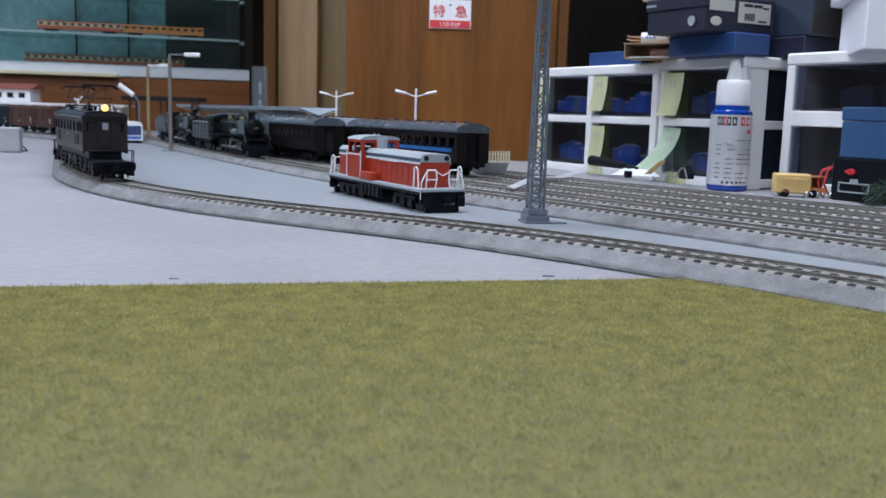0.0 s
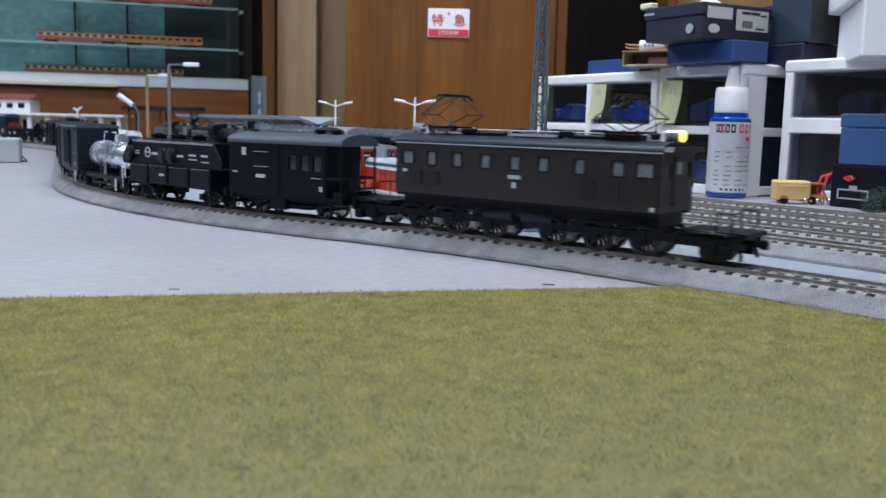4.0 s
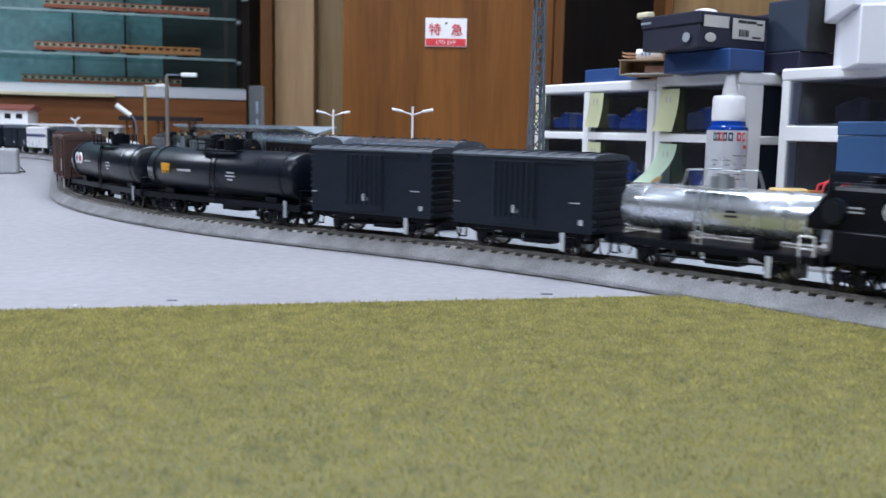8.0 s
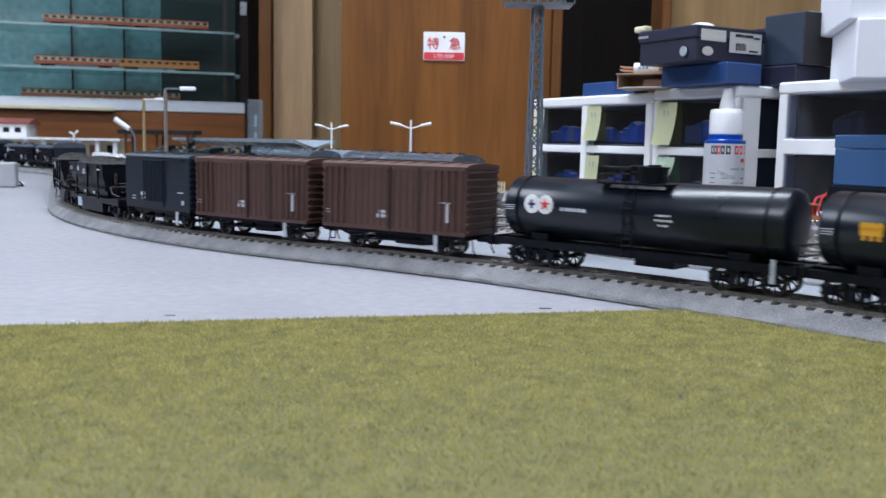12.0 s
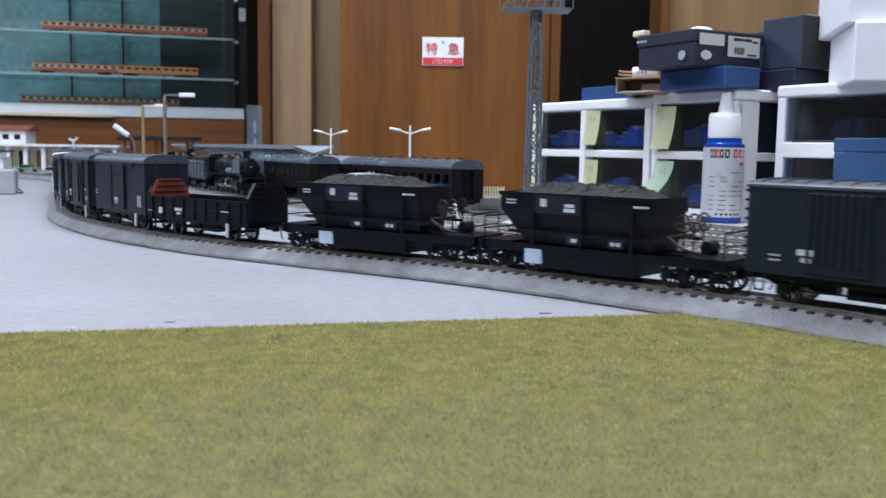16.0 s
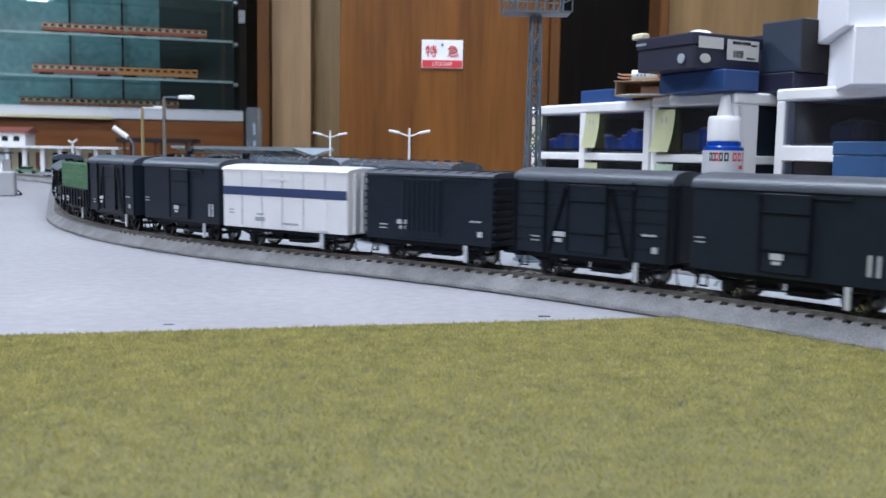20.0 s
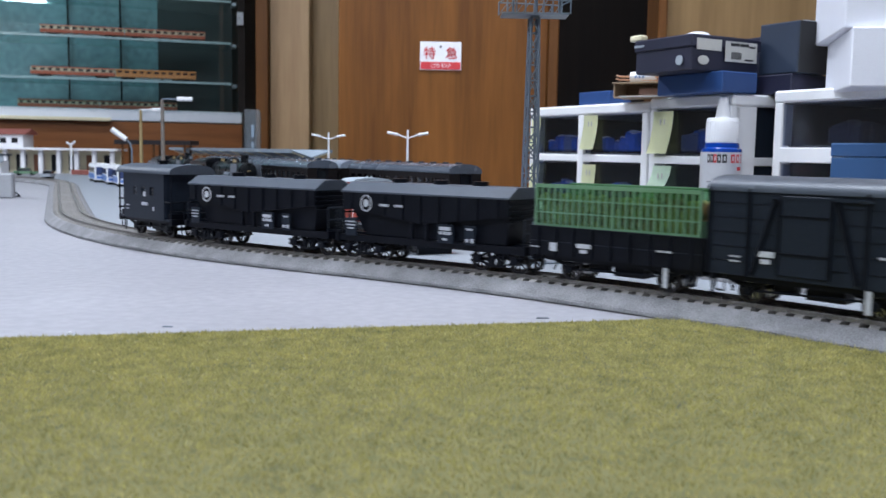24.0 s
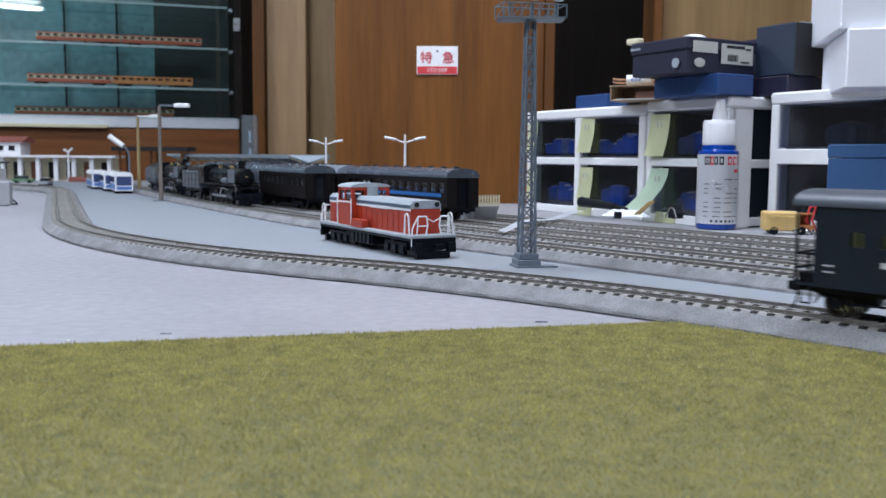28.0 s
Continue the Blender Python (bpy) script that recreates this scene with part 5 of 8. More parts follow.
        box(bm, (0.0690, y, 0.0375), (0.0050, 0.0050, 0.0044))
        lamp = part("headlamp", bm, CABGREY, t)
        bm = bmesh.new()
        rod(bm, (0.0714, y, 0.0375), (0.0722, y, 0.0375), 0.0018, 14)
        part("lens", bm, DARKWIN, lamp, smooth=True)
    boxes("tank_box", [((-0.006, -0.0158, 0.0200), (0.0200, 0.0060, 0.0060))], RED, t, 0.0004)
    # white handrails
    for s in (-1, 1):
        bm = bmesh.new()
        x = s * 0.0815
        for y in (-1, 1):
            line_rods(bm, [(x, y * 0.0170, 0.0100), (x, y * 0.0165, 0.0220), (x, y * 0.0120, 0.0300), (x, y * 0.0055, 0.0300), (x, y * 0.0045, 0.0240), (x, y * 0.0060, 0.0170)], 0.0006, 6)
            line_rods(bm, [(x, y * 0.0130, 0.0175), (x, y * 0.0120, 0.0300)], 0.0006, 6)
            line_rods(bm, [(x, y * 0.0126, 0.0235), (x, y * 0.0048, 0.0235)], 0.0005, 6)
        line_rods(bm, [(x, -0.0055, 0.0290), (x, 0, 0.0262), (x, 0.0055, 0.0290)], 0.0004, 6)
        part("end_handrail", bm, WHITE, t, "white wire handrail")
        for y in (-0.0172, 0.0172):
            bm = bmesh.new()
            xx = s * 0.071
            line_rods(bm, [(xx, y, 0.0170), (xx + s * 0.001, y, 0.0310), (xx + s * 0.0035, y, 0.0320), (xx + s * 0.006, y, 0.0300), (xx + s * 0.0075, y, 0.0170)], 0.0006, 6)
            part("side_handrail", bm, WHITE, t, "white wire handrail")
    for x in (-0.0455, -0.0190):
        bm = bmesh.new()
        line_rods(bm, [(x, -0.0172, 0.0180), (x, -0.0172, 0.0380)], 0.0006, 6)
        part("cab_handrail", bm, WHITE, t)
    # running gear
    lst = [((x, y, 0.0080), (0.034 if x > 0 else 0.044, 0.0020, 0.0052)) for x in (0.050, -0.048) for y in (-0.0125, 0.0125)]
    boxes("bogie_frame", lst, BLACK, t)
    for x in (0.064, 0.050, 0.036, -0.060, -0.036):
        wheelset(t, x, keyed=False)
    boxes("fuel_tank", [((-0.004, 0, 0.0095), (0.038, 0.030, 0.0090))] + [((-0.018 + i * 0.007, -0.0155, 0.0095), (0.0045, 0.0020, 0.0080)) for i in range(5)], BLACK, t)
    for x in (0.062, 0.050, 0.038, -0.060, -0.048, -0.036):
        boxes("axle_box", [((x, -0.0140, 0.0060), (0.0060, 0.0022, 0.0050))], BLACK, t)
    for s in (-1, 1):
        boxes("buffer_beam", [((s * 0.0815, 0, 0.0110), (0.0024, 0.0340, 0.0080))], BLACK, t)
        bm = bmesh.new()
        coupler(bm, s * 0.0820, s)
        box(bm, (s * 0.080, 0, 0.0035), (0.004, 0.026, 0.0050))
        for y in (-0.013, 0.013):
            box(bm, (s * 0.083, y, 0.0085), (0.0040, 0.0060, 0.0070))
        part("coupler", bm, BLACK, t)


NAVYGREY = material("dark_blue_grey_band", (0.06, 0.09, 0.14), 0.45, vary=0.1)
PANE2 = glass("cab_glass", (0.8, 0.88, 0.95), 0.03, 0.08)
diesel()


# ---- stock standing in the yard ----
def on_line(i, y, length):
    """Pose of a vehicle on yard line i whose near end stands at y."""
    a = on_yard(i, y)
    pts = YARD[i]
    k = pts.index(a)
    b = next((p for p in pts[k:] if p[3] >= a[3] + length), pts[-1])
    ang = math.degrees(math.atan2(a[1] - b[1], a[0] - b[0]))
    n = math.hypot(a[0] - b[0], a[1] - b[1])
    return pose(a[0] - (a[0] - b[0]) / n * length / 2, a[1] - (a[1] - b[1]) / n * length / 2, RT, 0, 0, ang)


COACHBROWN = material("coach_dark_brown", (0.011, 0.0085, 0.0090), 0.42, vary=0.25, scale=80, spec=0.15)
COACHPANE = glass("coach_glass", (0.55, 0.60, 0.70), 0.05, 0.08)
COACHROOF = material("coach_roof_grey", (0.075, 0.088, 0.112), 0.26, vary=0.15, scale=60, coat=0.2)
PALEROOF = material("pale_coach_roof", (0.21, 0.24, 0.29), 0.3, vary=0.12, scale=60)


def coach(m, length, label, roof=None, lit=False, vents=True):
    t = thing("passenger_coach", label, "coach", m, "coaches in the yard")
    half, w, low, top = length / 2, 0.0182, 0.0125, 0.0415
    n = int(length / 0.0155)
    z0, z1 = 0.0270, 0.0360
    bm = bmesh.new()
    for y in (-1, 1):
        box(bm, (0, y * (w - 0.0006), (low + z0) / 2), (2 * half, 0.0012, z0 - low))
        box(bm, (0, y * (w - 0.0006), (top + z1) / 2), (2 * half, 0.0012, top - z1))
        for i in range(n + 1):
            x = -half + 0.002 + i * (2 * half - 0.004) / n
            box(bm, (x, y * (w - 0.0006), (z0 + z1) / 2), (0.0052, 0.0012, z1 - z0))
    for s in (-1, 1):
        for y in (-1, 1):
            box(bm, (s * half, y * 0.0115, (low + top + 0.004) / 2), (0.0012, 0.0132, top + 0.004 - low))
        box(bm, (s * half, 0, top), (0.0012, 0.0110, 0.0060))
    box(bm, (0, 0, low + 0.0006), (2 * half, 2 * w, 0.0012))
    part("body", bm, COACHBROWN, t)
    for y in (-1, 1):
        for i in range(n):
            x = -half + 0.002 + (i + 0.5) * (2 * half - 0.004) / n
            boxes("window", [((x, y * (w - 0.0009), (z0 + z1) / 2), (0.0100, 0.0004, z1 - z0))], COACHPANE if lit else DARKWIN, t)
    if lit:
        boxes("seat_row", [((0, y, 0.0225), (2 * half - 0.01, 0.010, 0.0120)) for y in (-0.0105, 0.0105)], TRIMBLUE, t, label="bright blue seats")
        boxes("blue_band", [((0.028, -(w + 0.0002), 0.0242), (0.128, 0.0005, 0.0034))], TRIMBLUE, t, label="bright blue band below the windows")
    bm = bmesh.new()
    prism(bm, [(-w - 0.0008, top - 0.0004)] + arch(w + 0.0008, top, 0.0086, 14) + [(w + 0.0008, top - 0.0004)], -half - 0.001, half + 0.001)
    part("roof", bm, roof or COACHROOF, t, "grey arched roof", True)
    if vents:
        for i in range(9):
            x = -half + (i + 0.5) * 2 * half / 9
            bm = bmesh.new()
            box(bm, (x, 0, top + 0.0090), (0.0050, 0.0052, 0.0020))
            bevel(bm, 0.0006)
            part("roof_vent", bm, DARKGREY, t)
    for s in (-1, 1):
        boxes("end_door", [((s * (half - 0.0008), 0, 0.0265), (0.0008, 0.0098, 0.0260))], DARKWIN if not lit else BLACK, t)
        boxes("gangway", [((s * (half + 0.0012), y, 0.0265), (0.0016, 0.0012, 0.0270)) for y in (-0.0058, 0.0058)] + [((s * (half + 0.0012), 0, 0.0404), (0.0016, 0.0128, 0.0012))], BLACK, t)
        for x in (s * (half - 0.036),):
            b = thing_part("bogie", t, pose(x, 0, 0))
            boxes("side_frame", [((0, y, 0.0066), (0.036, 0.0020, 0.0046)) for y in (-0.0122, 0.0122)], BLACK, b)
            for dx in (-0.0145, 0.0145):
                wheelset(b, dx, keyed=False)
        bm = bmesh.new()
        coupler(bm, s * half, s)
        box(bm, (s * (half - 0.001), 0, 0.0105), (0.0020, 0.0300, 0.0040))
        part("coupler", bm, BLACK, t)
    boxes("underframe_box", [((0, 0, 0.0090), (0.070, 0.024, 0.0080)), ((0.048, 0, 0.0095), (0.014, 0.020, 0.006))], BLACK, t)


IRON = material("weathered_iron", (0.005, 0.0058, 0.0078), 0.30, 0.0, spec=0.25, vary=0.4, scale=120, fine=700)
TENDERGREY = material("tender_grey", (0.115, 0.13, 0.155), 0.38, vary=0.15, scale=60)


def steam_loco(m, label, tender=True):
    """Steam locomotive, front at +x."""
    t = thing("steam_locomotive", label, "locomotive", m, "steam locomotives in the yard")
    bm = bmesh.new()
    lathe(bm, [(0.0004, -0.068), (0.0108, -0.067), (0.0112, -0.02), (0.0112, 0.066), (0.0100, 0.0665), (0.0096, 0.0685), (0.0040, 0.0700)], 28, Matrix.Translation((0, 0, 0.0335)) @ Matrix.Rotation(radians(90), 4, "Y"))
    part("boiler", bm, IRON, t, smooth=True)
    bm = bmesh.new()
    for x in (-0.04, -0.015, 0.012, 0.036):
        lathe(bm, [(0.01125, -0.0006), (0.0116, 0), (0.01125, 0.0006)], 28, Matrix.Translation((x, 0, 0.0335)) @ Matrix.Rotation(radians(90), 4, "Y"))
    part("boiler_band", bm, IRON, t, smooth=True)
    bm = bmesh.new()
    lathe(bm, [(0.0052, 0.042), (0.0046, 0.046), (0.0046, 0.0525), (0.0056, 0.0535), (0.0052, 0.0540)], 18, Matrix.Translation((0.054, 0, 0)))
    part("chimney", bm, IRON, t, smooth=True)
    bm = bmesh.new()
    ball(bm, (0.008, 0, 0.0440), 0.0075, 14, 8, (2.0, 1, 0.85))
    part("steam_dome", bm, IRON, t, smooth=True)
    bm = bmesh.new()
    rod(bm, (0.0690, 0, 0.0470), (0.0745, 0, 0.0470), 0.0030, 14)
    lamp = part("headlamp", bm, IRON, t, smooth=True)
    bm = bmesh.new()
    rod(bm, (0.0745, 0, 0.0470), (0.0750, 0, 0.0470), 0.0025, 14)
    part("lens", bm, WINDOW, lamp)
    boxes("front_plate", [((0.0704, 0, 0.0345), (0.0006, 0.0040, 0.0013))], BRASSPOLE, t, label="small brass front plate")
    for y in (-1, 1):
        boxes("smoke_deflector", [((0.058, y * 0.0150, 0.0350), (0.026, 0.0008, 0.0160))], TENDERGREY, t, 0.0003, "grey smoke deflector plate")
        boxes("running_board", [((0.0, y * 0.0128, 0.0240), (0.148, 0.0075, 0.0012))], IRON, t)
        bm = bmesh.new()
        rod(bm, (0.050, y * 0.0125, 0.0125), (0.070, y * 0.0125, 0.0125), 0.0058, 16)
        part("cylinder", bm, IRON, t, smooth=True)
        bm = bmesh.new()
        box(bm, (0.004, y * 0.0138, 0.0100), (0.062, 0.0014, 0.0026))
        rod(bm, (-0.006, y * 0.0144, 0.0100), (0.052, y * 0.0144, 0.0125), 0.0010, 6)
        line_rods(bm, [(0.010, y * 0.0150, 0.0100), (0.016, y * 0.0150, 0.0200), (0.048, y * 0.0150, 0.0180)], 0.0009, 6)
        part("side_rod", bm, BRIGHT, t, "bright steel side rods")
        bm = bmesh.new()
        line_rods(bm, [(-0.045, y * 0.0118, 0.0392), (0.060, y * 0.0118, 0.0392)], 0.0005, 5)
        line_rods(bm, [(-0.045, y * 0.0128, 0.0300), (0.010, y * 0.0128, 0.0270), (0.045, y * 0.0128, 0.0300)], 0.0009, 6)
        part("boiler_pipe", bm, IRON, t)
    bm = bmesh.new()
    for s in (-1, 1):
        box(bm, (-0.0700, s * 0.0165, 0.0330), (0.0260, 0.0012, 0.0200))
        box(bm, (-0.0570, s * 0.0120, 0.0430), (0.0014, 0.0100, 0.0020))
    box(bm, (-0.0580, 0, 0.0330), (0.0012, 0.0320, 0.0200))
    part("cab", bm, IRON, t)
    bm = bmesh.new()
    prism(bm, [(-0.0180, 0.0428)] + arch(0.0180, 0.0428, 0.0060) + [(0.0180, 0.0428)], -0.0860, -0.0560)
    part("cab_roof", bm, IRON, t, smooth=True)
    boxes("cab_window", [((-0.0690, y, 0.0365), (0.0110, 0.0010, 0.0070)) for y in (-0.0173, 0.0173)], DARKWIN, t)
    for x in (-0.030, -0.020, 0.022, 0.030):
        bm = bmesh.new()
        rod(bm, (x, -0.004, 0.0440), (x, -0.004, 0.0480), 0.0010, 8)
        part("boiler_valve", bm, BRASSPOLE, t, smooth=True)
    for y in (-1, 1):
        bm = bmesh.new()
        rod(bm, (0.020, y * 0.0135, 0.0290), (0.042, y * 0.0135, 0.0290), 0.0036, 12)
        part("air_reservoir", bm, TENDERGREY, t, smooth=True)
        bm = bmesh.new()
        line_rods(bm, [(0.076, y * 0.0150, 0.0160), (0.076, y * 0.0150, 0.0240), (0.066, y * 0.0150, 0.0270)], 0.0006, 6)
        part("front_handrail", bm, BRIGHT, t)
    boxes("main_frame", [((-0.004, 0, 0.0140), (0.150, 0.0100, 0.0100))], BLACK, t)
    boxes("buffer_beam", [((0.0800, 0, 0.0125), (0.0024, 0.0340, 0.0060)), ((0.0800, 0, 0.0050), (0.0020, 0.026, 0.0060)), ((0.074, 0, 0.0210), (0.016, 0.030, 0.0012))], BLACK, t)
    bm = bmesh.new()
    coupler(bm, 0.0812, 1)
    part("coupler", bm, BLACK, t)
    for x in (-0.030, -0.008, 0.014, 0.034):
        wheelset(t, x, True, keyed=False)
    for x in (0.060, -0.056):
        wheelset(t, x, keyed=False)


def tender(m, label):
    t = thing("tender", label, "tender", m, "steam locomotives in the yard")
    bm = bmesh.new()
    box(bm, (0, 0, 0.0270), (0.090, 0.0340, 0.0230))
    bevel(bm, 0.0008)
    part("water_tank", bm, TENDERGREY, t, "pale grey tender side")
    for y in (-0.0172, 0.0172):
        boxes("tank_band", [((0, y, z), (0.088, 0.0006, 0.0008)) for z in (0.0200, 0.0270, 0.0350)], IRON, t)
        boxes("tank_rib", [((x, y, 0.0270), (0.0008, 0.0006, 0.0220)) for x in (-0.030, -0.010, 0.010, 0.030)], IRON, t)
    bm = bmesh.new()
    box(bm, (0.008, 0, 0.0405), (0.060, 0.0300, 0.0060))
    part("coal_rim", bm, IRON, t)
    bm = bmesh.new()
    heap(bm, -0.020, 0.036, 0.0140, 0.0430, 0.0040, 16, 7, 31)
    part("coal", bm, COAL, t)
    for x in (-0.028, 0.028):
        b = thing_part("bogie", t, pose(x, 0, 0))
        boxes("side_frame", [((0, y, 0.0070), (0.032, 0.0020, 0.0050)) for y in (-0.0122, 0.0122)], BLACK, b)
        for dx in (-0.0105, 0.0105):
            wheelset(b, dx, keyed=False)
    boxes("underframe", [((0, 0, 0.0140), (0.092, 0.026, 0.0040))], BLACK, t)


steam_loco(on_line(0, 1.095, 0.160), "black steam locomotive with a grey smoke deflector")
tender(on_line(0, 1.242, 0.090), "grey locomotive tender heaped with coal")
steam_loco(on_line(0, 1.345, 0.160), "black steam locomotive standing behind another")
tender(on_line(0, 1.495, 0.090), "dark locomotive tender heaped with coal")
coach(on_line(1, 1.030, 0.212), 0.210, "dark brown passenger coach with a grey roof")
coach(on_line(1, 1.225, 0.212), 0.210, "dark brown passenger coach with a grey roof", vents=False)
coach(on_line(2, 0.872, 0.205), 0.203, "dark brown passenger coach with blue seats inside", lit=True)
coach(on_line(2, 1.058, 0.215), 0.213, "dark brown passenger coach with a ribbed pale roof", PALEROOF)
coach(on_line(2, 1.250, 0.215), 0.213, "dark brown passenger coach with a grey roof")

# ---- platform with canopy, lamps and fence ----
PX, PY, PANG = 0.048, 0.925, 117.0
PUX, PUY = math.cos(radians(PANG)), math.sin(radians(PANG))


def on_platform(d, z=0.0, side=0.0):
    return PX + d * PUX + side * PUY, PY + d * PUY - side * PUX, z


def platform():
    x, y, _ = on_platform(0)
    t = thing("station_platform", "grey model station platform with a fenced ramp end", "platform", pose(x, y, 0, 0, 0, PANG))
    bm = bmesh.new()
    box(bm, (0.70, 0.015, 0.0105), (1.36, 0.062, 0.021))
    bevel(bm, 0.0008)
    part("slab", bm, CONCRETE, t)
    bm = bmesh.new()
    v = [bm.verts.new(c) for c in ((0.02, -0.016, 0.021), (0.02, 0.016, 0.021), (0.0, 0.014, 0.021), (0.0, -0.014, 0.021), (0.02, -0.016, 0), (0.02, 0.016, 0), (0.010, 0.012, 0), (0.010, -0.012, 0))]
    for f in ((0, 1, 2, 3), (4, 7, 6, 5), (2, 6, 7, 3), (0, 3, 7, 4), (1, 5, 6, 2)):
        bm.faces.new([v[i] for i in f])
    part("end_block", bm, CONCRETE, t)
    for i in range(5):
        boxes("step", [((0.012 + i * 0.006, 0.0195, 0.002 + i * 0.0036), (0.007, 0.007, 0.004 + i * 0.0072 * 0.5))], CONCRETE, t)
    boxes("fence_rail", [((0.002, 0, z), (0.0010, 0.030, 0.0010)) for z in (0.0245, 0.0295)], CREAM, t, label="cream fence rail")
    for i in range(10):
        bm = bmesh.new()
        yy = -0.0145 + i * 0.029 / 9
        box(bm, (0.002, yy, 0.0268), (0.0010, 0.0016, 0.0115))
        part("fence_picket", bm, CREAM, t)


platform()


def butterfly_canopy():
    x, y, _ = on_platform(0.44, 0, -0.038)
    t = thing("platform_canopy", "blue-grey butterfly canopy on cream frames over the platform", "canopy", pose(x, y, 0.021, 0, 0, PANG))
    bm = bmesh.new()
    prism(bm, [(-0.031, 0.0490), (0.0, 0.0385), (0.031, 0.0490), (0.031, 0.0502), (0.0, 0.0400), (-0.031, 0.0502)], 0.0, 0.90)
    part("roof", bm, CANOPY, t)
    for i in range(11):
        bm = bmesh.new()
        d = 0.004 + i * 0.0885
        rod(bm, (d, -0.030, 0.0470), (d, 0, 0.0365), 0.0010, 6)
        rod(bm, (d, 0.030, 0.0470), (d, 0, 0.0365), 0.0010, 6)
        rod(bm, (d, 0, 0.0), (d, 0, 0.0370), 0.0013, 8)
        rod(bm, (d, -0.014, 0.0415), (d, 0, 0.0290), 0.0007, 6)
        rod(bm, (d, 0.014, 0.0415), (d, 0, 0.0290), 0.0007, 6)
        part("frame_post", bm, CREAM, t, "cream post with sloping arms")
    for yy in (-0.030, 0.030):
        boxes("edge_beam", [((0.45, yy, 0.0480), (0.90, 0.0012, 0.0052))], CANOPY, t)


butterfly_canopy()


def twin_lamp(d):
    x, y, _ = on_platform(d, 0, -0.039)
    t = thing("platform_lamp", "white twin-armed platform lamp post", "lamp post", pose(x, y, 0.021, 0, 0, 0), "platform lamps")
    bm = bmesh.new()
    rod(bm, (0, 0, 0), (0, 0, 0.0735), 0.0016, 10, 0.0012)
    part("post", bm, WHITE, t, smooth=True)
    for s in (-1, 1):
        bm = bmesh.new()
        line_rods(bm, [(0, 0, 0.0645), (s * 0.007, 0, 0.0665), (s * 0.0125, 0, 0.0690)], 0.0008, 7)
        arm = part("arm", bm, WHITE, t)
        bm = bmesh.new()
        rod(bm, (s * 0.0110, 0, 0.0682), (s * 0.0225, 0, 0.0704), 0.0015, 10)
        part("lamp_head", bm, WHITE, arm, smooth=True)


twin_lamp(0.368), twin_lamp(0.115)


# ---- poles, buses, cars and the station at the far end ----
POLEBROWN = material("brown_grey_pole", (0.17, 0.145, 0.125), 0.5, vary=0.15)


def pole(x, y, h, mat, arm, label):
    t = thing("pole_lamp", label, "lamp post", pose(x, y, 0))
    bm = bmesh.new()
    rod(bm, (0, 0, 0), (0, 0, h), 0.0033, 10, 0.0025)
    part("post", bm, mat, t, smooth=True)
    boxes("base", [((0, 0, 0.0010), (0.020, 0.016, 0.0020))], MASTGREY, t)
    bm = bmesh.new()
    box(bm, (arm / 2, 0, h + 0.0010), (abs(arm), 0.0040, 0.0024))
    a = part("arm", bm, WHITE if mat is BRASSPOLE else MASTGREY, t)
    bm = bmesh.new()
    box(bm, (arm * 0.8, 0, h + 0.0012), (abs(arm) * 0.55, 0.0075, 0.0062))
    bevel(bm, 0.0012)
    part("lamp_head", bm, WHITE, a, "white lamp head")


pole(-0.420, 1.380, 0.142, POLEBROWN, 0.042, "tall grey pole lamp with a long white head")
pole(-0.551, 1.680, 0.138, BRASSPOLE, 0.040, "tall brass-coloured pole lamp with a white head")


def curved_lamp():
    t = thing("street_lamp", "small grey street lamp with a bent arm and white head", "street lamp", pose(-0.575, 1.700, 0))
    bm = bmesh.new()
    line_rods(bm, [(0, 0, 0), (0, 0, 0.066), (-0.003, 0, 0.078), (-0.012, 0, 0.087)], 0.0017, 8)
    part("post", bm, MASTGREY, t)
    bm = bmesh.new()
    rod(bm, (-0.010, 0, 0.085), (-0.036, 0, 0.103), 0.0046, 12, 0.0052)
    part("lamp_head", bm, WHITE, t, "white lamp head", True)
    t = thing("street_lamp", "small white street lamp with a forked head", "street lamp", pose(-0.944, 2.335, 0))
    bm = bmesh.new()
    rod(bm, (0, 0, 0), (0, 0, 0.078), 0.0032, 10, 0.0024)
    part("post", bm, WHITE, t, smooth=True)
    for s in (-1, 1):
        bm = bmesh.new()
        rod(bm, (0, 0, 0.074), (s * 0.011, 0, 0.080 + (s > 0) * 0.003), 0.0028, 8)
        part("lamp_head", bm, WHITE, t, smooth=True)


curved_lamp()


def bus(x, y, ang, label):
    t = thing("bus", label, "bus", pose(x, y, 0.0006, 0, 0, ang), "parked buses")
    bm = bmesh.new()
    prism(bm, [(-0.0150, 0.0050), (-0.0150, 0.0320), (-0.0125, 0.0365), (0.0125, 0.0365), (0.0150, 0.0320), (0.0150, 0.0050)], -0.062, 0.062)
    bevel(bm, 0.0024, 2)
    part("body", bm, WHITE, t, "white bus body", True)
    for y2 in (-0.0152, 0.0152):
        for i in range(7):
            boxes("window", [((-0.050 + i * 0.0160, y2, 0.0245), (0.0140, 0.0006, 0.0100))], DARKWIN, t)
        boxes("stripe", [((0, y2, 0.0120), (0.118, 0.0006, 0.0100))], BUSBLUE, t, label="blue lower stripe")
    boxes("windscreen", [((0.0622, 0, 0.0225), (0.0008, 0.0250, 0.0160))], NAVY, t)
    boxes("front_panel", [((0.0622, 0, 0.0100), (0.0008, 0.0240, 0.0050))], BUSBLUE, t)
    for x2 in (-0.040, 0.040):
        bm = bmesh.new()
        rod(bm, (x2, -0.0148, 0.0056), (x2, 0.0148, 0.0056), 0.0056, 16)
        part("wheel", bm, BLACK, t, smooth=True)


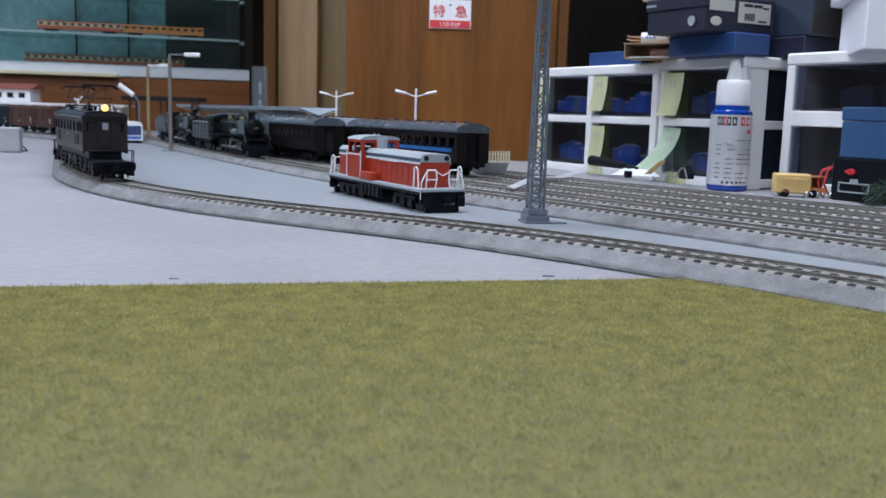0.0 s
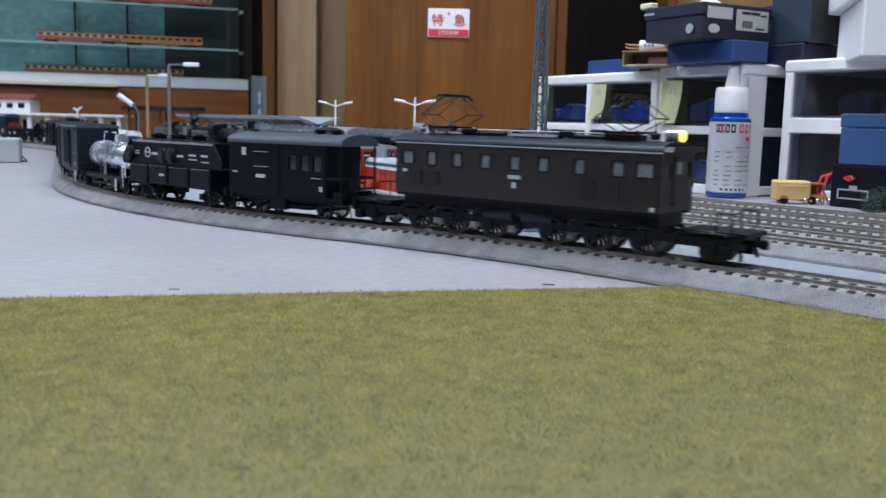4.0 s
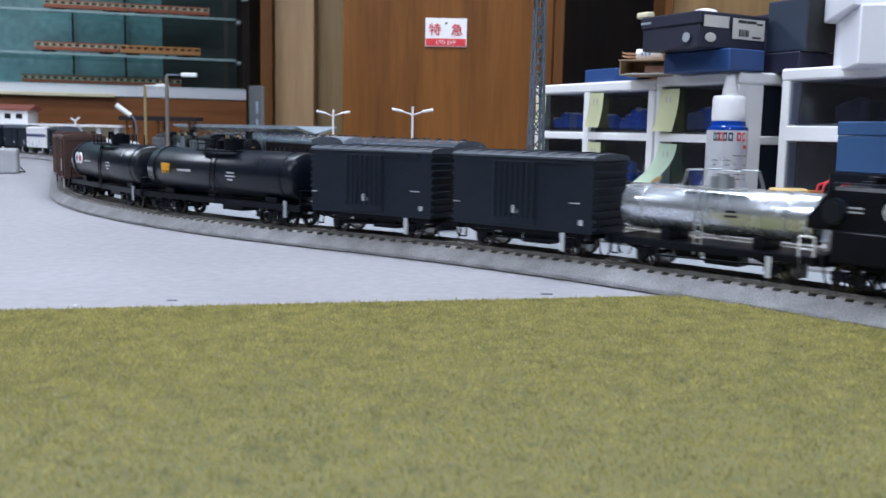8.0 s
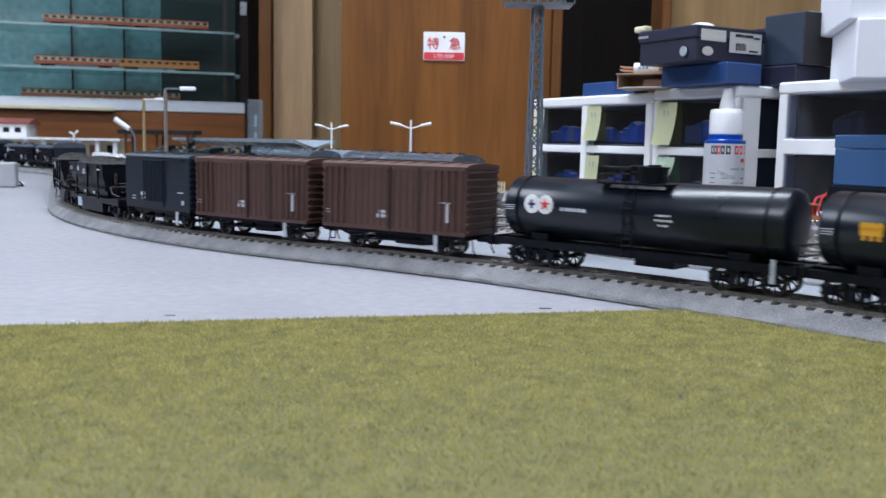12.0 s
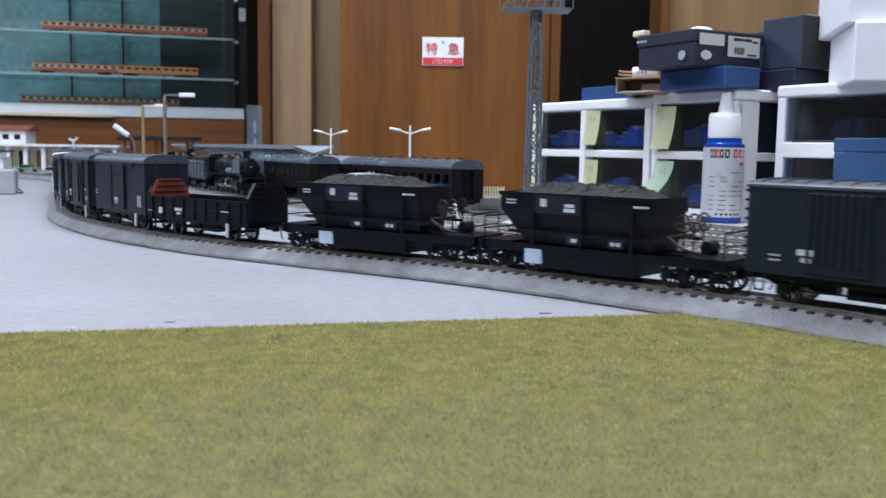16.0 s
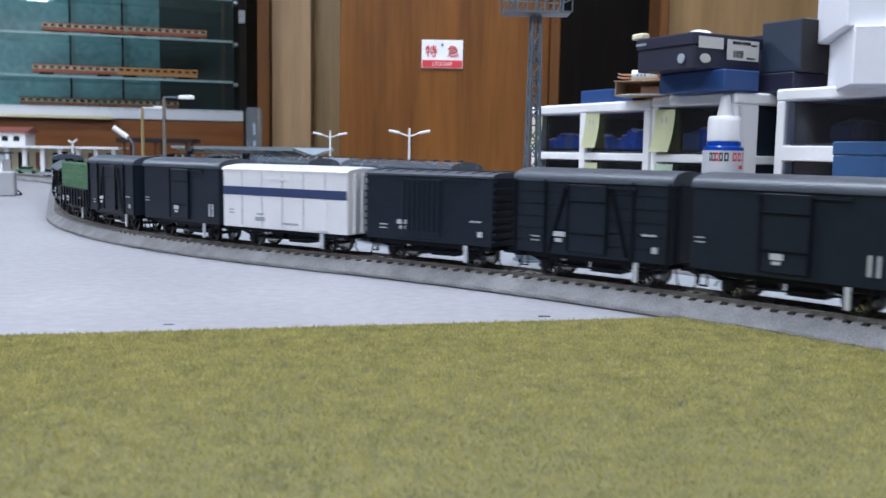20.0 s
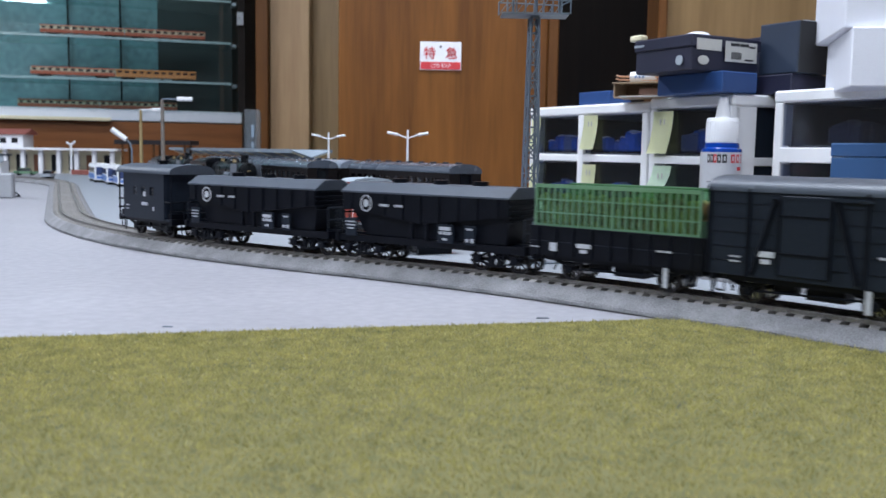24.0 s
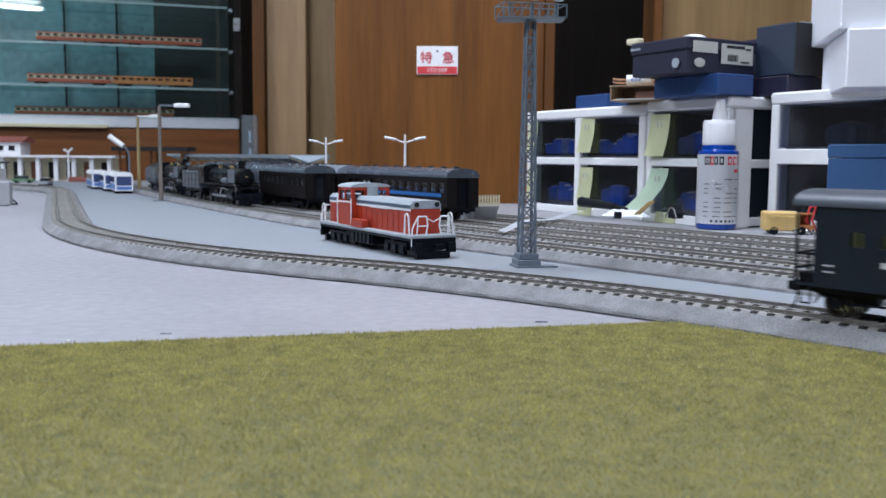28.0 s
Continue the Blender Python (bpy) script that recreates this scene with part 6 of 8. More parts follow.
bus(-0.580, 1.667, -66, "white and blue model bus parked by the road")
bus(-0.632, 1.757, -66, "white and blue model bus parked behind another")
bus(-0.694, 1.857, -64, "white and blue model bus at the end of the row")


def small_car(x, y, mat, label, ang):
    t = thing("model_car", label, "car", pose(x, y, 0.0, 0, 0, ang), "parked model cars")
    bm = bmesh.new()
    prism(bm, [(-0.0100, 0.0040), (-0.0100, 0.0100), (0.0100, 0.0100), (0.0100, 0.0040)], -0.025, 0.025)
    bevel(bm, 0.002)
    part("body", bm, mat, t)
    bm = bmesh.new()
    prism(bm, [(-0.0092, 0.0100), (-0.0078, 0.0165), (0.0078, 0.0165), (0.0092, 0.0100)], -0.016, 0.010)
    part("cabin", bm, DARKWIN, t)
    boxes("roof", [((-0.003, 0, 0.0168), (0.022, 0.0150, 0.0010))], mat, t)
    for x2 in (-0.015, 0.015):
        bm = bmesh.new()
        rod(bm, (x2, -0.0100, 0.0040), (x2, 0.0100, 0.0040), 0.0040, 12)
        part("wheel", bm, BLACK, t, smooth=True)


small_car(-0.860, 2.000, CABGREY, "silver model car by the station", -80)
small_car(-0.990, 2.180, GREEN, "green model car by the station", 10)


def station():
    t = thing("station_building", "white model station building with a red-brown roof", "station building", pose(-1.12, 2.40, 0))
    boxes("upper_wall", [((-0.035, 0.02, 0.079), (0.130, 0.060, 0.038))], WHITE, t, label="white upper storey")
    bm = bmesh.new()
    prism(bm, [(-0.016, 0.098), (-0.016, 0.102), (0.02, 0.114), (0.056, 0.102), (0.056, 0.098)], -0.108, 0.040)
    part("roof", bm, ROOFRED, t, "red-brown roof")
    for i in range(4):
        boxes("window", [((-0.082 + i * 0.030, -0.0102, 0.083), (0.016, 0.0008, 0.013))], DARKWIN, t)
    boxes("canopy_roof", [((0.085, -0.005, 0.0625), (0.400, 0.080, 0.006))], WHITE, t, label="long white flat roof")
    boxes("lower_wall", [((0.085, 0.022, 0.029), (0.380, 0.020, 0.058))], CREAM, t)
    for i in range(9):
        boxes("pillar", [((-0.10 + i * 0.046, -0.030, 0.0295), (0.010, 0.010, 0.059))], WHITE, t)
    for i in range(8):
        boxes("doorway", [((-0.077 + i * 0.046, 0.0115, 0.026), (0.028, 0.0010, 0.044))], DARKWIN if i % 3 else WARMWIN, t)
    boxes("planter", [((0.235, -0.10, 0.006), (0.085, 0.02, 0.012))], ROOFRED, t, 0.001, "low red-brown planter")
    t = thing("kiosk", "small grey and white model kiosk before the station", "kiosk", pose(-1.005, 2.055, 0))
    boxes("wall", [((-0.02, 0, 0.0175), (0.090, 0.040, 0.035))], WHITE, t)
    boxes("sign_board", [((-0.015, -0.0215, 0.040), (0.095, 0.004, 0.014))], CABGREY, t, 0.0004)
    boxes("shutter", [((-0.030 + i * 0.030, -0.0206, 0.016), (0.020, 0.0010, 0.026)) for i in range(2)], ROOFRED, t)
    boxes("roof", [((-0.02, 0, 0.049), (0.100, 0.050, 0.004))], ROOFGREY, t)
    t = thing("concrete_block", "small grey concrete hut beside the line", "hut", pose(-0.605, 1.235, 0, 0, 0, 20))
    bm = bmesh.new()
    box(bm, (0, 0, 0.0165), (0.050, 0.040, 0.033))
    bevel(bm, 0.002)
    part("body", bm, CONCRETE, t)
    t = thing("buffer_stop", "small black buffer stop beside the hut", "buffer stop", pose(-0.590, 1.262, 0, 0, 0, 20) @ Matrix.Diagonal((0.6, 0.6, 0.5, 1)))
    bm = bmesh.new()
    line_rods(bm, [(-0.006, 0, 0), (-0.004, 0, 0.022), (0.012, 0, 0.002), (-0.008, 0, 0.002)], 0.0016, 6)
    box(bm, (0.002, 0, 0.0015), (0.022, 0.008, 0.003))
    part("frame", bm, BLACK, t)
    t = thing("plastic_case", "clear plastic case standing upright behind the canopy", "plastic case", pose(-0.352, 1.70, 0.0, 0, 0, 8))
    bm = bmesh.new()
    box(bm, (0, 0, 0.0715), (0.030, 0.022, 0.143))
    bevel(bm, 0.002)
    part("shell", bm, CLEAR, t)
    boxes("insert", [((0, 0.004, 0.040 + i * 0.032), (0.0045, 0.004, 0.022)) for i in range(3)], CABGREY, t)
    t = thing("shed_roof", "dark flat shed roof on posts beside the yard", "shed", pose(-0.620, 1.90, 0, 0, 0, -4))
    boxes("roof", [((0.03, 0, 0.0810), (0.160, 0.050, 0.009))], LOCOBROWN, t, 0.0005)
    for x in (-0.035, 0.03, 0.095):
        for y in (-0.018, 0.018):
            boxes("post", [((x, y, 0.0388), (0.004, 0.004, 0.0776))], POSTWOOD, t)


station()


# ---- glass display case with model trains ----
CX, CY, CANG = -0.655, 3.0, 180 + 16.6


def case_m(u, v, z):
    """u along the front to the left, v behind it."""
    a = radians(CANG)
    return CX + math.cos(a) * u + math.sin(a) * v, CY + math.sin(a) * u - math.cos(a) * v, z


def display_case():
    W, D, z0, z1 = 1.75, 0.30, 0.187, 1.30
    # local frame: x along the front to the left, y pointing out of the case, turned round so that -y goes into it
    t = thing("display_case", "tall glass display case with glass shelves and a dark back", "display case", pose(CX, CY, 0, 0, 0, CANG))
    base = [("base_cabinet", ((W / 2, -D / 2, -0.37), (W, D, 0.82)), BASEWOOD)]
    for nm, (c, s), mt in base:
        boxes(nm, [(c, s)], mt, t, label="brown wooden base of the case")
    # the base stands on the floor: lower block reaches down
    boxes("plinth", [((W / 2, -D / 2, 0.0945), (W, D - 0.004, 0.109))], BASEWOOD, t, label="brown wooden plinth")
    boxes("ledge", [((W / 2 + 0.19, 0.012, 0.1545), (W - 0.42, 0.024, 0.010))], CREAM, t, 0.001, "cream strip under the glass")
    boxes("bottom_rail", [((W / 2, -0.010, 0.1700), (W, 0.020, 0.036))], BRIGHTALU, t, 0.002, "brushed metal bottom rail")
    boxes("back", [((W / 2 + 0.13, -D + 0.006, (z0 + z1) / 2), (W - 0.26, 0.010, z1 - z0))], TEAL, t, label="teal back panel")
    boxes("back_dark", [((0.13, -D + 0.012, (z0 + z1) / 2), (0.26, 0.012, z1 - z0))], DARKBACK, t)
    boxes("floor_plate", [((W / 2, -D / 2, 0.183), (W, D, 0.008))], TEAL, t)
    boxes("top_plate", [((W / 2, -D / 2, z1 + 0.02), (W, D, 0.04))], DARKWOOD, t)
    boxes("frame_post", [((0.0, -D / 2, (z0 + z1) / 2), (0.022, D, z1 - z0))], DARKWOOD, t, label="dark frame post")
    boxes("frame_post", [((W, -D / 2, (z0 + z1) / 2), (0.022, D, z1 - z0))], DARKWOOD, t)
    for u in (0.38, 0.545, 0.90, 1.2):
        boxes("divider", [((u, -D + 0.022, (z0 + z1) / 2), (0.006, 0.006, z1 - z0))], BLACK, t)
    for z in (0.283, 0.4126, 0.545, 0.675, 0.81):
        boxes("shelf", [((W / 2 + 0.01, -D / 2 - 0.01, z - 0.003), (W - 0.04, D - 0.05, 0.006))], SHELFGLASS, t, 0.0, "greenish glass shelf")
        boxes("shelf_edge", [((W / 2 + 0.01, 0.0165 - 0.05, z - 0.003), (W - 0.04, 0.003, 0.0065))], SHELFEDGE, t, label="pale ground edge of a glass shelf")
    boxes("bracket", [((0.020, -0.06, z - 0.010), (0.012, 0.05, 0.010)) for z in (0.283, 0.4126, 0.545)], ALU, t)
    boxes("hinge", [((0.004, 0.004, 0.485), (0.020, 0.016, 0.040))], ALU, t)
    ob = boxes("glass_pane", [((W / 2, 0.001, (z0 + z1) / 2), (W - 0.02, 0.004, z1 - z0))], PANE, t, label="clear front glass")
    ob.visible_shadow = False


display_case()


def shelf_car(u, z, low, high, label, deep=0.060):
    """A model railcar on a shelf of the case; u is its right end."""
    L = 0.248
    x, y, _ = case_m(u + L / 2, deep, 0)
    t = thing("model_railcar", label, "model railcar", pose(x, y, z, 0, 0, CANG - 180) @ Matrix.Diagonal((1, 1, 0.82, 1)), "model railcars in the display case")
    bm = bmesh.new()
    box(bm, (0, 0, 0.0195), (L, 0.035, 0.0130))
    bevel(bm, 0.0008)
    part("lower_side", bm, low, t)
    bm = bmesh.new()
    box(bm, (0, 0, 0.0325), (L - 0.001, 0.0345, 0.0130))
    part("window_band", bm, high, t)
    for i in range(11):
        xx = -L / 2 + (i + 0.5) * L / 11
        boxes("window", [((xx, -0.0175, 0.0325), (0.0130, 0.0010, 0.0080))], DARKWIN, t)
    bm = bmesh.new()
    prism(bm, [(-0.0178, 0.0386)] + arch(0.0178, 0.0386, 0.0060) + [(0.0178, 0.0386)], -L / 2, L / 2)
    part("roof", bm, low, t, smooth=True)
    for xx in (-0.085, 0.085):
        boxes("bogie", [((xx, 0, 0.0062), (0.040, 0.026, 0.0125))], BLACK, t, 0.001)
    boxes("underfloor_gear", [((xx, 0, 0.0098), (0.026, 0.026, 0.0075)) for xx in (-0.035, 0.0, 0.035)], CABGREY, t)


for i in range(2):
    shelf_car(0.110 + i * 0.251, 0.4130, TRAINRED, TRAINCREAM, "red and cream model railcar on a glass shelf", 0.10)
    shelf_car(0.140 + i * 0.251, 0.2834, TRAINORANGE if i == 0 else TRAINRED, TRAINORANGE if i == 0 else TRAINCREAM, "orange and red model railcar on a glass shelf", 0.10)
    shelf_car(0.20 + i * 0.251, 0.1875, TRAINRED, TRAINCREAM, "red and cream model railcar at the bottom of the case", 0.24)


# ---- the goods train ----
GREENFILM = glass("green_film", (0.52, 0.76, 0.56), 0.25, 0.10)
CARGODARK = material("brown_cargo", (0.28, 0.17, 0.08), 0.8, vary=0.3, scale=200)
PALEBLUE = material("pale_blue_plate", (0.48, 0.58, 0.72), 0.4, vary=0.08)

def reefer():
    t = thing("refrigerated_wagon", "white refrigerated goods wagon with a dark blue stripe", "goods wagon", group="wagons of the goods train")
    half, w, low, top = 0.0495, 0.0166, 0.0118, 0.0410
    bm = bmesh.new()
    box(bm, (0, 0, (top + low) / 2), (2 * half, 2 * w, top - low))
    bevel(bm, 0.0004)
    part("body", bm, WHITE, t)
    bm = bmesh.new()
    prism(bm, [(-w - 0.0006, top - 0.0006)] + arch(w + 0.0006, top, 0.0020) + [(w + 0.0006, top - 0.0006)], -half - 0.0004, half + 0.0004)
    roof = part("roof", bm, WHITE, t, "ribbed white roof", True)
    for i in range(14):
        x = -half + (i + 0.5) * 2 * half / 14
        rib = bmesh.new()
        prism(rib, [(-w - 0.0008, top)] + arch(w + 0.0008, top, 0.0026) + [(w + 0.0008, top)], x - 0.0011, x + 0.0011)
        part("roof_rib", rib, WHITE, roof, smooth=True)
    for s in (-1, 1):
        boxes("stripe", [((0, s * (w + 0.0002), 0.0302), (2 * half - 0.001, 0.0004, 0.0042))], NAVY, t, label="dark blue stripe")
        for x in (-0.033, -0.0165, 0.0, 0.0165, 0.033):
            boxes("side_joint", [((x, s * (w + 0.0001), (top + low) / 2), (0.0004, 0.0004, top - low - 0.002))], CABGREY, t)
        boxes("vent_slot", [((-0.004, s * (w + 0.0006), 0.0368), (0.018, 0.0012, 0.0012))], WHITE, t)
        boxes("door", [((0.030, s * (w + 0.0004), 0.0200), (0.011, 0.0010, 0.0145))], WHITE, t, 0.0003)
    for s in (-1, 1):
        boxes("end_rib", [((s * (half + 0.0004), y, (top + low) / 2), (0.0014, 0.0012, top - low - 0.001)) for y in (-0.0105, -0.0035, 0.0035, 0.0105)], WHITE, t)
    frame_2axle(t, half - 0.001, 0.029)
    marks(t, [(-0.018, 0.0165, 0.0075, 0.0020), (-0.018, 0.0190, 0.0060, 0.0008), (-0.042, 0.0190, 0.0040, 0.0006), (-0.042, 0.0205, 0.0040, 0.0006), (0.006, 0.0150, 0.0130, 0.0010)], -(w + 0.0003), CABGREY)
    return t


def tank_body(bm, r, half, z, dome=0.12):
    prof = []
    n = 6
    for i in range(n + 1):
        a = math.pi / 2 * i / n
        prof.append((max(0.0004, r * math.sin(a)), -half - r * dome * 2 * math.cos(a) + r * dome * 2))
    prof2 = [(p, -q) for p, q in prof[::-1]]
    lathe(bm, prof + prof2, 32, Matrix.Translation((0, 0, z)) @ Matrix.Rotation(radians(90), 4, "Y"))


def bogie_tank(label, logo):
    t = thing("tank_wagon", label, "tank wagon", group="wagons of the goods train")
    half, r, zc = 0.0795, 0.0152, 0.0295
    bm = bmesh.new()
    tank_body(bm, r, half - 0.005, zc)
    part("tank", bm, BLACKSATIN, t, "gloss black tank", True)
    bm = bmesh.new()
    for x in (-0.064, 0.064):
        lathe(bm, [(r + 0.0001, -0.0006), (r + 0.0005, -0.0004), (r + 0.0005, 0.0004), (r + 0.0001, 0.0006)], 32, Matrix.Translation((x, 0, zc)) @ Matrix.Rotation(radians(90), 4, "Y"))
    part("strap", bm, BLACK, t, smooth=True)
    bm = bmesh.new()
    rod(bm, (0.004, 0, zc + r - 0.002), (0.004, 0, zc + r + 0.0058), 0.0068, 20)
    rod(bm, (0.004, 0, zc + r + 0.0058), (0.004, 0, zc + r + 0.0068), 0.0074, 20)
    rod(bm, (0.004, 0, zc + r + 0.0068), (0.004, 0, zc + r + 0.0078), 0.0030, 12)
    part("dome", bm, BLACK, t, smooth=True)
    bm = bmesh.new()
    for y in (-0.0115, 0.0115):
        box(bm, (0, y, zc + r - 0.0010), (0.036, 0.0050, 0.0008))
    for x in (-0.0165, 0.0165):
        box(bm, (x, 0, zc + r - 0.0010), (0.004, 0.022, 0.0008))
    part("walkway", bm, BLACK, t)
    bm = bmesh.new()
    for y in (-0.0136, 0.0136):
        for x in (-0.017, -0.0085, 0.0, 0.017):
            rod(bm, (x, y, zc + r - 0.001), (x, y, zc + r + 0.0065), 0.00045, 5)
        for z in (0.0035, 0.0065):
            rod(bm, (-0.017, y, zc + r + z), (0.0, y, zc + r + z), 0.00045, 5)
    part("handrail", bm, BLACK, t)
    bm = bmesh.new()
    rod(bm, (-0.0105, 0, zc + r - 0.001), (-0.0105, 0, zc + r + 0.0045), 0.0026, 12)
    rod(bm, (-0.0105, 0, zc + r + 0.0045), (-0.0105, 0, zc + r + 0.0052), 0.0034, 12)
    part("safety_valve", bm, BLACK, t, smooth=True)
    for y in (-0.0150, 0.0150):
        bm = bmesh.new()
        for dx in (-0.0022, 0.0022):
            line_rods(bm, [(dx, y, 0.010), (dx, y * 1.04, zc), (dx, y * 0.86, zc + r - 0.001)], 0.0004, 5)
        for i in range(8):
            z = 0.012 + i * 0.0034
            rod(bm, (-0.0022, y * 1.03, z), (0.0022, y * 1.03, z), 0.0003, 5)
        part("ladder", bm, BLACK, t)
    lst = [((0, y, 0.0118), (2 * half + 0.004, 0.0018, 0.0036)) for y in (-0.0125, 0.0125)]
    lst += [((s * (half + 0.001), 0, 0.0120), (0.002, 0.0300, 0.0040)) for s in (-1, 1)]
    lst += [((s * 0.052, 0, 0.0150), (0.010, 0.022, 0.0040)) for s in (-1, 1)]
    lst += [((0, 0, 0.0118), (2 * half, 0.006, 0.0040)), ((0.010, 0, 0.0085), (0.020, 0.014, 0.0050))]
    boxes("underframe", lst, BLACK, t)
    for s in (-1, 1):
        for y in (-0.0130, 0.0130):
            bm = bmesh.new()
            x = s * (half + 0.0005)
            line_rods(bm, [(x, y, 0.0135), (x, y, 0.0225), (x, 0, 0.0225)], 0.0004, 5)
            line_rods(bm, [(x, y, 0.0180), (x, 0, 0.0180)], 0.0003, 5)
            part("end_railing", bm, BLACK, t)
        bm = bmesh.new()
        coupler(bm, s * (half + 0.001), s)
        part("coupler", bm, BLACK, t)
    boxes("brake_handle", [((half * 0.86, -0.0146, 0.0110), (0.0020, 0.0009, 0.0100))], CABGREY, t, label="grey brake handle")
    for s in (-1, 1):
        bogie(t, s * 0.055)
    y = -r - 0.0002
    if logo == "circles":
        for dx, mt in ((-0.0040, NAVY), (0.0040, REDMARK)):
            bm = bmesh.new()
            rod(bm, (-0.050 + dx, y + 0.0003, zc + 0.0022), (-0.050 + dx, y - 0.0003, zc + 0.0022), 0.0046, 20)
            e = part("emblem", bm, WHITE, t, "round white emblem")
            bm = bmesh.new()
            if mt is REDMARK:
                for i in range(5):
                    a = 2 * math.pi * i / 5 + math.pi / 2
                    rod(bm, (-0.050 + dx, y - 0.0004, zc + 0.0022), (-0.050 + dx + 0.0030 * math.cos(a), y - 0.0004, zc + 0.0022 + 0.0030 * math.sin(a)), 0.0009, 6, 0.0002)
            else:
                box(bm, (-0.050 + dx, y - 0.0004, zc + 0.0022), (0.0040, 0.0003, 0.0012))
                box(bm, (-0.050 + dx, y - 0.0004, zc + 0.0022), (0.0012, 0.0003, 0.0044))
            part("emblem_mark", bm, mt, e)
    else:
        bm = bmesh.new()
        box(bm, (-0.050, y, zc + 0.0012), (0.0088, 0.0004, 0.0030))
        for dx in (-0.0030, 0, 0.0030):
            rod(bm, (-0.050 + dx, y + 0.0002, zc + 0.0032), (-0.050 + dx, y - 0.0002, zc + 0.0032), 0.0017, 12)
            box(bm, (-0.050 + dx, y, zc - 0.0010), (0.0013, 0.0004, 0.0022))
        part("emblem", bm, ORANGE, t, "small orange emblem")
    marks(t, [(-0.030, zc + 0.0006, 0.0150, 0.0015), (0.018, zc + 0.0010, 0.0075, 0.0009), (0.018, zc - 0.0012, 0.0090, 0.0009), (0.018, zc - 0.0034, 0.0050, 0.0009), (-0.068, zc + 0.0010, 0.0060, 0.0004), (-0.068, zc, 0.0060, 0.0004), (-0.068, zc - 0.001, 0.0050, 0.0004)], y)
    return t


def silver_tank():
    t = thing("tank_wagon", "polished silver two-axle tank wagon with ladder and railings", "tank wagon", group="wagons of the goods train")
    half, r, zc = 0.0492, 0.0105, 0.0270
    bm = bmesh.new()
    tank_body(bm, r, half - 0.002, zc)
    part("tank", bm, SILVER, t, "shiny silver tank", True)
    bm = bmesh.new()
    for x in (-0.034, 0.0, 0.034):
        lathe(bm, [(r + 0.0001, -0.0007), (r + 0.0004, -0.0005), (r + 0.0004, 0.0005), (r + 0.0001, 0.0007)], 28, Matrix.Translation((x, 0, zc)) @ Matrix.Rotation(radians(90), 4, "Y"))
    part("strap", bm, SILVER, t, smooth=True)
    bm = bmesh.new()
    rod(bm, (0, 0, zc + r - 0.002), (0, 0, zc + r + 0.0050), 0.0056, 18, 0.0048)
    rod(bm, (0, 0, zc + r + 0.0050), (0, 0, zc + r + 0.0062), 0.0030, 12)
    part("dome", bm, ALU, t, smooth=True)
    bm = bmesh.new()
    for y in (-0.0085, 0.0085):
        box(bm, (0, y, zc + r - 0.0006), (0.030, 0.0040, 0.0006))
        for x in (-0.0150, 0.0150):
            rod(bm, (x, y, zc + r), (x * 0.82, y, zc + r + 0.0075), 0.0004, 5)
        rod(bm, (-0.0123, y, zc + r + 0.0075), (-0.005, y, zc + r + 0.0075), 0.0004, 5)
        rod(bm, (0.0123, y, zc + r + 0.0075), (0.005, y, zc + r + 0.0075), 0.0004, 5)
    part("walkway", bm, ALU, t)
    for y in (-0.0116, 0.0116):
        bm = bmesh.new()
        for dx in (-0.0060, -0.0025):
            line_rods(bm, [(dx, y, 0.008), (dx, y, zc + 0.004), (dx, y * 0.75, zc + r)], 0.0004, 5)
        for i in range(7):
            rod(bm, (-0.0060, y, 0.010 + i * 0.0028), (-0.0025, y, 0.010 + i * 0.0028), 0.0003, 5)
        part("ladder", bm, ALU, t)
    for y in (-0.0148, 0.0148):
        bm = bmesh.new()
        x = half - 0.0010
        line_rods(bm, [(x - 0.006, y, 0.006), (x - 0.006, y, 0.021), (x, y, 0.021), (x, y, 0.0128)], 0.0005, 5)
        line_rods(bm, [(x - 0.006, y, 0.016), (x, y, 0.016)], 0.0004, 5)
        part("end_railing", bm, WHITE, t, "white end railing")
    boxes("saddle", [((s * 0.022, 0, 0.0152), (0.004, 0.018, 0.006)) for s in (-1, 1)], BLACK, t)
    frame_2axle(t, half, 0.031, lever=True)
    marks(t, [(0.010, zc - 0.001, 0.006, 0.0008), (0.010, zc + 0.001, 0.0045, 0.0008)], -r - 0.0003, BLACK)
    return t


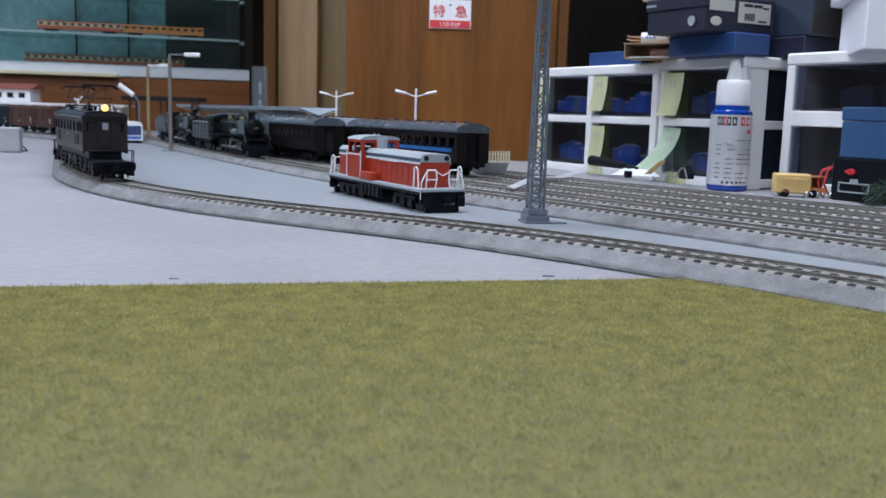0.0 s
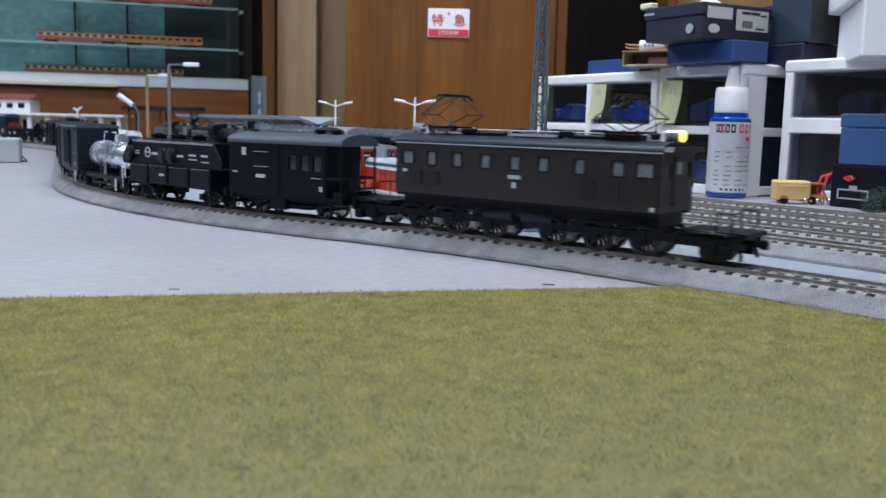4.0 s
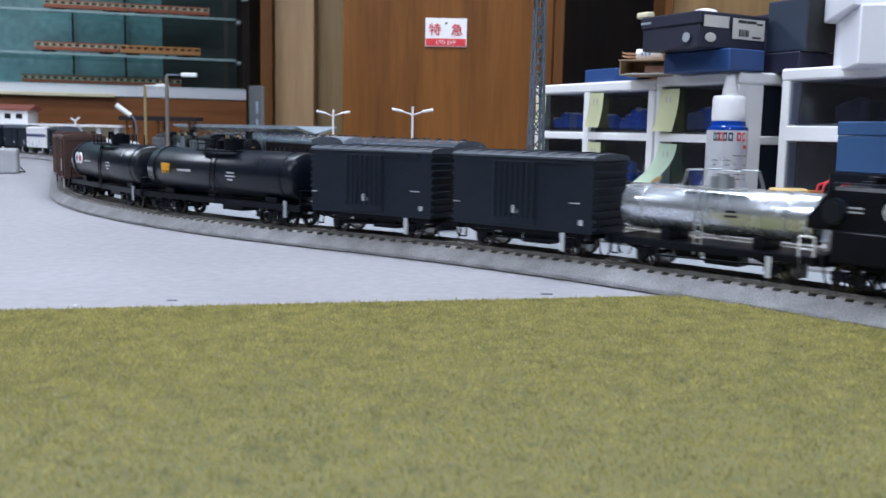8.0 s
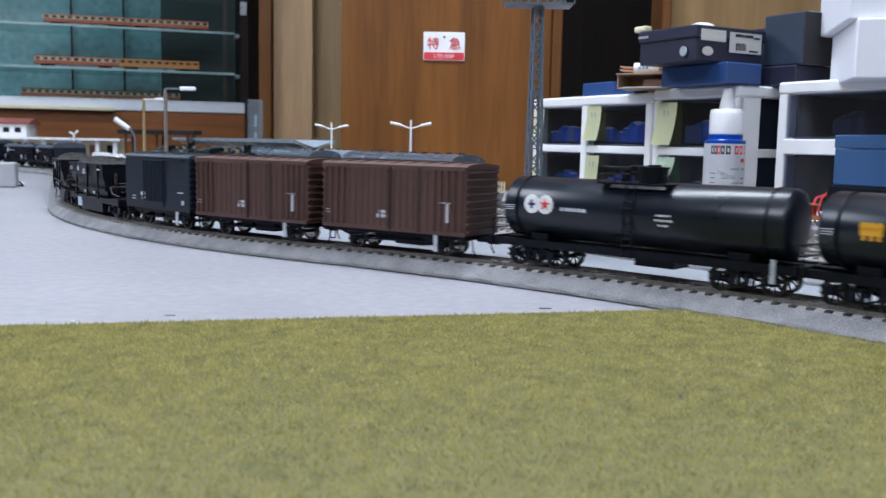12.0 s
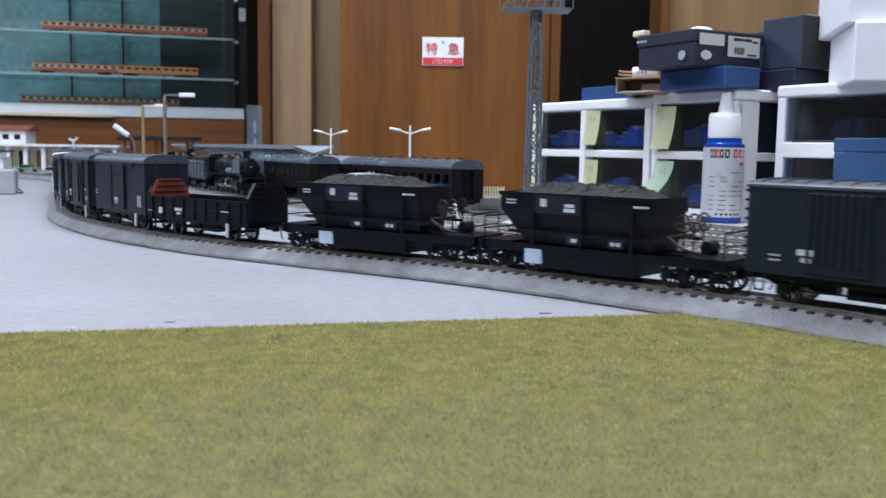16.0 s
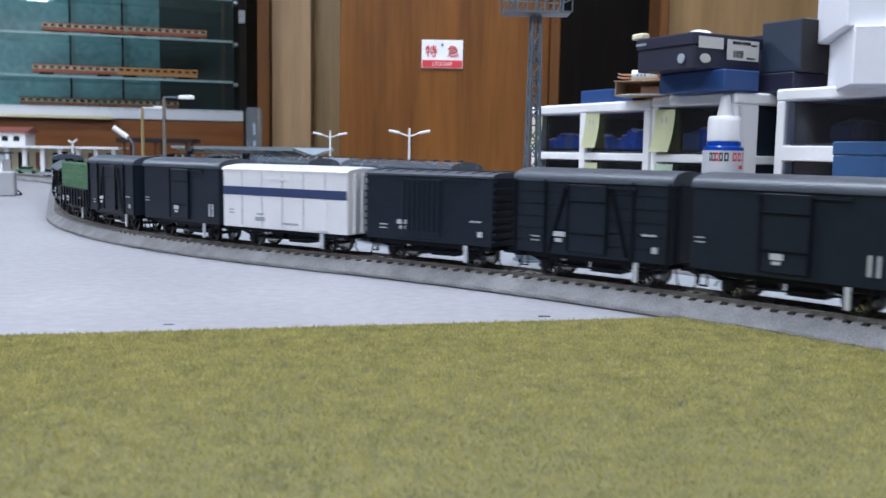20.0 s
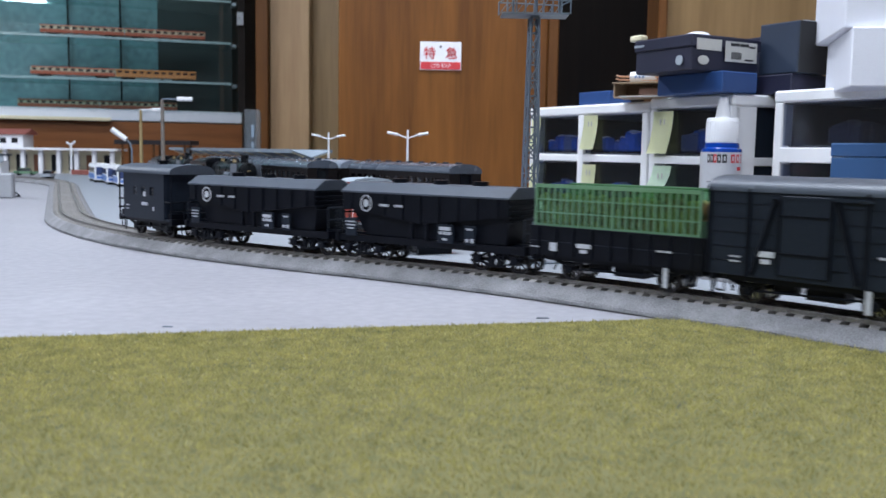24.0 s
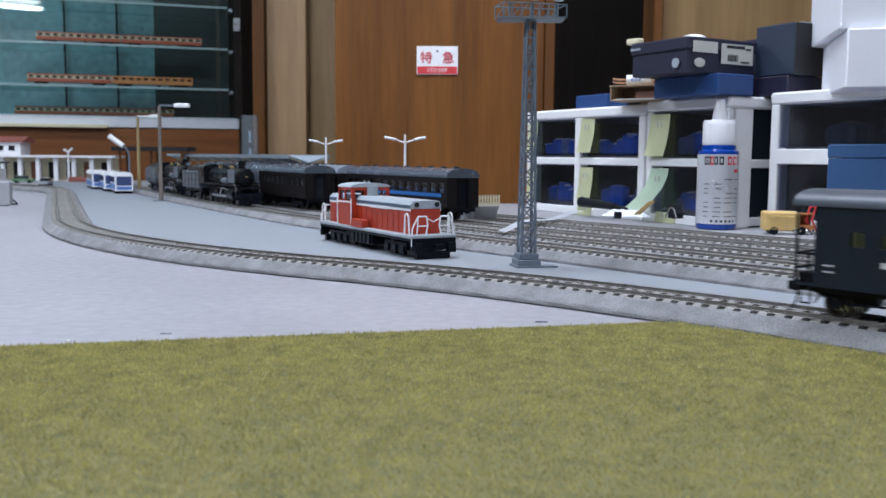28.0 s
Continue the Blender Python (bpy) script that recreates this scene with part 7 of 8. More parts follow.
def box_tank():
    """Black bogie powder hopper with boxed lower side."""
    t = thing("hopper_wagon", "black bogie hopper wagon with four roof hatches", "hopper wagon", group="wagons of the goods train")
    half, x0, x1 = 0.0590, -0.0560, 0.0460
    bm = bmesh.new()
    prism(bm, [(-0.0150, 0.0235), (-0.0150, 0.0372), (-0.0138, 0.0385), (0.0138, 0.0385), (0.0150, 0.0372), (0.0150, 0.0235)], x0, x1)
    part("body", bm, BLACK, t)
    bm = bmesh.new()
    prism(bm, [(-0.0166, 0.0120), (-0.0166, 0.0236), (0.0166, 0.0236), (0.0166, 0.0120)], x0 + 0.001, x1 - 0.001)
    bevel(bm, 0.0003)
    part("skirt", bm, BLACK, t)
    for i in range(4):
        x = x0 + 0.0128 + i * 0.0254
        for y in (-0.0168, 0.0168):
            boxes("side_panel", [((x, y, 0.0180), (0.0215, 0.0012, 0.0105))], BLACK, t, 0.0003)
            boxes("side_post", [((x + 0.0127, y * 1.02, 0.0180), (0.0012, 0.0016, 0.0112))], BLACK, t)
        bm = bmesh.new()
        rod(bm, (x, 0, 0.0385), (x, 0, 0.0412), 0.0050, 18)
        rod(bm, (x, 0, 0.0412), (x, 0, 0.0420), 0.0062, 20)
        rod(bm, (x, 0, 0.0420), (x, 0, 0.0428), 0.0030, 12)
        part("hatch", bm, BLACK, t, smooth=True)
    boxes("roof_walk", [(((x0 + x1) / 2, y, 0.0394), (x1 - x0 + 0.004, 0.0034, 0.0006)) for y in (-0.0115, 0.0115)], DARKGREY, t)
    for dx in (-0.0115, -0.0015, -0.0545):
        bm = bmesh.new()
        rod(bm, (dx, -0.0148, 0.0300), (dx, -0.0180, 0.0300), 0.0046, 18)
        rod(bm, (dx, -0.0180, 0.0300), (dx, -0.0186, 0.0300), 0.0034, 16)
        part("gauge_cover", bm, BLACKSATIN, t, smooth=True)
    for s in (-1, 1):
        for y in (-0.0150, 0.0150):
            bm = bmesh.new()
            x = x1 + 0.0004 if s > 0 else x0 - 0.0004
            v = [bm.verts.new((x + d, y + e, z)) for e in (-0.0008, 0.0008) for d, z in ((0, 0.0240), (s * 0.0095, 0.0240), (s * 0.0095, 0.0275), (0, 0.0385))]
            for f in ((0, 1, 2, 3), (7, 6, 5, 4), (0, 4, 5, 1), (1, 5, 6, 2), (2, 6, 7, 3), (3, 7, 4, 0)):
                bm.faces.new([v[i] for i in f])
            part("end_plate", bm, BLACK, t)
        boxes("end_platform", [((x + s * 0.005, 0, 0.0236), (0.010, 0.030, 0.0008))], BLACK, t)
        boxes("end_sheet", [((x + s * 0.0006, 0, 0.0310), (0.0008, 0.0290, 0.0140))], BLACK, t)
    boxes("underframe", [((0, 0, 0.0120), (2 * half, 0.010, 0.0040))] + [((s * half, 0, 0.012), (0.002, 0.031, 0.004)) for s in (-1, 1)], BLACK, t)
    for s in (-1, 1):
        bm = bmesh.new()
        coupler(bm, s * half, s)
        part("coupler", bm, BLACK, t)
    for s in (-1, 1):
        bogie(t, s * 0.041)
    bm = bmesh.new()
    lathe(bm, [(0.0034, -0.0002), (0.0034, 0.0002), (0.0026, 0.0002), (0.0026, -0.0002)], 20, Matrix.Translation((-0.0330, -0.0152, 0.0310)) @ Matrix.Rotation(radians(90), 4, "X"), True)
    box(bm, (-0.0330, -0.0152, 0.0310), (0.0052, 0.0004, 0.0008))
    part("emblem", bm, MARK, t, "white ring emblem")
    marks(t, [(-0.024, 0.0305, 0.0080, 0.0016), (0.0075, 0.0300, 0.0080, 0.0014), (0.0225, 0.0310, 0.0080, 0.0012), (0.0360, 0.0310, 0.0080, 0.0012), (0.0225, 0.0285, 0.0100, 0.0007), (0.0370, 0.0275, 0.0080, 0.0006), (-0.047, 0.0300, 0.0060, 0.0006), (-0.047, 0.0315, 0.0060, 0.0006)], -0.0152)
    marks(t, [(-0.012, 0.0180, 0.0060, 0.0014)], -0.0175)
    return t


def coal_hopper(seed):
    t = thing("hopper_wagon", "black bogie hopper wagon heaped with coal", "hopper wagon", group="wagons of the goods train")
    half = 0.0670
    lst = [((0, y, 0.0118), (2 * half, 0.0020, 0.0034)) for y in (-0.0135, 0.0135)]
    lst += [((s * (half - 0.001), 0, 0.0120), (0.002, 0.0320, 0.0040)) for s in (-1, 1)]
    lst += [((s * (half - 0.010), 0, 0.0138), (0.020, 0.030, 0.0008)) for s in (-1, 1)] + [((0, 0, 0.0118), (2 * half, 0.006, 0.004))]
    boxes("underframe", lst, BLACK, t)
    bm = bmesh.new()
    # tub with sloping ends and sides
    x0, x1, tz, mz, lz = -0.0536, 0.0320, 0.0335, 0.0235, 0.0150
    rings = [((x0, x1, 0.0160), tz), ((x0, x1, 0.0160), mz + 0.004), ((x0 + 0.013, x1 - 0.0015, 0.0115), lz - 0.001)]
    vs = [[bm.verts.new((a, -w, z)), bm.verts.new((b, -w, z)), bm.verts.new((b, w, z)), bm.verts.new((a, w, z))] for (a, b, w), z in [(r[0], r[1]) for r in rings]]
    for p, q in zip(vs, vs[1:]):
        for i in range(4):
            bm.faces.new((p[i], p[(i + 1) % 4], q[(i + 1) % 4], q[i]))
    bm.faces.new(vs[-1]), bm.faces.new(vs[0][::-1])
    part("hopper_body", bm, BLACK, t)
    boxes("rim", [((( x0 + x1) / 2, y, tz), (x1 - x0 + 0.001, 0.0014, 0.0014)) for y in (-0.0162, 0.0162)] + [((x, 0, tz), (0.0014, 0.033, 0.0014)) for x in (x0, x1)], BLACK, t)
    for y in (-0.0166, 0.0166):
        for x in (-0.033, -0.005, 0.022):
            boxes("side_post", [((x, y, 0.0235), (0.0016, 0.0014, 0.0210))], BLACK, t)
    bm = bmesh.new()
    heap(bm, x0 + 0.001, x1 - 0.001, 0.0155, tz - 0.0006, 0.0046, 64, 16, seed)
    part("load", bm, COAL, t, "heap of coal")
    for s, xx in ((-1, -half + 0.002), (1, half - 0.002)):
        bm = bmesh.new()
        for y in (-0.0140, 0.0140):
            line_rods(bm, [(xx, y, 0.0135), (xx, y, 0.0235)], 0.0004, 5)
        line_rods(bm, [(xx, -0.014, 0.0235), (xx, 0.014, 0.0235)], 0.0004, 5)
        line_rods(bm, [(xx, -0.014, 0.0185), (xx, 0.014, 0.0185)], 0.0003, 5)
        part("end_railing", bm, BLACK, t)
        bm = bmesh.new()
        coupler(bm, s * half, s)
        part("coupler", bm, BLACK, t)
    # brake wheels on their columns, and the rods between them
    for y in (-0.010, 0.0, 0.010):
        bm = bmesh.new()
        rod(bm, (0.044, y, 0.014), (0.044, y, 0.026), 0.0005, 6)
        lathe(bm, [(0.0032, -0.0003), (0.0036, 0), (0.0032, 0.0003), (0.0028, 0)], 16, Matrix.Translation((0.044, y, 0.0255)) @ Matrix.Rotation(radians(90), 4, "X"), True)
        for k in range(3):
            c, d = 0.003 * math.cos(k * 1.047), 0.003 * math.sin(k * 1.047)
            rod(bm, (0.044 - c, y, 0.0255 - d), (0.044 + c, y, 0.0255 + d), 0.0003, 5)
        part("brake_wheel", bm, RUSTIRON, t, "rusty dark brake wheel")
    bm = bmesh.new()
    rod(bm, (0.038, -0.012, 0.0200), (0.038, 0.012, 0.0200), 0.0010, 7)
    line_rods(bm, [(0.038, -0.012, 0.0200), (0.046, -0.013, 0.0165), (0.052, -0.010, 0.0150)], 0.0006, 6)
    part("brake_rod", bm, RUSTIRON, t, "rusty brake rod")
    bm = bmesh.new()
    rod(bm, (0.050, 0.000, 0.0165), (0.050, 0.010, 0.0165), 0.0026, 12)
    part("brake_cylinder", bm, BLACK, t, smooth=True)
    boxes("chute_plate", [((-0.034, -0.0140, 0.0082), (0.0100, 0.0012, 0.0070))], PALEBLUE, t, label="pale blue chute plate")
    boxes("lower_box", [((-0.006, 0, 0.0078), (0.056, 0.0270, 0.0100))], BLACK, t)
    for y in (-0.0163, 0.0163):
        boxes("side_rail", [((-0.004, y, 0.0186), (0.088, 0.0012, 0.0012))], BLACK, t)
        boxes("lettered_plate", [((-0.0190, y * 1.01, 0.0298), (0.0260, 0.0010, 0.0070))], DARKGREY, t, label="dark grey plate with white marks")
        boxes("side_board", [((x, y * 1.03, 0.0166), (0.0080, 0.0008, 0.0034)) for x in (-0.009, 0.014)], DARKGREY, t)
    marks(t, [(-0.0085, 0.0166, 0.0032, 0.0014), (0.0125, 0.0166, 0.0020, 0.0014), (0.0155, 0.0166, 0.0020, 0.0014)], -0.0174)
    for s in (-1, 1):
        bogie(t, s * 0.050)
    marks(t, [(-0.0265, 0.0305, 0.0034, 0.0030), (-0.0115, 0.0298, 0.0050, 0.0012), (-0.0115, 0.0280, 0.0060, 0.0014), (0.0265, 0.0308, 0.0080, 0.0008), (-0.046, 0.0310, 0.0060, 0.0006), (-0.046, 0.0298, 0.0060, 0.0006)], -0.0174)
    return t


def gondola(label, load=None):
    t = thing("open_wagon", label, "open wagon", group="wagons of the goods train")
    half = 0.0530 if load is None else 0.0455
    w, low, top = 0.0160, 0.0120, 0.0255 if load is None else 0.0258
    bm = bmesh.new()
    for y in (-1, 1):
        box(bm, (0, y * w, (top + low) / 2), (2 * half, 0.0012, top - low))
    box(bm, (0, 0, low + 0.0006), (2 * half, 2 * w, 0.0012))
    for s in (-1, 1):
        box(bm, (s * half, 0, (top + low) / 2), (0.0012, 2 * w, top - low))
    part("body", bm, BLACK, t)
    for y in (-1, 1):
        n = 9
        for i in range(n):
            x = -half + (i + 0.5) * 2 * half / n
            boxes("stake", [((x, y * (w + 0.0010), (top + low) / 2), (0.0013, 0.0012, top - low))], BLACK, t)
        boxes("rim", [((0, y * (w + 0.0004), top), (2 * half + 0.001, 0.0018, 0.0010))], BLACK, t)
        bm = bmesh.new()
        box(bm, (0, y * (w + 0.0007), (top + low) / 2), (2 * half, 0.0004, 0.0004))
        part("plank_joint", bm, DARKGREY, t)
    frame_2axle(t, half, 0.029 if load is None else 0.026)
    if load is None:
        for s in (-1, 1):
            bm = bmesh.new()
            prism(bm, [(-0.0158, 0.0132), (-0.0158, 0.0280), (-0.0100, 0.0375), (0.0100, 0.0375), (0.0158, 0.0280), (0.0158, 0.0132)], s * half - 0.0012, s * half + 0.0012)
            e = part("end_board", bm, BLACK, t, "high end board, brick-red on the inside")
            bm = bmesh.new()
            prism(bm, [(-0.0150, 0.0135), (-0.0150, 0.0277), (-0.0096, 0.0369), (0.0096, 0.0369), (0.0150, 0.0277), (0.0150, 0.0135)], s * (half - 0.0018) - 0.0005, s * (half - 0.0018) + 0.0005)
            part("inner_lining", bm, RUST, e, "brick-red lining")
            bm = bmesh.new()
            for i in range(4):
                box(bm, (s * (half + 0.0016), 0, 0.0240 + i * 0.0038), (0.0012, 0.028 - i * 0.003, 0.0010))
                box(bm, (s * (half - 0.0026), 0, 0.0240 + i * 0.0038), (0.0008, 0.028 - i * 0.003, 0.0008))
            part("end_rib", bm, BLACK, e)
        boxes("floor", [((0, 0, low + 0.0014), (2 * half - 0.003, 2 * w - 0.002, 0.0006))], RUST, t, label="brick-red wagon floor")
    else:
        lo, hi, lx = top, 0.0460, half - 0.0022
        bm = bmesh.new()
        box(bm, (0.0, 0, (lo + hi) / 2 - 0.0032), (2 * lx - 0.004, 0.0265, hi - lo - 0.0062))
        part("cargo", bm, CARGO, t, "straw-coloured cargo seen through the cover")
        rng = random.Random(12)
        for i in range(26):
            bm = bmesh.new()
            ball(bm, (-lx + 0.004 + (i % 13) * (2 * lx - 0.008) / 12, -0.0138, lo + 0.0045 + (i // 13) * 0.0085 + rng.random() * 0.0015), 0.0032, 8, 6, (1.15, 0.25, 0.9))
            part("bundle", bm, CARGO if rng.random() < 0.6 else CARGODARK, t, smooth=True)
        for y in (-0.0150, 0.0150):
            for c in (-1, 1):
                boxes("mesh_panel", [((c * lx / 2, y * 0.985, (lo + hi) / 2), (lx - 0.0012, 0.0004, hi - lo))], GREENFILM, t, label="see-through green cover")
            for i in range(4):
                boxes("slat", [((0, y, lo + 0.0008 + i * (hi - lo - 0.0014) / 3), (2 * lx, 0.0009, 0.0012 if i in (0, 3) else 0.0006))], GREEN, t)
            for i in range(25):
                boxes("slat_post", [((-lx + i * lx / 12, y * 1.02, (lo + hi) / 2), (0.0012 if i in (0, 12, 24) else 0.0008, 0.0008, hi - lo))], GREEN, t)
        for s in (-1, 1):
            for y in (-0.0145, 0.0145):
                boxes("end_post", [((s * lx, y, (lo + hi) / 2), (0.0010, 0.0012, hi - lo))], GREEN, t)
            boxes("crate_end", [((s * lx, 0, lo + (hi - lo) * 0.18), (0.0010, 0.0280, (hi - lo) * 0.36))], GREEN, t)
            for i in range(4):
                bm = bmesh.new()
                ball(bm, (s * (lx - 0.0016), -0.0090 + 0.0060 * i, lo + (hi - lo) * 0.62), 0.0042, 8, 6, (0.3, 0.8, 0.9))
                part("bundle", bm, CARGO, t, smooth=True)
        boxes("crate_top", [((0, 0, hi), (2 * lx - 0.002, 0.0290, 0.0004))], GREENFILM, t)
        for y in (-0.0150, 0.0150):
            boxes("top_rail", [((0, y, hi), (2 * lx, 0.0012, 0.0012))], GREEN, t)
    marks(t, [(-half * 0.68, 0.0165, 0.0040, 0.0040), (-half * 0.3, 0.0180, 0.0080, 0.0020), (-half * 0.3, 0.0155, 0.0040, 0.0016), (half * 0.62, 0.0190, 0.0080, 0.0008), (-half * 0.92, 0.0160, 0.0050, 0.0005)], -(w + 0.0018))
    return t


def logo_hopper(label):
    t = thing("hopper_wagon", label, "hopper wagon", group="wagons of the goods train")
    half = 0.0625
    lst = [((0, y, 0.0118), (2 * half, 0.0020, 0.0034)) for y in (-0.0132, 0.0132)]
    lst += [((s * (half - 0.001), 0, 0.0120), (0.002, 0.0310, 0.0040)) for s in (-1, 1)] + [((0, 0, 0.0118), (2 * half, 0.006, 0.004))]
    boxes("underframe", lst, BLACK, t)
    x0, x1 = -half + 0.006, half - 0.010
    xm = (x0 + x1) / 2
    # wide upper sides cut to a shallow V below, and a narrower hopper under them, filled out to stand for the shade
    # there
    for nm, side, w in (("hopper_body", [(x0, 0.0340), (x0, 0.0263), (xm, 0.0207), (x1, 0.0263), (x1, 0.0340)], 0.0160),
                        ("lower_hopper", [(x0 + 0.003, 0.0268), (x0 + 0.014, 0.0138), (x1 - 0.003, 0.0138), (x1 - 0.001, 0.0268)], 0.0125)):
        bm = bmesh.new()
        a = [bm.verts.new((x, -w, z)) for x, z in side]
        b = [bm.verts.new((x, w, z)) for x, z in side]
        for i in range(len(side)):
            bm.faces.new((a[i], a[(i + 1) % len(side)], b[(i + 1) % len(side)], b[i]))
        bm.faces.new(a[::-1]), bm.faces.new(b)
        part(nm, bm, BLACK, t)
    bm = bmesh.new()
    prism(bm, [(-0.0166, 0.0338), (-0.0166, 0.0346), (-0.0080, 0.0388), (0.0080, 0.0388), (0.0166, 0.0346), (0.0166, 0.0338)], x0 - 0.001, x1 + 0.001)
    part("roof", bm, ROOFGREY, t, "grey sloping roof")
    for x in (-0.028, 0.0, 0.026):
        bm = bmesh.new()
        rod(bm, (x, 0, 0.0388), (x, 0, 0.0408), 0.0042, 16)
        part("hatch", bm, BLACK, t, smooth=True)
    for y in (-0.0164, 0.0164):
        for i in range(9):
            x = x0 + (i + 0.5) * (x1 - x0) / 9
            low = 0.0207 + 0.0056 * abs(x - xm) / (x1 - xm)
            boxes("side_post", [((x, y, (0.0338 + low) / 2), (0.0009, 0.0010, 0.0338 - low))], BLACK, t)
        for x in (xm - 0.006, xm + 0.004):
            boxes("leg", [((x, y * 0.96, 0.0172), (0.0020, 0.0020, 0.0075))], BLACK, t)
        for x, k in ((-0.0500, 0.0080), (0.0150, 0.0098), (0.0305, 0.0062)):
            boxes("side_board", [((x, y * 1.01, 0.0172), (k, 0.0008, 0.0085))], DARKGREY, t)
    for x in (x1 + 0.0006, x0 - 0.0006):
        boxes("end_rib", [((x, 0, 0.0240 + i * 0.0022), (0.0010, 0.030, 0.0007)) for i in range(5)], BLACK, t)
    for s in (-1, 1):
        bm = bmesh.new()
        x = s * (half - 0.0015)
        for y in (-0.0135, -0.0060, 0.0060, 0.0135):
            rod(bm, (x, y, 0.0135), (x, y, 0.0255), 0.0004, 5)
        for z in (0.0195, 0.0255):
            rod(bm, (x, -0.0135, z), (x, 0.0135, z), 0.0004, 5)
        part("end_railing", bm, DARKGREY, t)
        bm = bmesh.new()
        coupler(bm, s * half, s)
        part("coupler", bm, BLACK, t)
    bm = bmesh.new()
    rod(bm, (half - 0.004, 0.004, 0.0135), (half - 0.004, 0.004, 0.0370), 0.0005, 6)
    part("brake_post", bm, DARKGREY, t)
    for s in (-1, 1):
        bogie(t, s * 0.044)
    bm = bmesh.new()
    lathe(bm, [(0.0040, -0.0002), (0.0040, 0.0002), (0.0034, 0.0002), (0.0034, -0.0002)], 22, Matrix.Translation((-0.0390, -0.0170, 0.0290)) @ Matrix.Rotation(radians(90), 4, "X"), True)
    rod(bm, (-0.0390, -0.0168, 0.0290), (-0.0390, -0.0172, 0.0290), 0.0018, 14)
    part("emblem", bm, MARK, t, "round white emblem")
    marks(t, [(-0.026, 0.0285, 0.0070, 0.0011), (-0.016, 0.0285, 0.0060, 0.0011), (0.015, 0.0196, 0.0070, 0.0016), (0.015, 0.0176, 0.0082, 0.0014), (0.015, 0.0148, 0.0026, 0.0010), (0.0305, 0.0200, 0.0044, 0.0008), (0.0290, 0.0150, 0.0018, 0.0014), (0.0322, 0.0150, 0.0018, 0.0018), (-0.050, 0.0198, 0.0066, 0.0006), (-0.050, 0.0182, 0.0066, 0.0006), (-0.050, 0.0166, 0.0050, 0.0006)], -0.0173)
    return t


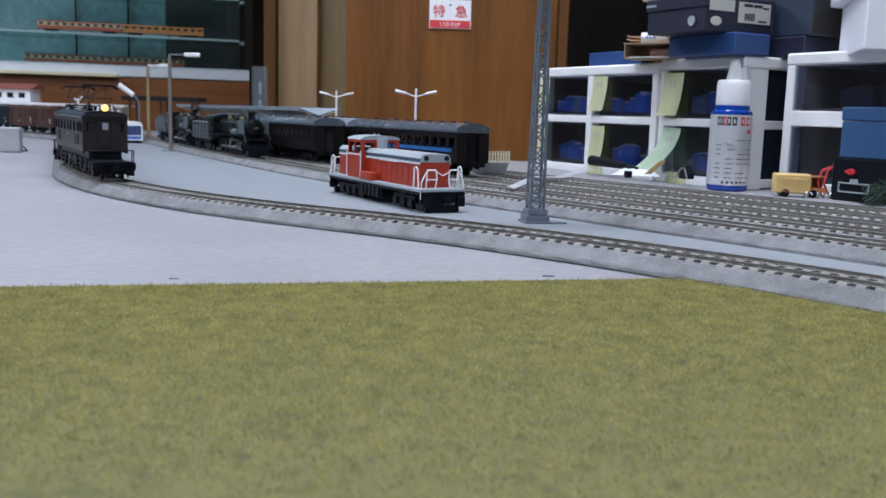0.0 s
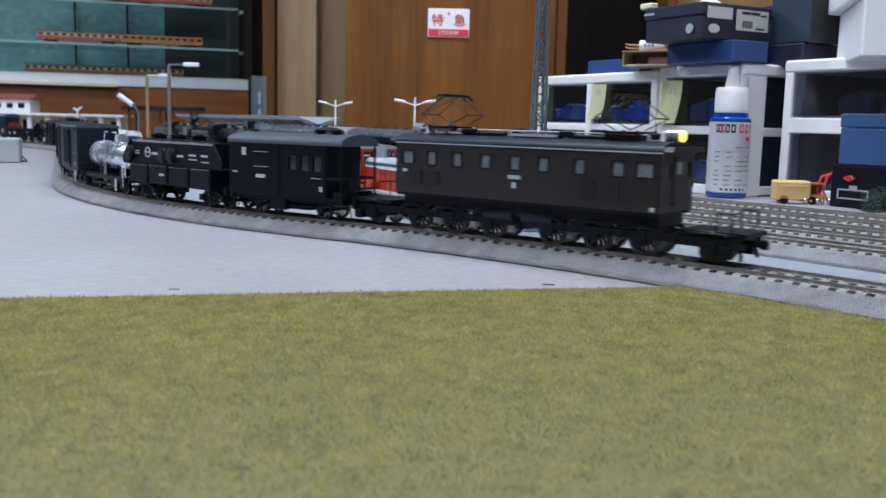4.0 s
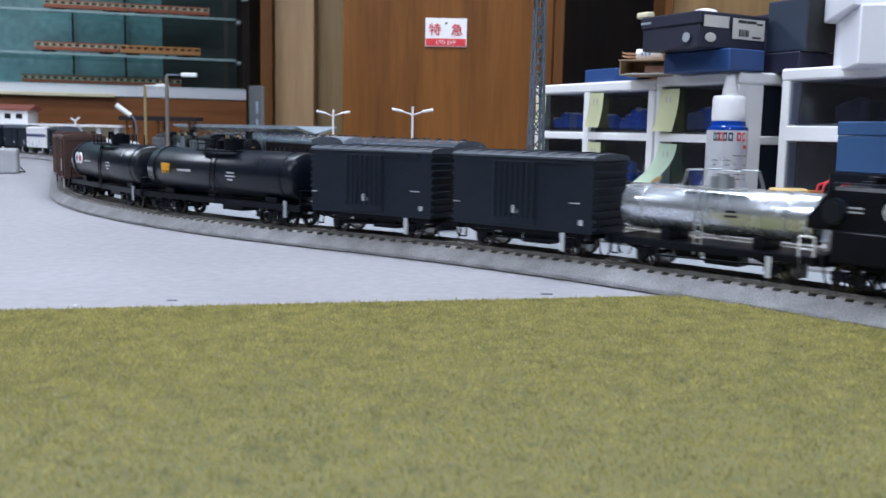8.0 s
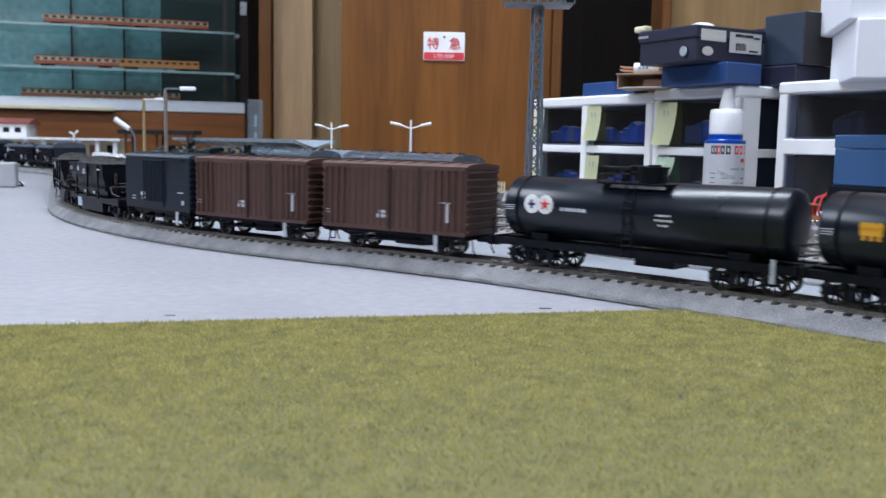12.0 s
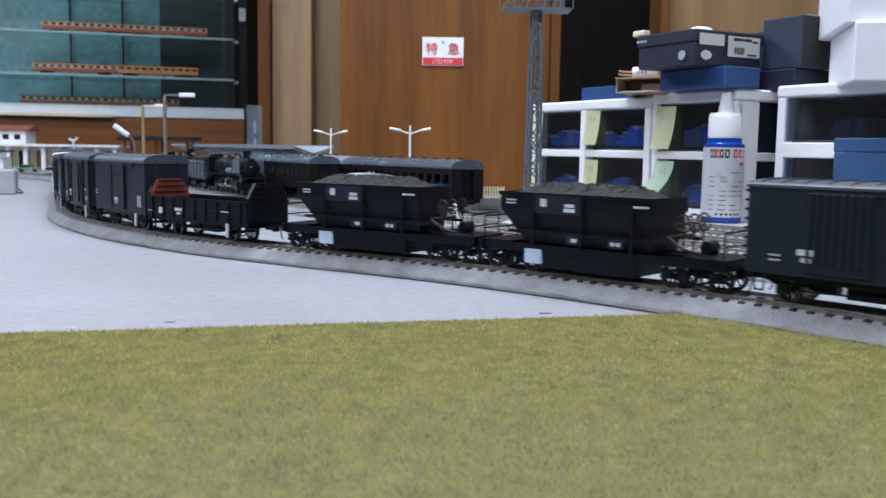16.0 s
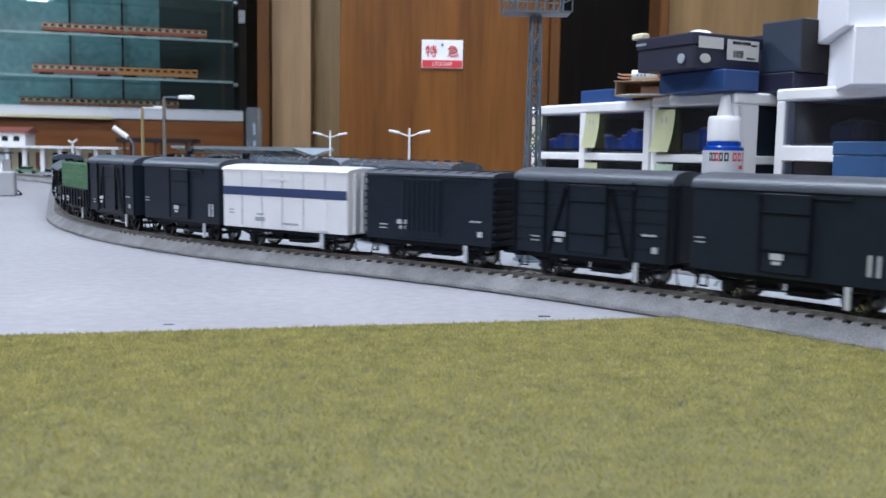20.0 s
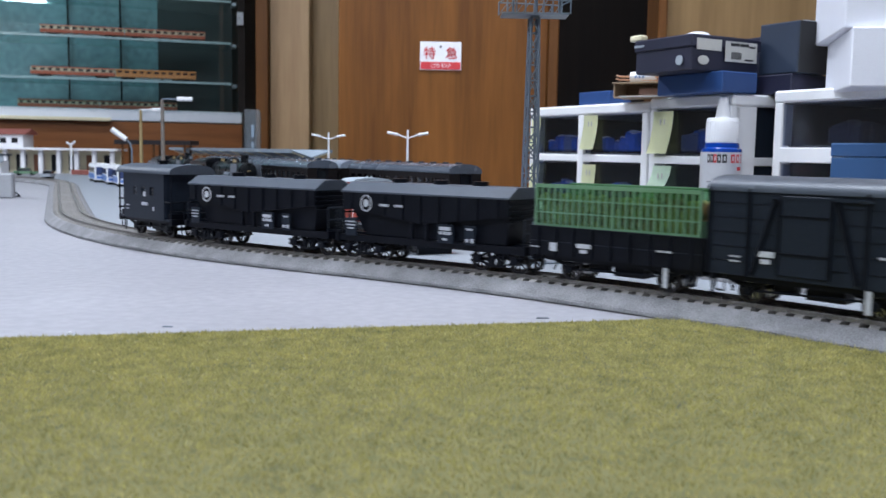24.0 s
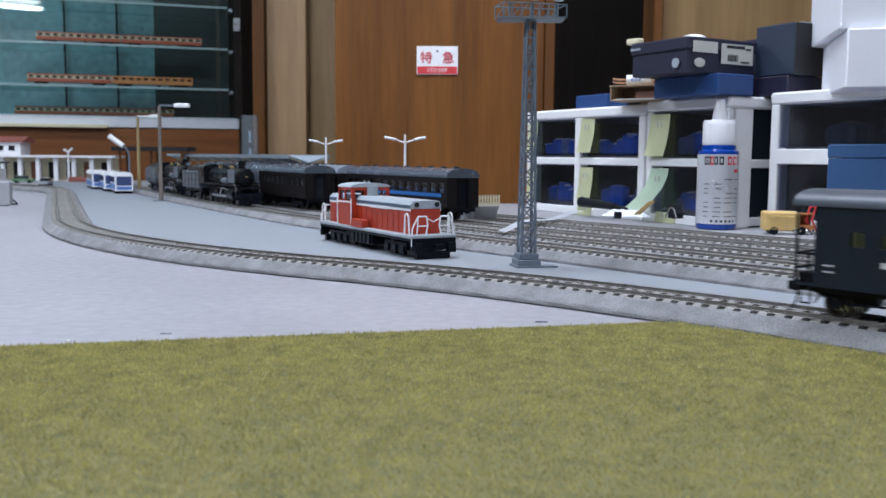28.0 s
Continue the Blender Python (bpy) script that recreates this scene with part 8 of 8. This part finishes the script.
def brake_van(kind):
    """Guard's van: 'lead' has one open platform, 'tail' two."""
    lead = kind == "lead"
    t = thing("brake_van", "black brake van with three small side windows and an open platform" if lead else "small black brake van with three side windows", "brake van", group="wagons of the goods train")
    half, w, low, top = 0.0450 if lead else 0.0365, 0.0166, 0.0118, 0.0385
    if lead:
        b0, b1 = -half, half - 0.0120
    else:
        b0, b1 = -half + 0.0085, half - 0.0085
    wins = [0.0075, 0.0170, 0.0265] if lead else [-0.0115, 0.0, 0.0115]
    ww, wz, wh = (0.0060, 0.0290, 0.0068) if lead else (0.0054, 0.0278, 0.0046)
    bm = bmesh.new()
    # side walls pierced by the windows
    for y in (-1, 1):
        xs = [b0] + [v for c in wins for v in (c - ww / 2, c + ww / 2)] + [b1]
        for i in range(0, len(xs), 2):
            box(bm, ((xs[i] + xs[i + 1]) / 2, y * (w - 0.0006), (top + low) / 2), (xs[i + 1] - xs[i], 0.0012, top - low))
        for c in wins:
            box(bm, (c, y * (w - 0.0006), (low + wz - wh / 2) / 2), (ww, 0.0012, wz - wh / 2 - low))
            box(bm, (c, y * (w - 0.0006), (top + wz + wh / 2) / 2), (ww, 0.0012, top - wz - wh / 2))
    for x in (b0, b1):
        box(bm, (x, 0, (top + low) / 2), (0.0012, 2 * w - 0.0024, top - low))
    box(bm, (0, 0, low + 0.0005), (2 * half, 2 * w - 0.001, 0.0010))
    part("body", bm, BLACK if lead else DARKGREY, t)
    for y in (-1, 1):
        for c in wins:
            boxes("window", [((c, y * (w - 0.0009), wz), (ww, 0.0004, wh))], PANE2, t, label="clear side window")
    van_roof(t, half, w + 0.0008, top, 0.0046, ROOFGREY)
    for x in ((0.018, 0.030) if lead else (0.004,)):
        bm = bmesh.new()
        rod(bm, (x, -0.003, top + 0.003), (x, -0.003, top + 0.0062), 0.0028, 12)
        rod(bm, (x, -0.003, top + 0.0056), (x, -0.003, top + 0.0066), 0.0040, 14)
        part("roof_vent", bm, BLACK, t, smooth=True)
    for s in ((1,) if lead else (-1, 1)):
        bm = bmesh.new()
        x = s * (half - 0.0008)
        for y in (-w + 0.001, -0.006, 0.006, w - 0.001):
            rod(bm, (x, y, low), (x, y, low + 0.0105 if abs(y) < 0.01 else top), 0.0006, 6)
        for z in (low + 0.0055, low + 0.0105):
            rod(bm, (x, -w, z), (x, w, z), 0.0005, 6)
        for y in (-w + 0.0006, w - 0.0006):
            rod(bm, (x, y, low + 0.0105), (s * abs(b1 if s > 0 else b0), y, low + 0.0105), 0.0005, 6)
        box(bm, (s * (half - 0.0090 * 0.5), 0, low + 0.0026), (0.0060, 2 * w - 0.004, 0.0030))
        part("platform_railing", bm, BLACK, t)
    frame_2axle(t, half, 0.0255 if lead else 0.0210, lever=False)
    if lead:
        boxes("battery_box", [((-0.006, -0.0130, 0.0080), (0.012, 0.004, 0.0075))], BLACK, t)
        boxes("door_joint", [((-0.004, -(w + 0.0003), (top + low) / 2), (0.0010, 0.0010, top - low - 0.002))], BLACK, t)
        marks(t, [(-0.032, 0.0335, 0.0032, 0.0038), (-0.018, 0.0335, 0.0120, 0.0003), (-0.018, 0.0215, 0.0075, 0.0018), (-0.018, 0.0262, 0.0120, 0.0003), (-0.040, 0.0230, 0.0040, 0.0006), (0.030, 0.0170, 0.0022, 0.0024), (0.026, 0.0220, 0.0080, 0.0003)], -(w + 0.0004))
    else:
        marks(t, [(0.002, 0.0205, 0.0080, 0.0018), (0.014, 0.0180, 0.0020, 0.0022), (-0.022, 0.0190, 0.0045, 0.0006), (-0.022, 0.0170, 0.0045, 0.0005), (0.002, 0.0260, 0.0030, 0.0026)], -(w + 0.0003))
    return t


def pantograph(t, x, up):
    bm = bmesh.new()
    z = 0.0520
    box(bm, (x, 0, z), (0.020, 0.020, 0.0010))
    for y in (-0.009, 0.009):
        for d in (-0.009, 0.009):
            rod(bm, (x + d, y, z - 0.002), (x + d, y, z + 0.001), 0.0009, 7)
    base = part("pantograph", bm, BLACK, t, "thin black folding pantograph")
    bm = bmesh.new()
    hz = 0.0165 if up else 0.004
    for y in (-0.008, 0.008):
        for s in (-1, 1):
            line_rods(bm, [(x + s * 0.004, y, z + 0.001), (x + s * 0.0170, y * 0.9, z + hz * 0.40), (x + s * 0.0015, y * 0.75, z + hz)], 0.0003, 5)
    for s in (-1, 1):
        rod(bm, (x + s * 0.0170, -0.0072, z + hz * 0.40), (x + s * 0.0170, 0.0072, z + hz * 0.40), 0.0003, 5)
        rod(bm, (x + s * 0.0170, -0.0072, z + hz * 0.40), (x + s * 0.0015, 0.006, z + hz), 0.00025, 5)
        line_rods(bm, [(x + s * 0.0022, -0.0145, z + hz - 0.0022), (x + s * 0.0022, -0.0110, z + hz + 0.0004), (x + s * 0.0022, 0.0110, z + hz + 0.0004), (x + s * 0.0022, 0.0145, z + hz - 0.0022)], 0.0007, 6)
    part("pantograph_arm", bm, BLACK, base)


def electric_loco():
    t = thing("electric_locomotive", "dark umber-brown electric locomotive with two pantographs", "locomotive", group="")
    half, w, low, top = 0.0845, 0.0172, 0.0165, 0.0440
    n_win = [-0.076, -0.058, -0.0395, -0.0195, 0.0, 0.0180, 0.0400, 0.0620, 0.0765]
    wide = [0.0080, 0.0058, 0.0058, 0.0058, 0.0058, 0.0058, 0.0058, 0.0062, 0.0086]
    bm = bmesh.new()
    z0, z1 = 0.0320, 0.0390
    for y in (-1, 1):
        xs = [-half] + [v for c, k in zip(n_win, wide) for v in (c - k / 2, c + k / 2)] + [half]
        for i in range(0, len(xs), 2):
            box(bm, ((xs[i] + xs[i + 1]) / 2, y * (w - 0.0006), (z0 + z1) / 2), (xs[i + 1] - xs[i], 0.0012, z1 - z0))
        box(bm, (0, y * (w - 0.0006), (low + z0) / 2), (2 * half, 0.0012, z0 - low))
        box(bm, (0, y * (w - 0.0006), (top + z1) / 2), (2 * half, 0.0012, top - z1))
    for s in (-1, 1):
        box(bm, (s * half, 0, (low + z0) / 2), (0.0012, 2 * w, z0 - low))
        box(bm, (s * half, 0, (top + z1) / 2), (0.0012, 2 * w, top - z1))
        for y in (-w + 0.0015, -0.0050, 0.0050, w - 0.0015):
            box(bm, (s * half, y, (z0 + z1) / 2), (0.0012, 0.0030, z1 - z0))
    part("body", bm, LOCOBROWN, t)
    boxes("interior", [((0, 0, 0.030), (2 * half - 0.006, 2 * w - 0.006, 0.024))], BLACK, t)
    for y in (-1, 1):
        for c, k in zip(n_win, wide):
            # the panes' reflections are painted as a pale colour
            boxes("window", [((c, y * (w - 0.0010), (z0 + z1) / 2), (k, 0.0004, z1 - z0))], WINDOW, t, label="side window, pale to stand for reflections in the pane")
        for x in (-0.070, -0.0575, 0.0440, 0.0580):
            boxes("louvre", [((x, y * (w + 0.0001), 0.0252), (0.0105, 0.0008, 0.0082))] + [((x, y * (w + 0.0006), 0.0218 + i * 0.0014), (0.0098, 0.0006, 0.0006)) for i in range(6)], LOCOBROWN, t)
        for c, k in zip(n_win, wide):
            boxes("window_frame", [((c + e * (k / 2 + 0.0003), y * (w + 0.0001), (z0 + z1) / 2), (0.0005, 0.0006, z1 - z0 + 0.001)) for e in (-1, 1)] + [((c, y * (w + 0.0001), z), (k + 0.001, 0.0006, 0.0005)) for z in (z0, z1)], BLACK, t)
        boxes("rain_strip", [((0, y * (w + 0.0005), top - 0.0006), (2 * half + 0.002, 0.0012, 0.0006))], CABGREY, t, label="bright edge below the roof")
        boxes("sill_beam", [((0, y * (w - 0.0008), low - 0.0006), (2 * half, 0.0012, 0.0018))], BLACK, t)
    for s in (-1, 1):
        for y in (-0.0095, 0.0095):
            boxes("cab_window", [((s * (half - 0.0004), y, (z0 + z1) / 2), (0.0006, 0.0062, z1 - z0))], DARKWIN, t)
        boxes("cab_door", [((s * (half + 0.0007), 0, 0.0300), (0.0010, 0.0090, 0.0230))], LOCOBROWN, t, 0.0003)
        boxes("door_window", [((s * (half + 0.0013), 0, 0.0365), (0.0006, 0.0042, 0.0055))], CABGREY, t)
        bm = bmesh.new()
        prism(bm, [(-w, 0.0440), (-w * 0.9, 0.0462), (w * 0.9, 0.0462), (w, 0.0440)], s * half - (0.0 if s > 0 else 0.006), s * half + (0.006 if s > 0 else 0.0))
        part("cab_visor", bm, LOCOBROWN, t)
    bm = bmesh.new()
    prism(bm, [(-w - 0.0006, top - 0.0002)] + arch(w + 0.0006, top, 0.0046) + [(w + 0.0006, top - 0.0002)], -half - 0.001, half + 0.001)
    part("roof", bm, DARKGREY, t, "dark roof", True)
    boxes("roof_monitor", [((x, 0, 0.0488), (k, 0.0150, 0.0030)) for x, k in ((-0.030, 0.030), (0.006, 0.032), (0.040, 0.022))], BLACK, t, 0.0006)
    boxes("roof_panel", [((0.006, -0.0090, 0.0492), (0.028, 0.0025, 0.0012))], CABGREY, t)
    for x, y, w2, h in ((-0.078, 0.0, 0.008, 0.0040), (-0.040, -0.006, 0.010, 0.0028), (-0.016, 0.005, 0.008, 0.0034), (0.024, -0.005, 0.009, 0.0030), (0.036, 0.004, 0.006, 0.0040), (0.074, -0.004, 0.006, 0.0030)):
        bm = bmesh.new()
        box(bm, (x, y, 0.0490 + h / 2), (w2, 0.0050, h))
        bevel(bm, 0.0006)
        part("roof_box", bm, BLACK, t)
    for x, y in ((-0.070, -0.008), (-0.047, 0.006), (0.047, -0.006), (0.070, 0.008), (0.078, -0.004)):
        bm = bmesh.new()
        rod(bm, (x, y, 0.0480), (x, y, 0.0525), 0.0013, 8, 0.0007)
        part("roof_insulator", bm, WHITE, t, "white insulator", True)
    for x, u in ((-0.058, True), (0.058, True)):
        pantograph(t, x, u)
    bm = bmesh.new()
    for x in (-0.078, -0.068, -0.012, 0.024, 0.072):
        rod(bm, (x, -0.006, 0.048), (x, -0.006, 0.0510), 0.0011, 8)
        rod(bm, (x, 0.006, 0.048), (x, 0.006, 0.0510), 0.0011, 8)
    line_rods(bm, [(-0.078, -0.006, 0.0512), (-0.012, -0.006, 0.0512), (0.024, -0.006, 0.0512), (0.072, -0.006, 0.0512)], 0.0004, 5)
    part("insulator", bm, CABGREY, t, "pale insulators and roof wiring")
    for s in (-1, 1):
        bm = bmesh.new()
        rod(bm, (s * (half - 0.006), 0, 0.0510), (s * (half + 0.0015), 0, 0.0510), 0.0030, 14)
        lamp = part("headlamp", bm, ALU, t, "round headlamp on the roof end", True)
        bm = bmesh.new()
        rod(bm, (s * (half + 0.0015), 0, 0.0510), (s * (half + 0.0022), 0, 0.0510), 0.0026, 14)
        if s > 0:
            ball(bm, (half + 0.0022, 0, 0.0510), 0.0027, 10, 6, (0.6, 1, 1))
        part("lens", bm, LAMPON if s > 0 else WINDOW, lamp, "warm glowing lens" if s > 0 else "")
    boxes("underframe", [((0, 0, 0.0148), (0.166, 0.025, 0.0100))], BLACK, t)
    # running gear: two driving trucks, each with a deck and guiding wheels outside
    for s in (-1, 1):
        tr = thing_part("driving_truck", t, pose(0, 0, 0))
        bm = bmesh.new()
        for y in (-0.0128, 0.0128):
            box(bm, (s * 0.0440, y, 0.0098), (0.0830, 0.0016, 0.0034))
            for i in range(3):
                x = s * (0.0180 + i * 0.0250)
                box(bm, (x, y * 1.04, 0.0080), (0.0060, 0.0020, 0.0060))
                line_rods(bm, [(x - 0.009, y * 1.08, 0.0125), (x, y * 1.08, 0.0142), (x + 0.009, y * 1.08, 0.0125)], 0.0009, 6)
                rod(bm, (x + 0.009, y * 1.08, 0.0125), (x + 0.009, y * 1.08, 0.0090), 0.0006, 6)
                rod(bm, (x - 0.009, y * 1.08, 0.0125), (x - 0.009, y * 1.08, 0.0090), 0.0006, 6)
        box(bm, (s * 0.1015, 0, 0.0136), (0.0310, 0.0250, 0.0020))
        for y in (-0.0118, 0.0118):
            box(bm, (s * 0.0990, y, 0.0096), (0.0300, 0.0018, 0.0042))
        box(bm, (s * 0.1120, 0, 0.0110), (0.0026, 0.0320, 0.0060))
        for y in (-0.0090, 0.0090):
            line_rods(bm, [(s * 0.1130, y, 0.008), (s * 0.1140, y * 1.1, 0.0025)], 0.0008, 6)
        box(bm, (s * 0.1060, 0, 0.0085), (0.0060, 0.0240, 0.0075))
        for y in (-0.0128, 0.0128):
            box(bm, (s * 0.1000, y, 0.0070), (0.0070, 0.0022, 0.0060))
            box(bm, (s * 0.1090, y, 0.0060), (0.0050, 0.0050, 0.0050))
            line_rods(bm, [(s * 0.0920, y, 0.0125), (s * 0.1000, y, 0.0142), (s * 0.1080, y, 0.0125)], 0.0009, 6)
        part("truck_frame", bm, BLACK, tr)
        bm = bmesh.new()
        coupler(bm, s * 0.1130, s)
        part("coupler", bm, BLACK, tr)
        bm = bmesh.new()
        for y in (-0.0150, 0.0150):
            line_rods(bm, [(s * 0.0900, y, 0.0138), (s * 0.1112, y, 0.0138), (s * 0.1112, y, 0.0230), (s * 0.1112, y * 0.4, 0.0230)], 0.0004, 5)
            line_rods(bm, [(s * 0.1040, y, 0.0138), (s * 0.1040, y, 0.0230), (s * 0.1112, y, 0.0230)], 0.0004, 5)
        part("deck_railing", bm, BLACK, tr)
        for i in range(3):
            wheelset(tr, s * (0.0180 + i * 0.0250), True)
        wheelset(tr, s * 0.1000, bright=True)
    bm = bmesh.new()
    rod(bm, (-0.021, -0.0120, 0.0125), (-0.003, -0.0120, 0.0125), 0.0028, 12)
    part("air_tank", bm, DARKGREY, t, smooth=True)
    bm = bmesh.new()
    rod(bm, (0.003, -0.0120, 0.0125), (0.021, -0.0120, 0.0125), 0.0028, 12)
    part("air_tank", bm, DARKGREY, t, smooth=True)
    boxes("number_plate", [((0.0, -(w + 0.0004), 0.0285), (0.0080, 0.0006, 0.0019))], CABGREY, t, label="small pale plate")
    marks(t, [(0.0, 0.0245, 0.0026, 0.0028), (-0.078, 0.0285, 0.0030, 0.0016), (0.0815, 0.0180, 0.0020, 0.0020)], -(w + 0.0004))
    return t


MK = [(-0.030, 0.0165, 0.0050, 0.0005), (-0.030, 0.0180, 0.0050, 0.0005), (-0.016, 0.0195, 0.0075, 0.0018), (-0.016, 0.0172, 0.0040, 0.0014), (0.034, 0.0215, 0.0075, 0.0007), (0.037, 0.0165, 0.0028, 0.0022)]
MK2 = [(-0.003, 0.0185, 0.0055, 0.0020), (-0.003, 0.0165, 0.0035, 0.0010), (-0.039, 0.0225, 0.0045, 0.0004), (-0.039, 0.0210, 0.0045, 0.0004), (0.0350, 0.0185, 0.0012, 0.0062), (0.0385, 0.0185, 0.0012, 0.0062)]
MK3 = [(-0.003, 0.0185, 0.0050, 0.0018), (-0.003, 0.0200, 0.0030, 0.0012), (-0.041, 0.0205, 0.0040, 0.0004), (0.034, 0.0230, 0.0060, 0.0004), (0.038, 0.0160, 0.0022, 0.0020)]
MK4 = [(-0.006, 0.0180, 0.0080, 0.0016), (-0.006, 0.0198, 0.0050, 0.0012), (-0.049, 0.0180, 0.0050, 0.0004), (-0.049, 0.0192, 0.0050, 0.0004), (0.040, 0.0250, 0.0080, 0.0004)]

def taller(t, k, base=0.011):
    """Stretch the body of a wagon upward from its frame; wheels and bogies stay."""
    for ob in t.children_recursive:
        if ob.type == "MESH" and ob.name.split(".")[0] not in ("wheelset", "tyre", "bogie", "side_frame", "coupler", "brake_hose", "axle_guard"):
            for v in ob.data.vertices:
                if v.co.z > base:
                    v.co.z = base + (v.co.z - base) * k
    return t


def lifted(t, dz, squeeze=0.92):
    """Raise the body above its trucks."""
    for ob in t.children:
        if ob.name.split(".")[0] not in ("driving_truck", "air_tank", "wheelset"):
            ob.location.z += dz
            for o in (ob, *ob.children):
                for v in o.data.vertices:
                    v.co.x *= squeeze
    return t


# each vehicle and how far it runs behind the locomotive
TRAIN = [
    (lifted(electric_loco(), 0.0042), -0.0015, 0.062),
    (taller(brake_van("lead"), 1.22), 0.1610, 0.028),
    (taller(box_tank(), 1.11), 0.268, 0.041),
    (silver_tank(), 0.3805, 0.031),
    (taller(van("covered_wagon", "dark grey covered goods wagon with ribbed door and ends", half=0.0416, style="ribbed", flat=True, rows=MK3), 1.30), 0.480, 0.026),
    (taller(van("covered_wagon", "dark grey covered goods wagon with ribbed door and ends", half=0.0416, style="ribbed", flat=True, rows=MK3), 1.30), 0.5800, 0.026),
    (bogie_tank("long black bogie tank wagon with an orange emblem", "orange"), 0.7095, 0.055),
    (bogie_tank("long black bogie tank wagon with two round white emblems", "circles"), 0.8695, 0.055),
    (taller(van("covered_wagon", "reddish-brown covered goods wagon with upright ribs", half=0.0487, paint=BROWN, roof=BROWN, style="brown", flat=True, wb=0.030, rows=MK4), 1.30), 1.015, 0.030),
    (taller(van("covered_wagon", "reddish-brown covered goods wagon with upright ribs", half=0.0487, paint=BROWN, roof=BROWN, style="brown", flat=True, wb=0.030, rows=MK4), 1.30), 1.1225, 0.030),
    (taller(van("covered_wagon", "blackish covered goods wagon with ribbed ends", half=0.0416, style="ribbed", flat=True, rows=MK), 1.30), 1.2185, 0.026),
    (taller(coal_hopper(5), 1.24), 1.338, 0.050),
    (taller(coal_hopper(9), 1.24), 1.478, 0.050),
    (gondola("low black open wagon with high brick-red lined ends"), 1.6235, 0.029),
    (taller(van("covered_wagon", "dark covered goods wagon with a plain sliding door", style="plain", rows=MK2), 1.30), 1.722, 0.026),
    (taller(van("covered_wagon", "dark covered goods wagon with diagonal side braces", style="diag", rows=MK), 1.30), 1.819, 0.026),
    (taller(van("covered_wagon", "dark grey covered goods wagon with ribbed ends", half=0.0416, style="ribbed", flat=True, rows=MK), 1.30), 1.9185, 0.026),
    (taller(reefer(), 1.22), 2.0225, 0.029),
    (taller(van("covered_wagon", "dark covered goods wagon with a plain sliding door", style="plain", rows=MK2), 1.30), 2.117, 0.026),
    (taller(van("covered_wagon", "dark covered goods wagon with diagonal side braces", style="diag", rows=MK), 1.30), 2.214, 0.026),
    (gondola("black open wagon carrying a green slatted crate of straw-coloured cargo", "crate"), 2.306, 0.026),
    (taller(logo_hopper("black bogie hopper wagon with a round white emblem"), 1.17), 2.420, 0.044),
    (taller(logo_hopper("black bogie hopper wagon with a round white emblem"), 1.17), 2.549, 0.044),
    (taller(brake_van("tail"), 1.21), 2.6605, 0.021),
]
# the train's own pace: a steady run with a slight ease and push
PACE = [(0, 0.751), (2.5, 0.738), (3, 0.7355), (6, 0.718), (8, 0.7185), (11, 0.7375), (15, 0.7555), (16, 0.7665), (17, 0.780), (18.5, 0.773), (20, 0.762), (21.5, 0.753), (25, 0.729), (26.5, 0.7265), (28, 0.731)]


def run(t):
    ts, gs = [p[0] for p in PACE], [p[1] for p in PACE]
    g = sum(np.interp(min(28, max(0, t + d)), ts, gs) for d in (-0.6, -0.3, 0, 0.3, 0.6)) / 5
    return g - 0.1186 * t


def motions():
    for ob, back, wb in TRAIN:
        rows = []
        for i in range(57):
            t = i * 0.5
            s = run(t) + back
            fx, fy, _ = on_main(s - wb)
            rx, ry, _ = on_main(s + wb)
            rows.append((t, Matrix.Translation(((fx + rx) / 2, (fy + ry) / 2, RT)) @ Matrix.Rotation(math.atan2(fy - ry, fx - rx), 4, "Z")))
        walk(ob, rows)
    for w, r, x in TURNING:
        top = w
        while top.parent:
            top = top.parent
        back = next(b for o, b, _ in TRAIN if o is top)
        # the wheels turn while their wagon runs along the near part of the line
        inside = [i for i in range(841) if -0.25 < run(i / 30) + back < 0.85]
        if not inside:
            continue
        first = run(inside[0] / 30)
        rows = [(i / 30, pose(x, 0, r) @ Matrix.Rotation((first - run(i / 30)) / r, 4, "Y")) for i in inside]
        if inside[0] > 0:
            rows.insert(0, (0.0, rows[0][1]))
        if inside[-1] < 840:
            rows.append((28.0, rows[-1][1]))
        walk(w, rows)

motions()
